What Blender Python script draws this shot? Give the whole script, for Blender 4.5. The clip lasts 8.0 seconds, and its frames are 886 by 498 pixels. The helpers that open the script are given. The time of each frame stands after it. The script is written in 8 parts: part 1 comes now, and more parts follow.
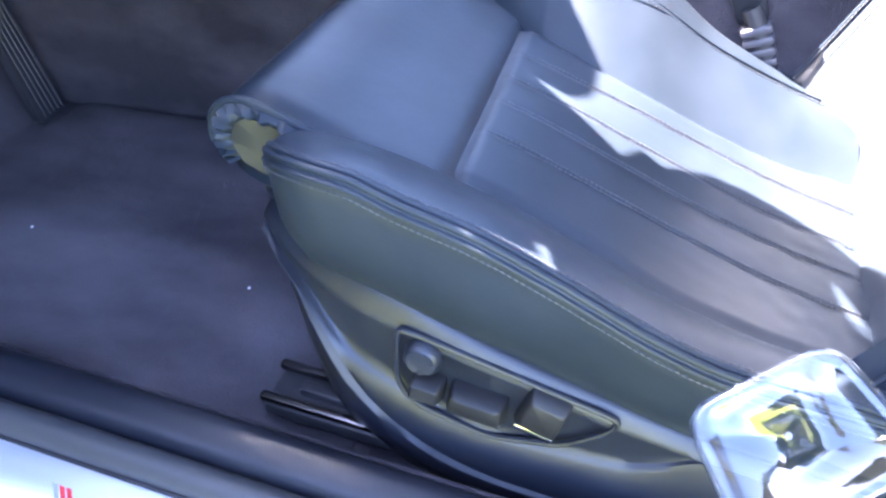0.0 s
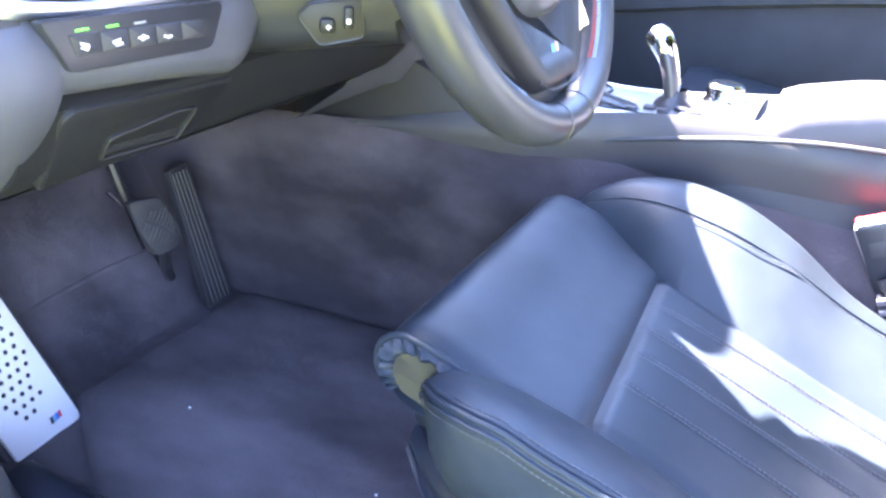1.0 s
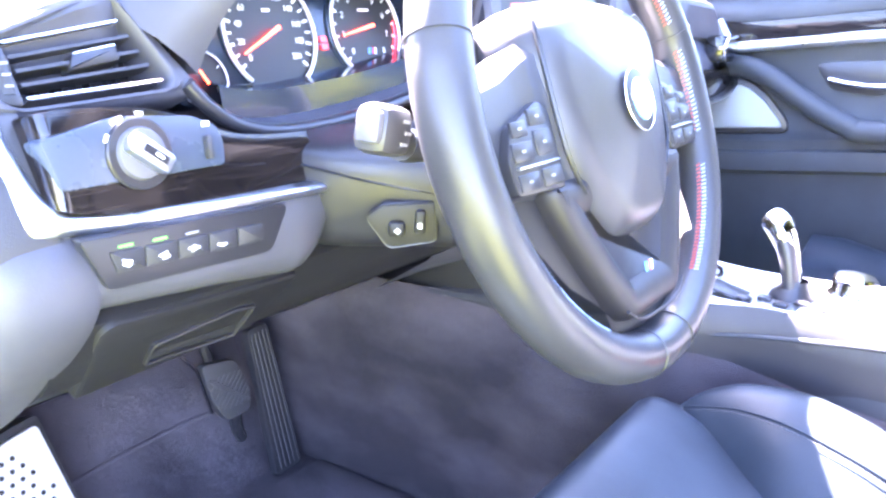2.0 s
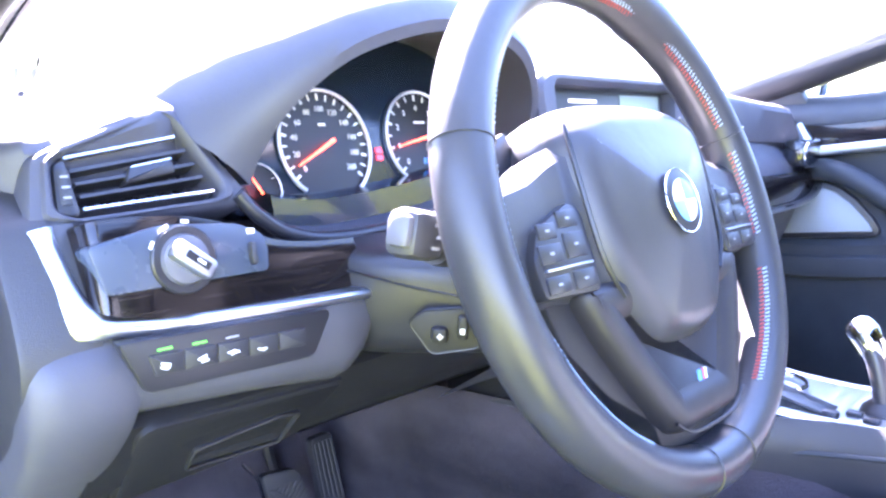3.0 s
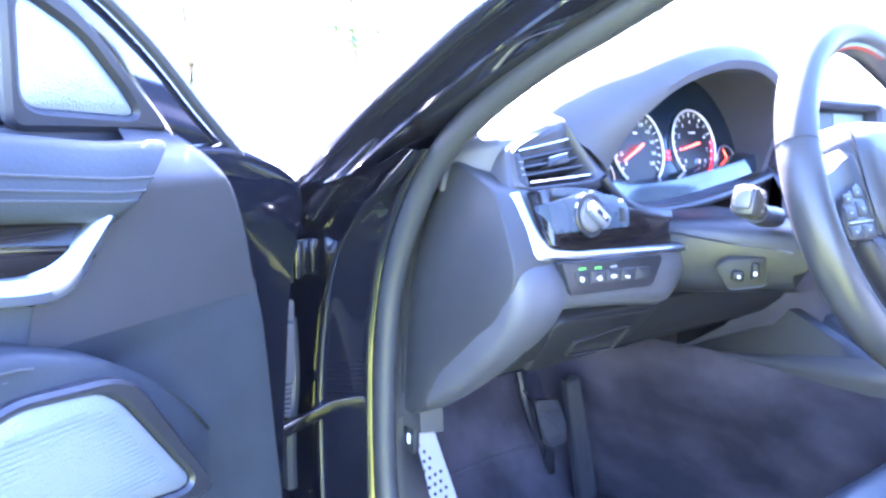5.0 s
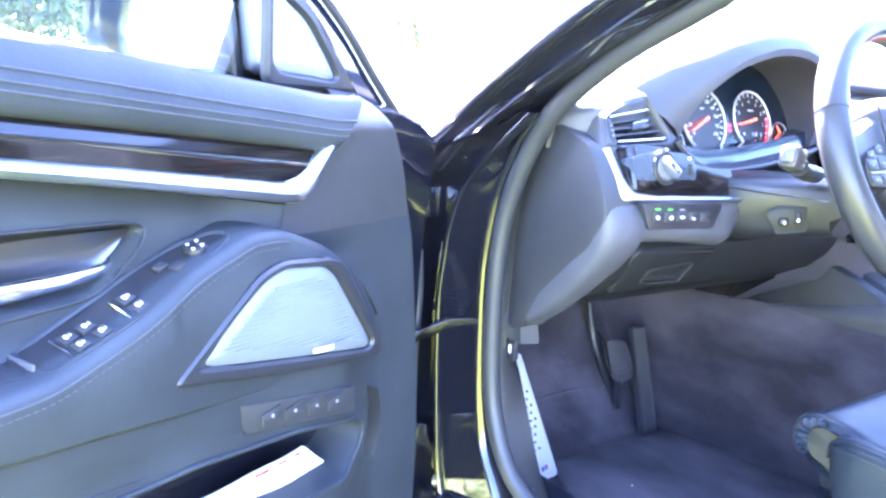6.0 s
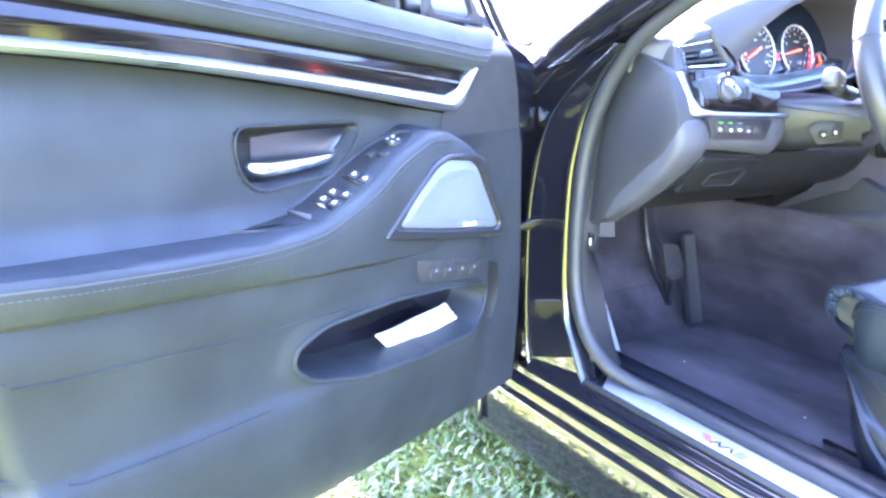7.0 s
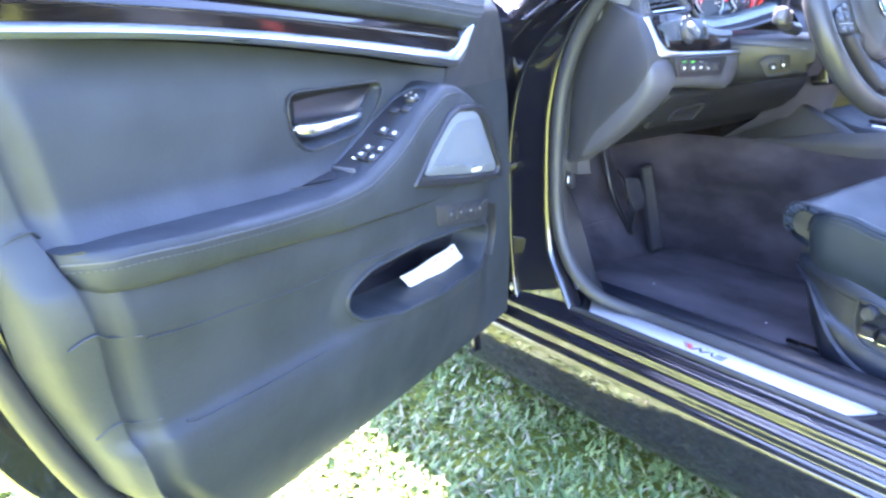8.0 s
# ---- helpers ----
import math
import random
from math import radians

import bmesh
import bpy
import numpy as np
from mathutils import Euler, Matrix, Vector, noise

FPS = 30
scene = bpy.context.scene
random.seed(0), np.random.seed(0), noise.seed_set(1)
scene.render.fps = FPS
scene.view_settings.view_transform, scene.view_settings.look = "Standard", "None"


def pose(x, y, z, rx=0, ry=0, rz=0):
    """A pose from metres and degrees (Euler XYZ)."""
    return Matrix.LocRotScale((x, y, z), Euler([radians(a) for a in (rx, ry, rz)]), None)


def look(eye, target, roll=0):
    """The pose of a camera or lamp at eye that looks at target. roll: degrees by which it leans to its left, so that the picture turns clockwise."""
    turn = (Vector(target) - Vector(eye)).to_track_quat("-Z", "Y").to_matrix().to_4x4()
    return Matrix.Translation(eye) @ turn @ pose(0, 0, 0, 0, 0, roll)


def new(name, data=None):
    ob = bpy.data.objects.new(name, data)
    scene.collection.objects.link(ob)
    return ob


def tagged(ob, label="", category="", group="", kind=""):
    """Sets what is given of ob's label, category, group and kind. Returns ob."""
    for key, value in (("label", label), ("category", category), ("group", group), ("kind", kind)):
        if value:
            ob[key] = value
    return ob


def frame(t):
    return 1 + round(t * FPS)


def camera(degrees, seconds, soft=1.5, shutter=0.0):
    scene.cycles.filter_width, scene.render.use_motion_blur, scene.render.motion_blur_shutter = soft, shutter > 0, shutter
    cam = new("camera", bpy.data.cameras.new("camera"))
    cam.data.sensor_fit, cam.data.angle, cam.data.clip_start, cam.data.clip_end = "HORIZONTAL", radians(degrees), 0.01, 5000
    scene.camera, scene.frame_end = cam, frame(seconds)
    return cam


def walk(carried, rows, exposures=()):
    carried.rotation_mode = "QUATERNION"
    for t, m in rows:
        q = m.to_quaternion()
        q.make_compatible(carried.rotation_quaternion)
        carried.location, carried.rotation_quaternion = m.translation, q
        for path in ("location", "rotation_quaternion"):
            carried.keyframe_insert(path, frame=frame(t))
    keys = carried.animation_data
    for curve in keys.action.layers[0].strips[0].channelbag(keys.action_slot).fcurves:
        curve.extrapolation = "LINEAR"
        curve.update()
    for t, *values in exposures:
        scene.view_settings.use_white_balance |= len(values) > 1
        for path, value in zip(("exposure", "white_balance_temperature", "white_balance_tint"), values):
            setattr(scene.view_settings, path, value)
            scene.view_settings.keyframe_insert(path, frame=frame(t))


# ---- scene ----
cam = camera(59.58, 8.0, soft=2.6)
PATH = [
    (0, (-0.5717, -0.2600, 0.9163), (0.1700, -0.0472, 0.2803), 3.32),
    (0.5, (-0.6050, -0.2487, 0.9563), (0.1798, 0.0515, 0.4142), 3.83),
    (1, (-0.6029, -0.2331, 0.9856), (0.1988, 0.1611, 0.5362), 3.98),
    (1.5, (-0.5637, -0.2217, 1.0079), (0.2256, 0.2478, 0.6121), 4.21),
    (2, (-0.5059, -0.2045, 1.0337), (0.2666, 0.3434, 0.7127), 3.81),
    (2.2, (-0.4934, -0.2106, 1.0286), (0.2694, 0.3752, 0.7547), 3.04),
    (3.3, (-0.4776, -0.2300, 1.0300), (0.2235, 0.4587, 0.8455), 1.27),
    (3.5, (-0.5027, -0.2264, 1.0293), (0.1801, 0.4801, 0.8429), 0.79),
    (4, (-0.5882, -0.2219, 1.0315), (0.0630, 0.5167, 0.8567), 0.04),
    (4.5, (-0.7284, -0.2439, 1.0291), (-0.0964, 0.5121, 0.8589), 0.68),
    (4.7, (-0.7824, -0.2640, 1.0297), (-0.1553, 0.4952, 0.8554), 1.43),
    (5.8, (-0.9960, -0.4182, 0.9964), (-0.4208, 0.3784, 0.8106), 3.67),
    (6, (-1.0477, -0.4498, 0.9913), (-0.4873, 0.3573, 0.8057), 3.32),
    (6.5, (-1.1625, -0.5177, 0.9835), (-0.6443, 0.3096, 0.7665), 2.32),
    (7, (-1.2995, -0.5929, 0.9742), (-0.7679, 0.2134, 0.7147), 3.10),
    (7.5, (-1.4010, -0.6186, 0.9723), (-0.8650, 0.1761, 0.6875), 1.72),
    (8, (-1.4519, -0.6030, 0.9869), (-0.8557, 0.1349, 0.6706), 0.33),
]
walk(cam, [(t, look(eye, target, roll)) for t, eye, target, roll in PATH], [(0.0, 5.9, 6000, 28.0), (1.0, 6.28, 6050, 29.0), (1.5, 6.6, 6150, 32.0), (2.0, 6.82, 6100, 36.0), (3.5, 5.87, 5450, 37.0), (4.5, 6.1, 5050, 36.0), (5.8, 6.45, 5350, 34.0), (6.5, 6.5, 5650, 33.0), (7.5, 6.3, 5700, 30.0), (8.0, 5.88, 5720, 29.0)])

# ---- light: a high clear sky and a sun ahead of the car, a little to its right ----
SUN = Vector((0.29, 1.0, 1.025)).normalized()
sun_data = bpy.data.lights.new("sun", "SUN")
sun_data.energy, sun_data.angle, sun_data.color = 5.0, radians(0.55), (1.0, 0.93, 0.79)
sun = new("sun", sun_data)
sun.matrix_basis = look(SUN * 30, (0, 0, 0))
world = bpy.data.worlds.new("sky")
scene.world = world
world.use_nodes = True
_sky = world.node_tree.nodes.new("ShaderNodeTexSky")
_sky.sky_type, _sky.sun_disc = "NISHITA", False
_sky.sun_elevation, _sky.sun_rotation = math.asin(SUN.z), math.atan2(SUN.x, SUN.y)
_sky.air_density, _sky.dust_density, _sky.ozone_density = 1.0, 1.2, 1.5
_bg = world.node_tree.nodes["Background"]
_bg.inputs["Strength"].default_value = 0.06
world.node_tree.links.new(_sky.outputs["Color"], _bg.inputs["Color"])

# ---- materials ----
def material(name, color, rough=0.5, metal=0.0, coat=0.0, spec=0.5):
    m = bpy.data.materials.new(name)
    m.use_nodes = True
    b = m.node_tree.nodes["Principled BSDF"]
    b.inputs["Base Color"].default_value = (*color, 1)
    b.inputs["Roughness"].default_value = rough
    b.inputs["Metallic"].default_value = metal
    b.inputs["Coat Weight"].default_value = coat
    b.inputs["Coat Roughness"].default_value = 0.04
    b.inputs["Specular IOR Level"].default_value = spec
    return m


def node(m, kind, **inputs):
    n = m.node_tree.nodes.new(kind)
    for key, value in inputs.items():
        n.inputs[key.replace("_", " ")].default_value = value
    return n


def link(m, a, b):
    m.node_tree.links.new(a, b)


def bsdf(m):
    return m.node_tree.nodes["Principled BSDF"]


def coords(m, scale=(1, 1, 1)):
    c = m.node_tree.nodes.new("ShaderNodeTexCoord")
    mp = m.node_tree.nodes.new("ShaderNodeMapping")
    mp.inputs["Scale"].default_value = scale
    link(m, c.outputs["Object"], mp.inputs["Vector"])
    return mp.outputs["Vector"]


def vary(m, low, high, scale, detail=4.0, stretch=(1, 1, 1), spread=(0.35, 0.65)):
    """Base colour that wanders between two colours."""
    v = coords(m, stretch)
    n = node(m, "ShaderNodeTexNoise", Scale=scale, Detail=detail)
    link(m, v, n.inputs["Vector"])
    r = m.node_tree.nodes.new("ShaderNodeValToRGB")
    r.color_ramp.elements[0].position, r.color_ramp.elements[1].position = spread
    r.color_ramp.elements[0].color, r.color_ramp.elements[1].color = (*low, 1), (*high, 1)
    link(m, n.outputs["Fac"], r.inputs["Fac"])
    link(m, r.outputs["Color"], bsdf(m).inputs["Base Color"])
    return n


def relief(m, scale, depth, kind="noise", stretch=(1, 1, 1), strength=1.0, detail=3.0):
    """Fine bumps; depth in metres."""
    v = coords(m, stretch)
    if kind == "noise":
        n = node(m, "ShaderNodeTexNoise", Scale=scale, Detail=detail)
        out = n.outputs["Fac"]
    else:
        n = node(m, "ShaderNodeTexVoronoi", Scale=scale)
        out = n.outputs["Distance"]
    link(m, v, n.inputs["Vector"])
    b = node(m, "ShaderNodeBump", Strength=strength, Distance=depth)
    link(m, out, b.inputs["Height"])
    last = bsdf(m).inputs["Normal"].links
    if last:
        link(m, last[0].from_socket, b.inputs["Normal"])
    link(m, b.outputs["Normal"], bsdf(m).inputs["Normal"])


def rough_vary(m, low, high, scale, stretch=(1, 1, 1)):
    v = coords(m, stretch)
    n = node(m, "ShaderNodeTexNoise", Scale=scale, Detail=5.0)
    link(m, v, n.inputs["Vector"])
    r = node(m, "ShaderNodeMapRange", From_Min=0.3, From_Max=0.7, To_Min=low, To_Max=high)
    link(m, n.outputs["Fac"], r.inputs["Value"])
    link(m, r.outputs["Result"], bsdf(m).inputs["Roughness"])


def make_leather(name, low, high, rough=(0.34, 0.5), grain=900):
    m = material(name, low, 0.4)
    vary(m, low, high, 9.0)
    rough_vary(m, *rough, 14.0)
    relief(m, grain, 0.0003, "voronoi", strength=0.22)
    relief(m, 35, 0.0012, strength=0.35)
    return m


LEATHER = make_leather("seat_leather", (0.0125, 0.0178, 0.0245), (0.019, 0.0255, 0.035), (0.36, 0.48))
bsdf(LEATHER).inputs["Specular IOR Level"].default_value = 0.24
LEATHER_DOOR = make_leather("door_leather", (0.023, 0.0265, 0.031), (0.033, 0.038, 0.044), (0.46, 0.6), 700)
bsdf(LEATHER_DOOR).inputs["Specular IOR Level"].default_value = 0.32
relief(LEATHER_DOOR, 260, 0.0006, "voronoi", strength=0.16)
relief(LEATHER_DOOR, 60, 0.0012, strength=0.15)
LEATHER_RIM = make_leather("wheel_leather", (0.026, 0.026, 0.029), (0.036, 0.036, 0.04), (0.28, 0.42), 1100)
DASH = make_leather("dash_skin", (0.047, 0.047, 0.057), (0.061, 0.061, 0.074), (0.45, 0.6), 800)
PLASTIC = material("grained_plastic", (0.028, 0.028, 0.031), 0.5)
rough_vary(PLASTIC, 0.42, 0.56, 30)
relief(PLASTIC, 1200, 0.0003, "voronoi", strength=0.4)
SEAT_SHELL = material("seat_shell_plastic", (0.010, 0.0125, 0.019), 0.38, spec=0.5)
rough_vary(SEAT_SHELL, 0.33, 0.43, 22)
relief(SEAT_SHELL, 1400, 0.0003, "voronoi", strength=0.35)
PLASTIC_GREY = material("shell_plastic", (0.020, 0.020, 0.022), 0.42, spec=0.35)
rough_vary(PLASTIC_GREY, 0.34, 0.46, 22)
relief(PLASTIC_GREY, 1400, 0.0003, "voronoi", strength=0.4)
GLOSS = material("gloss_black_plastic", (0.012, 0.012, 0.014), 0.12, coat=0.6)
SATIN = material("satin_black_plastic", (0.02, 0.02, 0.023), 0.35)
rough_vary(SATIN, 0.28, 0.42, 40)
RUBBER = material("rubber_seal", (0.03, 0.031, 0.034), 0.5)
rough_vary(RUBBER, 0.40, 0.55, 30)
relief(RUBBER, 300, 0.0004, strength=0.5)
PAINT = material("black_car_paint", (0.010, 0.010, 0.014), 0.07, coat=1.0)
relief(PAINT, 5, 0.0003, strength=0.05)
SILVER = material("brushed_aluminium", (0.52, 0.54, 0.57), 0.34, metal=1.0)
relief(SILVER, 260, 0.0003, stretch=(0.05, 1, 1), strength=0.4)
rough_vary(SILVER, 0.26, 0.42, 120, (0.05, 1, 1))
PLATE = material("sill_aluminium", (0.82, 0.83, 0.85), 0.3, metal=0.7)
bsdf(PLATE).inputs["Anisotropic"].default_value = 0.5
relief(PLATE, 420, 0.0003, stretch=(1, 0.04, 1), strength=0.4)
rough_vary(PLATE, 0.34, 0.5, 150, (1, 0.04, 1))
CHROME = material("chrome", (0.82, 0.82, 0.83), 0.09, metal=1.0)
STEEL = material("bare_steel", (0.4, 0.4, 0.42), 0.38, metal=1.0)
rough_vary(STEEL, 0.28, 0.5, 60)
GRILLE = material("speaker_mesh", (0.28, 0.31, 0.34), 0.42, metal=0.7)
relief(GRILLE, 700, 0.0008, "voronoi", strength=0.8)
WOOD = material("dark_streaked_veneer", (0.02, 0.017, 0.016), 0.09, coat=0.1, spec=0.4)
vary(WOOD, (0.004, 0.0035, 0.004), (0.017, 0.013, 0.012), 22, 8.0, (0.6, 0.6, 34), (0.44, 0.62))
CARPET = material("charcoal_carpet", (0.05, 0.045, 0.052), 0.95, spec=0.15)
vary(CARPET, (0.027, 0.024, 0.029), (0.125, 0.110, 0.124), 6, 11.0, (1, 0.5, 1), (0.36, 0.70))
relief(CARPET, 650, 0.003, strength=0.9)
relief(CARPET, 40, 0.006, strength=0.5)
bsdf(CARPET).inputs["Sheen Weight"].default_value = 0.03
bsdf(CARPET).inputs["Sheen Roughness"].default_value = 0.5
WHITE = material("white_marking", (0.8, 0.8, 0.8), 0.5)
RED = material("red_marking", (0.6, 0.03, 0.03), 0.45)
BLUE = material("blue_marking", (0.05, 0.16, 0.5), 0.4)
LIGHTBLUE = material("light_blue_marking", (0.14, 0.36, 0.58), 0.3)
GREY_MARK = material("grey_marking", (0.3, 0.3, 0.32), 0.4)
THREAD = material("grey_thread", (0.055, 0.057, 0.064), 0.5)
THREAD_BLUE = material("pale_blue_thread", (0.28, 0.36, 0.44), 0.7)
THREAD_RED = material("red_thread", (0.36, 0.06, 0.05), 0.7)
PAPER = material("white_paper", (0.82, 0.81, 0.8), 0.7)
relief(PAPER, 30, 0.001, strength=0.3)
DIAL = material("dial_black", (0.008, 0.009, 0.012), 0.4)
# both lens colours carry a blue tint in place of the sky's reflection
CLUSTER = material("sky_tinted_lens", (0.008, 0.015, 0.027), 0.16)
LENS = material("sky_tinted_lens_plastic", (0.012, 0.020, 0.032), 0.14, coat=0.8)
rough_vary(LENS, 0.10, 0.24, 18)
REFLECTOR = material("orange_reflector", (0.75, 0.12, 0.02), 0.15, coat=0.6)


def glowing(name, color, strength):
    m = material(name, color, 0.4)
    bsdf(m).inputs["Emission Color"].default_value = (*color, 1)
    bsdf(m).inputs["Emission Strength"].default_value = strength
    return m


LED_GREEN = glowing("green_indicator", (0.12, 0.7, 0.06), 0.02)
NEEDLE = glowing("red_needle", (0.9, 0.06, 0.02), 0.25)
WARNING = glowing("red_warning_lamp", (0.9, 0.03, 0.04), 0.15)
SCREEN = glowing("screen_dark", (0.02, 0.026, 0.03), 0.012)
SCREEN_PALE = glowing("screen_pale_green", (0.16, 0.22, 0.2), 0.012)
SCREEN_TEXT = glowing("screen_grey_text", (0.4, 0.42, 0.42), 0.08)
SCREEN_RED = glowing("screen_red_line", (0.4, 0.12, 0.1), 0.06)


def glass(name, color=(1, 1, 1), rough=0.0, ior=1.45):
    m = bpy.data.materials.new(name)
    m.use_nodes = True
    nt = m.node_tree
    nt.nodes.clear()
    out, mix = nt.nodes.new("ShaderNodeOutputMaterial"), nt.nodes.new("ShaderNodeMixShader")
    clear, gloss, fres = nt.nodes.new("ShaderNodeBsdfTransparent"), nt.nodes.new("ShaderNodeBsdfGlossy"), nt.nodes.new("ShaderNodeFresnel")
    fres.inputs["IOR"].default_value = ior
    clear.inputs["Color"].default_value = (*color, 1)
    gloss.inputs["Roughness"].default_value = rough
    nt.links.new(fres.outputs[0], mix.inputs[0])
    nt.links.new(clear.outputs[0], mix.inputs[1])
    nt.links.new(gloss.outputs[0], mix.inputs[2])
    nt.links.new(mix.outputs[0], out.inputs[0])
    return m


GLASS = glass("window_glass", (0.80, 0.85, 0.84))
CLEAR = bpy.data.materials.new("clear_plastic")
CLEAR.use_nodes = True
bsdf(CLEAR).inputs["Transmission Weight"].default_value = 1.0
bsdf(CLEAR).inputs["Roughness"].default_value = 0.04
bsdf(CLEAR).inputs["IOR"].default_value = 1.46
bsdf(CLEAR).inputs["Base Color"].default_value = (0.95, 0.96, 1.0, 1)
relief(CLEAR, 22, 0.006, strength=0.8)
EARTH = material("lawn_soil", (0.09, 0.10, 0.05), 0.95, spec=0.1)
vary(EARTH, (0.075, 0.094, 0.016), (0.15, 0.17, 0.030), 5.0, 8.0)
relief(EARTH, 14, 0.02, strength=0.7)


def blade_material(name, low, high):
    m = material(name, low, 0.55)
    g = m.node_tree.nodes.new("ShaderNodeNewGeometry")
    r = m.node_tree.nodes.new("ShaderNodeValToRGB")
    r.color_ramp.elements[0].color, r.color_ramp.elements[1].color = (*low, 1), (*high, 1)
    link(m, g.outputs["Random Per Island"], r.inputs["Fac"])
    link(m, r.outputs["Color"], bsdf(m).inputs["Base Color"])
    bsdf(m).inputs["Subsurface Weight"].default_value = 0.0
    return m


BLADE = blade_material("grass_blade", (0.052, 0.100, 0.026), (0.17, 0.23, 0.062))
BLADE_DRY = blade_material("dry_grass_blade", (0.17, 0.16, 0.09), (0.31, 0.30, 0.18))
LEAF = blade_material("tree_leaf", (0.014, 0.034, 0.008), (0.045, 0.080, 0.020))
BARK = material("bark", (0.12, 0.09, 0.07), 0.9)
vary(BARK, (0.08, 0.06, 0.05), (0.2, 0.16, 0.13), 8, 6, (1, 1, 0.2))
WALLPAINT = material("pale_render", (0.6, 0.57, 0.52), 0.85)
ROOFTILE = material("dark_roof", (0.16, 0.13, 0.12), 0.85)
PLASTIC_OLIVE = material("olive_grey_plastic", (0.024, 0.025, 0.0235), 0.5)
relief(PLASTIC_OLIVE, 900, 0.0003, "voronoi", strength=0.3)
CONDUIT = material("grey_conduit_plastic", (0.065, 0.062, 0.072), 0.45)
BRASS = material("zinc_passivated_steel", (0.17, 0.15, 0.10), 0.5, metal=1.0)
FOOTPLATE = material("satin_stainless_plate", (0.78, 0.79, 0.81), 0.42, metal=0.35)
rough_vary(FOOTPLATE, 0.34, 0.5, 90, (1, 0.06, 1))
BLACK_GRAIN = material("black_grained_plastic", (0.012, 0.012, 0.013), 0.5, spec=0.35)
relief(BLACK_GRAIN, 1200, 0.0003, "voronoi", strength=0.4)
# the blue in this base colour stands in for reflected sky
SWITCH_PANEL = material("sky_tinted_satin_panel", (0.042, 0.054, 0.080), 0.30)
rough_vary(SWITCH_PANEL, 0.24, 0.32, 30)
GUNMETAL = material("dark_polished_steel", (0.16, 0.16, 0.18), 0.25, metal=1.0)
CLEAR_SHEET = glass("bent_clear_sheet", (0.86, 0.9, 0.96), 0.06, 2.3)
CLEAR_THIN = glass("clear_thin_plastic", (0.96, 0.97, 1.0), 0.03)

# ---- shape tools ----
def thing(name, base=(0, 0, 0), frame_matrix=None, label="", category="", group="", kind=""):
    """An empty at a thing's base. With frame_matrix its parts are modelled in that frame, else in the world."""
    e = new(name)
    e.empty_display_size = 0.05
    e.matrix_basis = frame_matrix if frame_matrix is not None else Matrix.Translation(base)
    e["local"] = 1 if frame_matrix is not None else 0
    return tagged(e, label, category, group, kind)


def part(name, shape, mat, parent=None, label="", smooth=40):
    """One mesh object under a thing or a part. shape: (verts, faces) or a bmesh."""
    me = bpy.data.meshes.new(name)
    if isinstance(shape, tuple):
        me.from_pydata([tuple(map(float, v)) for v in shape[0]], [], [tuple(map(int, f)) for f in shape[1]])
    else:
        shape.to_mesh(me)
        shape.free()
    me.materials.append(mat)
    if smooth:
        me.polygons.foreach_set("use_smooth", [True] * len(me.polygons))
        me.set_sharp_from_angle(angle=radians(smooth))
    me.update()
    ob = new(name, me)
    if parent is not None:
        ob.parent = parent
        if parent.type == "EMPTY" and not parent["local"]:
            ob.matrix_parent_inverse = parent.matrix_basis.inverted()
    if label:
        ob["label"] = label
    return ob


def again(ob, m):
    """A second object on the same mesh, moved by m in its parent's frame."""
    c = ob.copy()
    scene.collection.objects.link(c)
    c.matrix_basis = m
    return c


def merge(*shapes):
    verts, faces = [], []
    for v, f in shapes:
        n = len(verts)
        verts += [tuple(p) for p in v]
        faces += [tuple(i + n for i in q) for q in f]
    return verts, faces


def moved(shape, m):
    return [tuple(m @ Vector(v)) for v in shape[0]], shape[1]


def grid(rows, closed_u=False, closed_v=False, cap=False, flip=False):
    """Quads through rows of points. closed_v: each row is a ring. closed_u: the last row joins the first."""
    m, n = len(rows), len(rows[0])
    verts = [tuple(p) for row in rows for p in row]
    faces = []
    for i in range(m if closed_u else m - 1):
        for j in range(n if closed_v else n - 1):
            a, b = i * n + j, i * n + (j + 1) % n
            c, d = ((i + 1) % m) * n + (j + 1) % n, ((i + 1) % m) * n + j
            faces.append((a, b, c, d) if not flip else (d, c, b, a))
    if cap and closed_v:
        faces.append(tuple(range(n))[::-1] if not flip else tuple(range(n)))
        faces.append(tuple((m - 1) * n + j for j in range(n)) if not flip else tuple((m - 1) * n + j for j in range(n))[::-1])
    return verts, faces


def spline(points, n=24, closed=False):
    """A smooth curve through points (Catmull-Rom), n samples."""
    p = [Vector(q) for q in points]
    k = len(p)
    out = []
    segs = k if closed else k - 1
    for i in range(n):
        u = i * segs / (n if closed else n - 1)
        s = min(int(u), segs - 1)
        t = u - s
        if closed:
            a, b, c, d = p[(s - 1) % k], p[s % k], p[(s + 1) % k], p[(s + 2) % k]
        else:
            a, b, c, d = p[max(s - 1, 0)], p[s], p[s + 1], p[min(s + 2, k - 1)]
        out.append(0.5 * (2 * b + (c - a) * t + (2 * a - 5 * b + 4 * c - d) * t * t + (3 * b - a - 3 * c + d) * t ** 3))
    return out


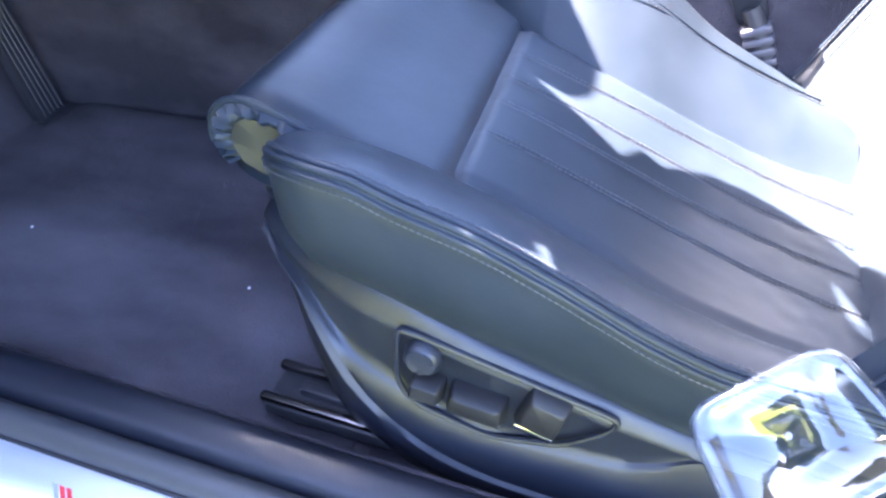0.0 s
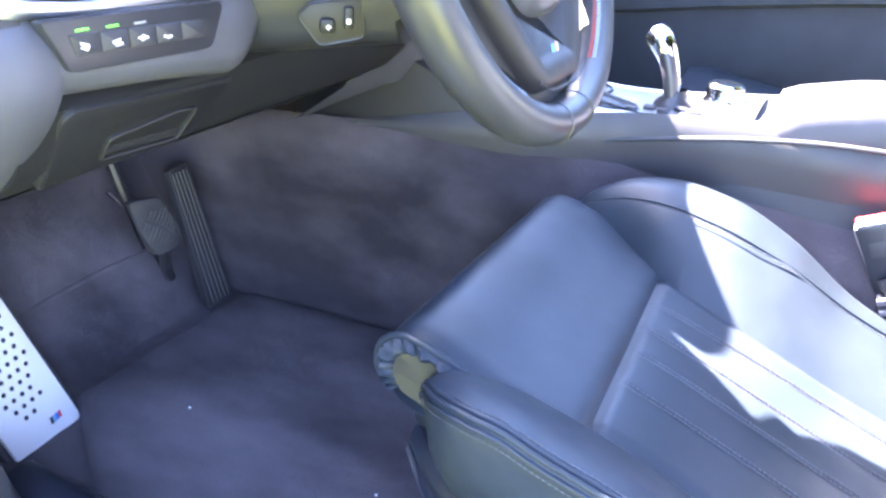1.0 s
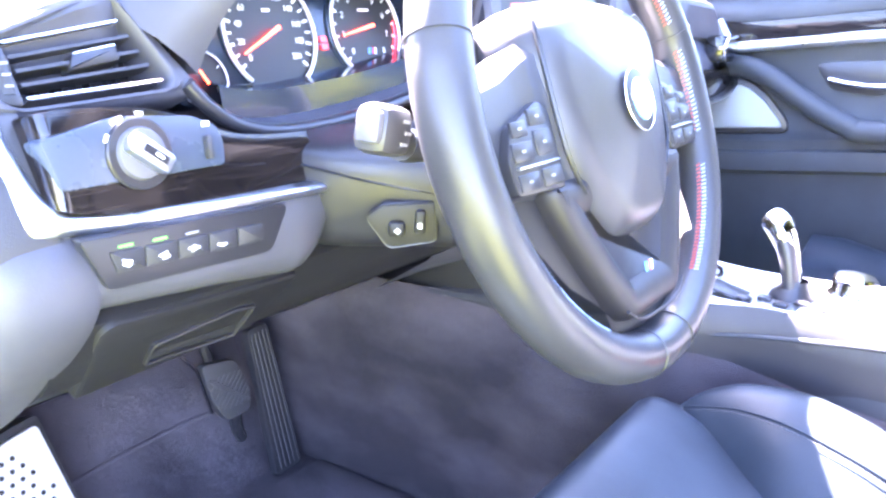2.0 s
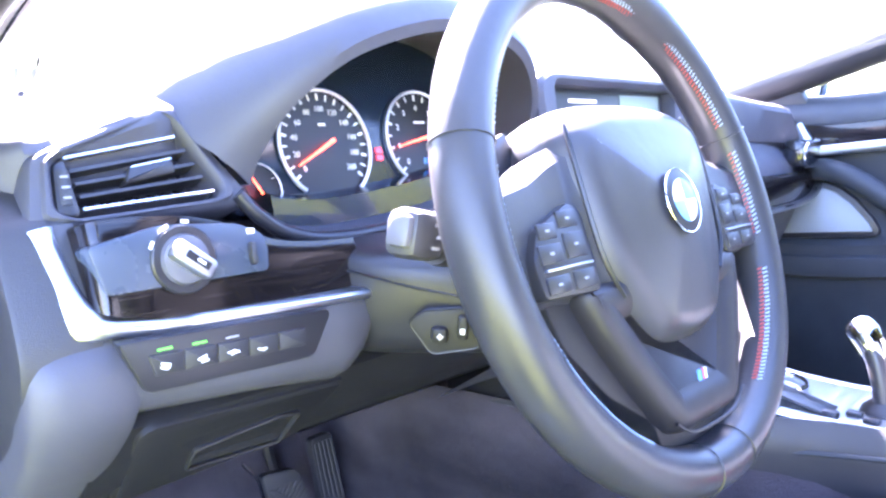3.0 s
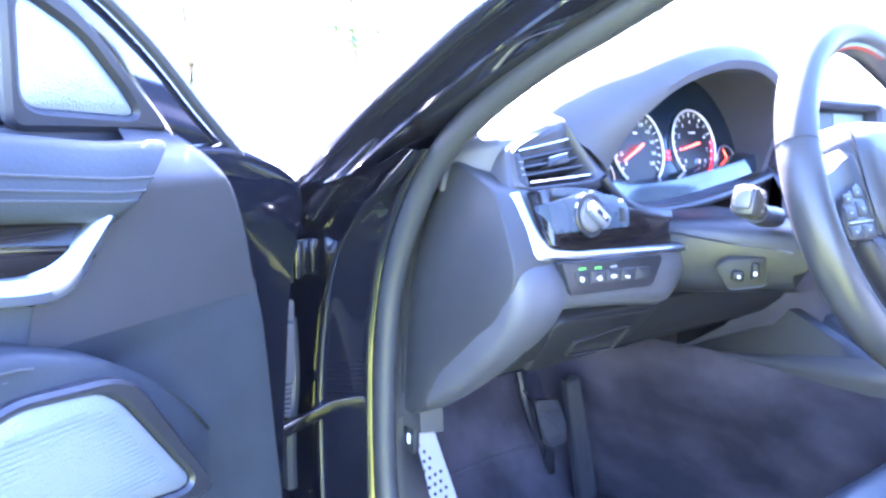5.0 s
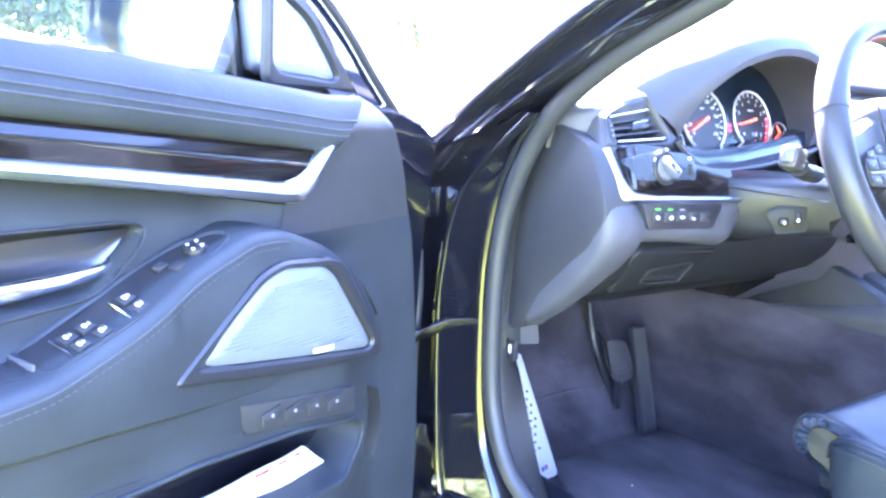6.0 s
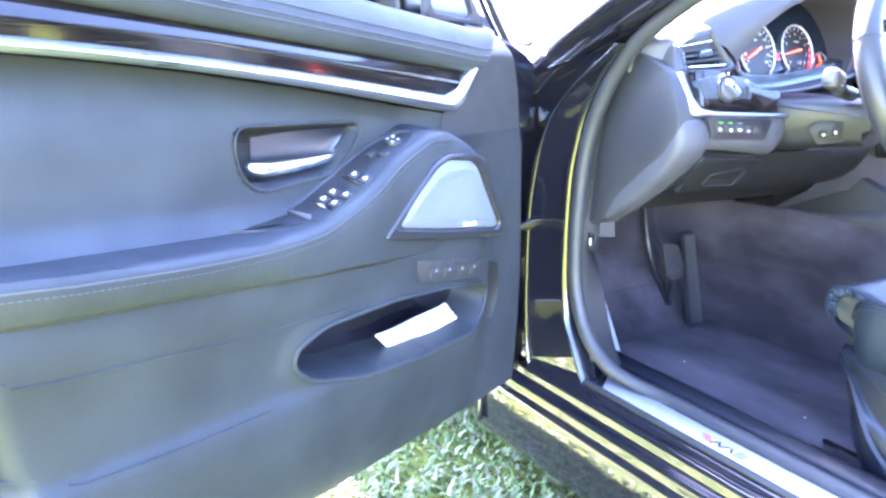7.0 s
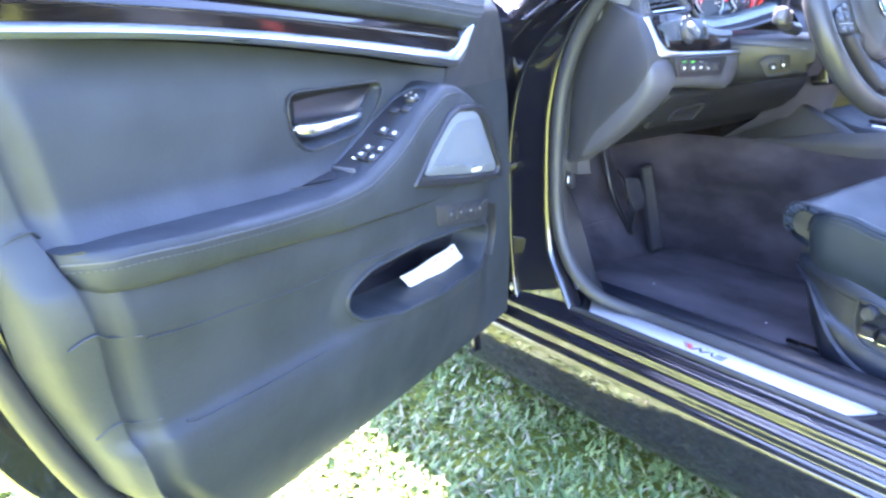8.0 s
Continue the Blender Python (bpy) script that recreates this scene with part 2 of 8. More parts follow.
def rounded(outline, r=0.01, n=4):
    """A polygon with its corners rounded."""
    pts = [Vector((*p[:2], 0)) for p in outline]
    out = []
    for i, b in enumerate(pts):
        a, c = pts[i - 1], pts[(i + 1) % len(pts)]
        ra = min(r, (a - b).length * 0.45)
        rc = min(r, (c - b).length * 0.45)
        p, q = b + (a - b).normalized() * ra, b + (c - b).normalized() * rc
        for k in range(n + 1):
            t = k / n
            out.append((1 - t) ** 2 * p + 2 * t * (1 - t) * b + t * t * q)
    return [(p.x, p.y) for p in out]


def inset(outline, d):
    """An outline drawn in by d (out where d is negative); it runs counterclockwise."""
    k = len(outline)
    area = sum(outline[i - 1][0] * outline[i][1] - outline[i][0] * outline[i - 1][1] for i in range(k))
    s = 1 if area > 0 else -1
    out = []
    for i in range(k):
        a, b, c = (Vector(outline[j % k]) for j in (i - 1, i, i + 1))
        e, g = (b - a), (c - b)
        e = e.normalized() if e.length > 1e-7 else g.normalized()
        g = g.normalized() if g.length > 1e-7 else e
        t = e + g
        t = t.normalized() if t.length > 1e-6 else e
        nrm = Vector((-t.y, t.x)) * s
        out.append(tuple(b + nrm * d / max(0.5, abs(e.dot(t)))))
    return out


def plate(outline, z0, z1, bevel=0.002, dome=0.0, r=0.0, steps=2):
    """A slab over an outline in x, y from z0 up to z1, its upper edge rounded; dome lifts the middle."""
    o = rounded(outline, r) if r else [tuple(p) for p in outline]
    area = sum(o[i - 1][0] * o[i][1] - o[i][0] * o[i - 1][1] for i in range(len(o)))
    if area < 0:
        o = o[::-1]
    rings = [[(x, y, z0) for x, y in o]]
    for k in range(steps + 1):
        a = k / steps * math.pi / 2
        q = inset(o, bevel * (1 - math.cos(a)))
        rings.append([(x, y, z1 - bevel + bevel * math.sin(a)) for x, y in q])
    last = inset(o, bevel)
    cx, cy = sum(p[0] for p in last) / len(last), sum(p[1] for p in last) / len(last)
    if dome:
        for k in (0.25, 0.5, 0.75):
            rings.append([(x + (cx - x) * k, y + (cy - y) * k, z1 + dome * (1 - (1 - k) ** 2)) for x, y in last])
    v, f = grid(rings, closed_v=True)
    n = len(o)
    f = list(f)
    if dome:
        v.append((cx, cy, z1 + dome))
        b = (len(rings) - 1) * n
        f += [(b + j, b + (j + 1) % n, len(v) - 1) for j in range(n)]
    else:
        b = (len(rings) - 1) * n
        f.append(tuple(b + j for j in range(n)))
    f.append(tuple(range(n))[::-1])
    return v, f


def ring_plate(outer, inner, z0, z1, bevel=0.0015):
    """A flat frame between two outlines with the same count of points."""
    rows = [[(x, y, z0) for x, y in outer], [(x, y, z1 - bevel) for x, y in outer], [(x, y, z1) for x, y in inset(outer, bevel)],
            [(x, y, z1) for x, y in inset(inner, -bevel)], [(x, y, z1 - bevel) for x, y in inner], [(x, y, z0) for x, y in inner]]
    return grid(rows, closed_v=True)


def box(c, size, bevel=0.003, rot=None):
    bm = bmesh.new()
    bmesh.ops.create_cube(bm, size=1.0)
    bmesh.ops.scale(bm, vec=size, verts=bm.verts)
    if bevel:
        bmesh.ops.bevel(bm, geom=bm.edges[:], offset=min(bevel, min(size) * 0.45), segments=2, affect="EDGES", profile=0.5)
    m = Matrix.Translation(c) @ (rot.to_4x4() if rot is not None else Matrix())
    bm.verts.ensure_lookup_table()
    v = [tuple(m @ q.co) for q in bm.verts]
    f = [tuple(q.index for q in face.verts) for face in bm.faces]
    bm.free()
    return v, f


def tube(path, r, n=10, closed=False, cap=True, flat=1.0, up=(0, 0, 1)):
    """A round or flattened rod along a path; r may be a list."""
    p = [Vector(q) for q in path]
    k = len(p)
    rows = []
    for i in range(k):
        a = p[i - 1] if (closed or i) else p[i]
        b = p[(i + 1) % k] if (closed or i < k - 1) else p[i]
        t = (b - a).normalized()
        u = Vector(up)
        side = t.cross(u)
        if side.length < 1e-4:
            side = t.cross(Vector((1, 0, 0)))
        side.normalize()
        nrm = side.cross(t)
        rr = r[i] if isinstance(r, (list, tuple)) else r
        rows.append([p[i] + rr * (math.cos(a2) * side + flat * math.sin(a2) * nrm) for a2 in (2 * math.pi * j / n for j in range(n))])
    return grid(rows, closed_u=closed, closed_v=True, cap=cap and not closed)


def sweep(path, profile, up=(0, 0, 1), closed=False):
    """A closed profile (a, b) carried along a path: a to the side, b up."""
    p = [Vector(q) for q in path]
    k = len(p)
    rows = []
    for i in range(k):
        a = p[i - 1] if (closed or i) else p[i]
        b = p[(i + 1) % k] if (closed or i < k - 1) else p[i]
        t = (b - a).normalized()
        side = t.cross(Vector(up)).normalized()
        nrm = side.cross(t)
        rows.append([p[i] + side * q[0] + nrm * q[1] for q in profile])
    return grid(rows, closed_u=closed, closed_v=True, cap=not closed)


def lathe(profile, n=32):
    """Turns (radius, z) pairs round the z axis."""
    return grid([[(r * math.cos(a), r * math.sin(a), z) for a in (2 * math.pi * j / n for j in range(n))] for r, z in profile], closed_v=True)


def bar(x, y, w, h, z=0.0004, angle=0.0, thick=0.0006):
    """A thin printed mark lying on z."""
    c, s = math.cos(angle), math.sin(angle)
    o = [(x + c * a - s * b, y + s * a + c * b) for a, b in ((-w / 2, -h / 2), (w / 2, -h / 2), (w / 2, h / 2), (-w / 2, h / 2))]
    v = [(*p, z) for p in o] + [(*p, z + thick) for p in o]
    return v, [(0, 3, 2, 1), (4, 5, 6, 7), (0, 1, 5, 4), (1, 2, 6, 5), (2, 3, 7, 6), (3, 0, 4, 7)]


def lettering(body, size, x, y, z, parent, mat, name="numeral", angle=0.0, matrix=None):
    """Raised figures in the built-in font, turned into a mesh."""
    cu = bpy.data.curves.new(name, "FONT")
    cu.body, cu.size, cu.align_x, cu.align_y, cu.extrude = body, size, "CENTER", "CENTER", 0.0002
    cu.resolution_u = 2
    tmp = bpy.data.objects.new(name, cu)
    scene.collection.objects.link(tmp)
    me = bpy.data.meshes.new_from_object(tmp.evaluated_get(bpy.context.evaluated_depsgraph_get()))
    bpy.data.objects.remove(tmp)
    bpy.data.curves.remove(cu)
    me.materials.clear()
    me.materials.append(mat)
    ob = new(name, me)
    ob.parent = parent
    ob.matrix_basis = (matrix if matrix is not None else Matrix()) @ pose(x, y, z, 0, 0, math.degrees(angle))
    return ob


def smoothstep(a, b, x):
    t = max(0.0, min(1.0, (x - a) / (b - a)))
    return t * t * (3 - 2 * t)


def lerp(table, x):
    """A value read smoothly from (x, value) pairs, without overshoot."""
    n = len(table)
    if x <= table[0][0]:
        return table[0][1]
    if x >= table[-1][0]:
        return table[-1][1]
    k = next(i for i in range(n - 1) if x <= table[i + 1][0])
    d = [(table[i + 1][1] - table[i][1]) / (table[i + 1][0] - table[i][0]) for i in range(n - 1)]

    def slope(i):
        if i == 0:
            return d[0]
        if i == n - 1:
            return d[-1]
        return 0.0 if d[i - 1] * d[i] <= 0 else 2 * d[i - 1] * d[i] / (d[i - 1] + d[i])

    (x0, y0), (x1, y1) = table[k], table[k + 1]
    h = x1 - x0
    t = (x - x0) / h
    return float((2 * t ** 3 - 3 * t * t + 1) * y0 + (t ** 3 - 2 * t * t + t) * h * slope(k) + (3 * t * t - 2 * t ** 3) * y1 + (t ** 3 - t * t) * h * slope(k + 1))


def inside_distance(p, poly):
    """Signed distance of p to a polygon: positive inside."""
    x, y = p
    inside, best = False, 1e9
    k = len(poly)
    for i in range(k):
        x1, y1 = poly[i - 1]
        x2, y2 = poly[i]
        if (y1 > y) != (y2 > y) and x < (x2 - x1) * (y - y1) / (y2 - y1) + x1:
            inside = not inside
        dx, dy = x2 - x1, y2 - y1
        t = max(0, min(1, ((x - x1) * dx + (y - y1) * dy) / (dx * dx + dy * dy + 1e-12)))
        best = min(best, math.hypot(x - x1 - t * dx, y - y1 - t * dy))
    return best if inside else -best


def stitches(path, length, gap, r, turn=0.0, up=(0, 0, 1)):
    """Short threads along a path, one mesh."""
    p = [Vector(q) for q in path]
    out = []
    carry = 0.0
    for a, b in zip(p, p[1:]):
        d = b - a
        ln = d.length
        if ln < 1e-9:
            continue
        t = d / ln
        side = t.cross(Vector(up)).normalized()
        s = carry
        while s < ln:
            c = a + t * s
            q = (t * math.cos(turn) + side * math.sin(turn)) * length / 2
            out.append(tube([c - q, c + q], r, 5, up=up))
            s += gap
        carry = s - ln
    return merge(*out)

# ---- ground, sky line ----
GROUND = 0.13


def build_ground():
    rings = [0.0, 2.0, 4.0, 8.0, 20.0, 60.0, 200.0, 900.0]
    xs = sorted({round(v, 3) for v in [s * r for r in rings for s in (-1, 1)] + [i * 0.1 - 2.2 for i in range(30)]})
    ys = sorted({round(v, 3) for v in [s * r for r in rings for s in (-1, 1)] + [i * 0.1 - 1.4 for i in range(36)]})
    rows = []
    for y in ys:
        row = []
        for x in xs:
            near = 1 - smoothstep(2.5, 6, math.hypot(x, y))
            row.append((x, y, GROUND + near * 0.02 * noise.noise((x * 4, y * 4, 0.3))))
        rows.append(row)
    ob = part("ground", grid(rows), EARTH)
    return tagged(ob, "trodden summer lawn with dry patches beside the car", "lawn", kind="structure")


build_ground()


def build_grass():
    rnd = random.Random(5)
    verts, faces, dverts, dfaces = [], [], [], []
    for k in range(24000):
        if k < 17000:
            x, y = rnd.uniform(-1.35, -0.22), rnd.uniform(-0.15, 1.25)
        else:
            x, y = rnd.uniform(-2.4, -0.3), rnd.uniform(-0.4, 2.6)
        z = GROUND + 0.02 * noise.noise((x * 4, y * 4, 0.3)) - 0.004
        clump = noise.noise((x * 9, y * 9, 3.0))
        h = rnd.uniform(0.012, 0.032) * (1.0 + 0.5 * clump)
        a = rnd.uniform(0, 2 * math.pi)
        lean = rnd.uniform(0.3, 1.4) * h
        w = rnd.uniform(0.0022, 0.0050)
        dry = rnd.random() < 0.20 + 0.25 * noise.noise((x * 3, y * 3, 8.0))
        dx, dy = math.cos(a), math.sin(a)
        V, F = (dverts, dfaces) if dry else (verts, faces)
        n = len(V)
        for t, ww in ((0, 1.0), (0.55, 0.9), (1.0, 0.12)):
            px, py, pz = x + dx * lean * t * t, y + dy * lean * t * t, z + h * (t - 0.25 * t * t)
            V.append((px - dy * w * ww, py + dx * w * ww, pz))
            V.append((px + dy * w * ww, py - dx * w * ww, pz))
        F += [(n, n + 1, n + 3, n + 2), (n + 2, n + 3, n + 5, n + 4)]
    tagged(part("grass", (verts, faces), BLADE), "short green lawn grass in uneven tufts", "grass", kind="stuff")
    tagged(part("dry_grass", (dverts, dfaces), BLADE_DRY), "straw-coloured dry blades among the lawn", "grass", kind="stuff")


build_grass()


def build_tree(name, x, y, height, spread, seed, leaves, label):
    rnd = random.Random(seed)
    t = thing(name, (x, y, GROUND), label=label, category="tree", group="trees beyond the lawn")
    shapes = [tube(spline([(x, y, GROUND - 0.1), (x + 0.1, y, GROUND + height * 0.3), (x - 0.15, y + 0.1, GROUND + height * 0.7), (x, y, GROUND + height)], 10),
                   [height * 0.03 * (1 - 0.85 * i / 9) for i in range(10)], 8)]
    tips = []
    for k in range(16):
        z = GROUND + height * rnd.uniform(0.3, 0.95)
        a = rnd.uniform(0, 6.283)
        ln = spread * rnd.uniform(0.5, 1.0) * (1.15 - (z - GROUND) / height * 0.7)
        e = Vector((x + math.cos(a) * ln, y + math.sin(a) * ln, z + ln * rnd.uniform(0.2, 0.7)))
        shapes.append(tube(spline([(x, y, z), (x + math.cos(a) * ln * 0.5, y + math.sin(a) * ln * 0.5, z + ln * 0.25), e], 5), [height * 0.009 * (1 - 0.8 * i / 4) for i in range(5)], 5))
        tips += [Vector((x, y, z)).lerp(e, u) for u in (0.5, 0.75, 1.0)]
    part("trunk", merge(*shapes), BARK, t)
    v, f = [], []
    for k in range(leaves):
        c = rnd.choice(tips) + Vector((rnd.gauss(0, 1), rnd.gauss(0, 1), rnd.gauss(0, 0.8))) * spread * 0.16
        q = Euler((rnd.uniform(0, 6), rnd.uniform(0, 6), rnd.uniform(0, 6))).to_matrix()
        s = rnd.uniform(0.08, 0.2) * height / 9
        n = len(v)
        v += [tuple(c + q @ Vector(p)) for p in ((-s, 0, 0), (0, -s * 0.5, 0), (s, 0, 0), (0, s * 0.5, 0))]
        f.append((n, n + 1, n + 2, n + 3))
    part("crown", (v, f), LEAF, t)


build_tree("tree", 9.8, 16.8, 5.0, 1.7, 3, 1500, "small leafy green tree standing across the lawn")
build_tree("tree", 8.0, 23.5, 6.5, 2.4, 7, 260, "half-bare tree across the lawn")
build_tree("tree", 1.8, 24.5, 6.0, 3.0, 11, 15000, "broad green tree at the lawn's edge")
build_tree("tree", 4.8, 27.0, 5.0, 2.6, 19, 9000, "broad green tree at the lawn's edge")
build_tree("tree", 14, 8.5, 7.0, 3.0, 15, 3200, "green tree past the passenger side")


def build_house(x, y):
    h = thing("house", (x, y, GROUND), label="low pale house with a dark roof, far across the lawn", category="house")
    part("wall", box((x, y, GROUND + 1.4), (11, 7, 2.8), 0.02), WALLPAINT, h)
    v = [(x - 6, y - 4, GROUND + 2.8), (x + 6, y - 4, GROUND + 2.8), (x + 6, y + 4, GROUND + 2.8), (x - 6, y + 4, GROUND + 2.8), (x - 4, y, GROUND + 4.6), (x + 4, y, GROUND + 4.6)]
    part("roof", (v, [(0, 1, 5, 4), (1, 2, 5), (2, 3, 4, 5), (3, 0, 4), (3, 2, 1, 0)]), ROOFTILE, h)
    for k in (-3.2, 0.4, 3.4):
        part("window", box((x + k, y - 3.52, GROUND + 1.5), (1.2, 0.08, 0.9), 0.02), ROOFTILE, h)


build_house(13, 52)

# ---- the car's shell: sill, pillars, floor, roof ----
body = thing("car_body", (0.36, 0.0, GROUND), label="glossy black saloon car body with the driver's door opening", category="car", kind="structure")
Y_REAR = -0.78


def along_y(profile, y0, y1, n=2):
    """A section in x, z drawn along the car."""
    return grid([[(x, y0 + (y1 - y0) * k / (n - 1), z) for x, z in profile] for k in range(n)], closed_v=True, cap=True)


SILL_PLASTIC = material("dark_sill_plastic", (0.008, 0.009, 0.014), 0.34, spec=0.35)
rough_vary(SILL_PLASTIC, 0.30, 0.44, 30)
relief(SILL_PLASTIC, 1200, 0.0003, "voronoi", strength=0.3)


def build_sill():
    rocker = spline([(-0.372, 0.396, 0), (-0.385, 0.396, 0), (-0.391, 0.387, 0), (-0.402, 0.389, 0), (-0.409, 0.383, 0), (-0.411, 0.369, 0), (-0.417, 0.364, 0), (-0.425, 0.365, 0),
                     (-0.431, 0.358, 0), (-0.432, 0.345, 0), (-0.437, 0.34, 0), (-0.441, 0.332, 0), (-0.4422, 0.318, 0), (-0.4427, 0.300, 0), (-0.4422, 0.275, 0), (-0.4400, 0.25, 0), (-0.429, 0.224, 0), (-0.405, 0.212, 0)], 70)
    prof = [(p.x, p.y) for p in rocker] + [(-0.34, 0.212), (-0.34, 0.39)]
    part("rocker", along_y(prof, 0.56, Y_REAR, 30), PAINT, body, "glossy black painted stepped sill")
    trim = spline([(-0.238, 0.37, 0), (-0.242, 0.402, 0), (-0.250, 0.419, 0), (-0.260, 0.4245, 0), (-0.272, 0.4230, 0), (-0.283, 0.4190, 0), (-0.288, 0.4130, 0), (-0.2905, 0.4050, 0), (-0.294, 0.3995, 0), (-0.306, 0.3985, 0), (-0.320, 0.3985, 0), (-0.345, 0.3975, 0), (-0.3655, 0.397, 0), (-0.3665, 0.385, 0)], 90)
    part("sill_trim", along_y([(p.x, p.y) for p in trim] + [(-0.3, 0.36), (-0.25, 0.36)], 0.385, Y_REAR, 24), SILL_PLASTIC, body, "black grained plastic sill cover")
    lip = [(0.006 * math.cos(a) - 0.371, 0.006 * math.sin(a) + 0.398) for a in (k * math.pi / 6 for k in range(12))]
    part("sill_seal", along_y(lip, 0.33, Y_REAR, 12), RUBBER, body)
    kick = spline([(-0.22, 0.36, 0), (-0.225, 0.385, 0), (-0.236, 0.398, 0), (-0.2385, 0.37, 0)], 12)
    part("carpet_edge", along_y([(p.x, p.y) for p in kick], 0.36, Y_REAR, 6), CARPET, body)


build_sill()


def build_sill_plate():
    p = thing("sill_plate", (-0.34, 0.08, 0.399), label="brushed aluminium door sill plate with a striped emblem", category="sill plate")
    out = rounded([(-0.368, 0.290), (-0.3185, 0.326), (-0.3185, -0.225), (-0.368, -0.195)], 0.006)
    part("plate", plate(out, 0.3985, 0.4025, 0.0015), PLATE, p)
    for k, mat in enumerate((GREY_MARK, RED, RED)):
        y = 0.088 - k * 0.006
        v = [(-0.356, y - 0.006, 0.4026), (-0.356, y - 0.0105, 0.4026), (-0.338, y + 0.006, 0.4026), (-0.338, y + 0.0105, 0.4026)]
        part("stripe", ([*v, *[(a, b, c + 0.0004) for a, b, c in v]], [(0, 1, 2, 3), (7, 6, 5, 4), (0, 4, 5, 1), (1, 5, 6, 2), (2, 6, 7, 3), (3, 7, 4, 0)]), mat, p, smooth=0)
    for y, w in ((0.066, 0.004), (0.058, 0.004), (0.049, 0.004), (0.036, 0.004)):
        part("bar", box((-0.347, y, 0.4028), (0.017, w, 0.0006), 0, Euler((0, 0, radians(-38 if y in (0.066, 0.049) else 30))).to_matrix()), DIAL, p, smooth=0)
    for x in (-0.354, -0.347, -0.340):
        part("bar", box((x, 0.020, 0.4028), (0.003, 0.018, 0.0006), 0), DIAL, p, smooth=0)
    frame_out = rounded([(-0.3755, 0.304), (-0.3135, 0.345), (-0.3135, -0.245), (-0.3755, -0.212)], 0.010)
    part("bezel", ring_plate(frame_out, inset(frame_out, 0.0062), 0.396, 0.4035, 0.002), SATIN, p, "black plastic surround")


build_sill_plate()

APERTURE = [(-0.30, -0.46, 1.305), (-0.312, -0.25, 1.262), (-0.33, -0.05, 1.185), (-0.345, 0.104, 1.108), (-0.355, 0.206, 1.058), (-0.36, 0.30, 0.995), (-0.36, 0.352, 0.93), (-0.36, 0.392, 0.84), (-0.36, 0.404, 0.74),
            (-0.358, 0.402, 0.62), (-0.356, 0.388, 0.54), (-0.353, 0.352, 0.472), (-0.343, 0.305, 0.432), (-0.324, 0.258, 0.415), (-0.306, 0.20, 0.407), (-0.3025, 0.10, 0.4050), (-0.3025, -0.30, 0.4050), (-0.3025, -0.76, 0.4050)]


def build_pillars():
    path = spline(APERTURE, 110)
    part("door_seal", tube(path, 0.0135, 12, up=(1, 0, 0)), RUBBER, body, "thick black rubber door opening seal")
    part("seal_lip", tube([p + Vector((0.016, 0.012, 0.004)) for p in path[:72]], 0.008, 8, up=(1, 0, 0)), RUBBER, body)
    # hinge pillar: painted sheet with two standing beads, from the seal out to the wing's edge
    rows = []
    edge = [(0.36, 0.455), (0.44, 0.478), (0.55, 0.492), (0.68, 0.499), (0.78, 0.488), (0.85, 0.465), (0.90, 0.425), (0.94, 0.375), (0.97, 0.335), (1.0, 0.295)]
    inner = [(0.36, 0.30), (0.44, 0.35), (0.5, 0.385), (0.6, 0.402), (0.74, 0.408), (0.84, 0.395), (0.93, 0.355), (0.995, 0.30)]
    for k in range(70):
        z = 0.36 + (0.985 - 0.36) * k / 69
        ye, yi, tap = lerp(edge, z), lerp(inner, z), smoothstep(0.985, 0.90, z)
        row = [(-0.345, yi + 0.004, z), (-0.362, yi + 0.006, z)]
        row += [(-0.367 - 0.008 * math.sin(a), yi + 0.017 - 0.008 * math.cos(a), z) for a in (radians(20 + 20 * j) for j in range(8))]
        row += [(-0.3675, yi + 0.028, z), (-0.3685, yi + 0.028 + (ye - yi - 0.034) * 0.12, z), (-0.374, yi + 0.028 + (ye - yi - 0.034) * 0.5, z), (-0.381, yi + 0.028 + (ye - yi - 0.034) * 0.9, z), (-0.385, ye - 0.003, z)]
        row += [(-0.390 - 0.005 * math.sin(a), ye + 0.002 - 0.005 * math.cos(a), z) for a in (radians(15 + 21 * j) for j in range(8))]
        row += [(-0.389, ye + 0.012, z), (-0.386, ye + 0.02 + 0.03 * tap, z), (-0.39 - 0.006 * tap, ye + 0.02 + 0.058 * tap, z), (-0.395 - 0.03 * tap, ye + 0.02 + 0.075 * tap, z), (-0.395 - 0.06 * tap, ye + 0.02 + 0.08 * tap, z)]
        rows.append(row)
    part("hinge_pillar", grid(rows), PAINT, body, "glossy black painted door post")
    # windscreen pillar: faceted gloss section running up and back
    rows = []
    spine = spline([(-0.40, 0.64, 0.865), (-0.395, 0.50, 0.935), (-0.395, 0.42, 0.985), (-0.392, 0.30, 1.055), (-0.385, 0.15, 1.132), (-0.37, -0.05, 1.222), (-0.35, -0.25, 1.29), (-0.335, -0.48, 1.335), (-0.33, -0.8, 1.35)], 30)
    for i, p in enumerate(spine):
        t = (spine[min(i + 1, 29)] - spine[max(i - 1, 0)]).normalized()
        side = Vector((1, 0, 0))
        nrm = side.cross(t).normalized()
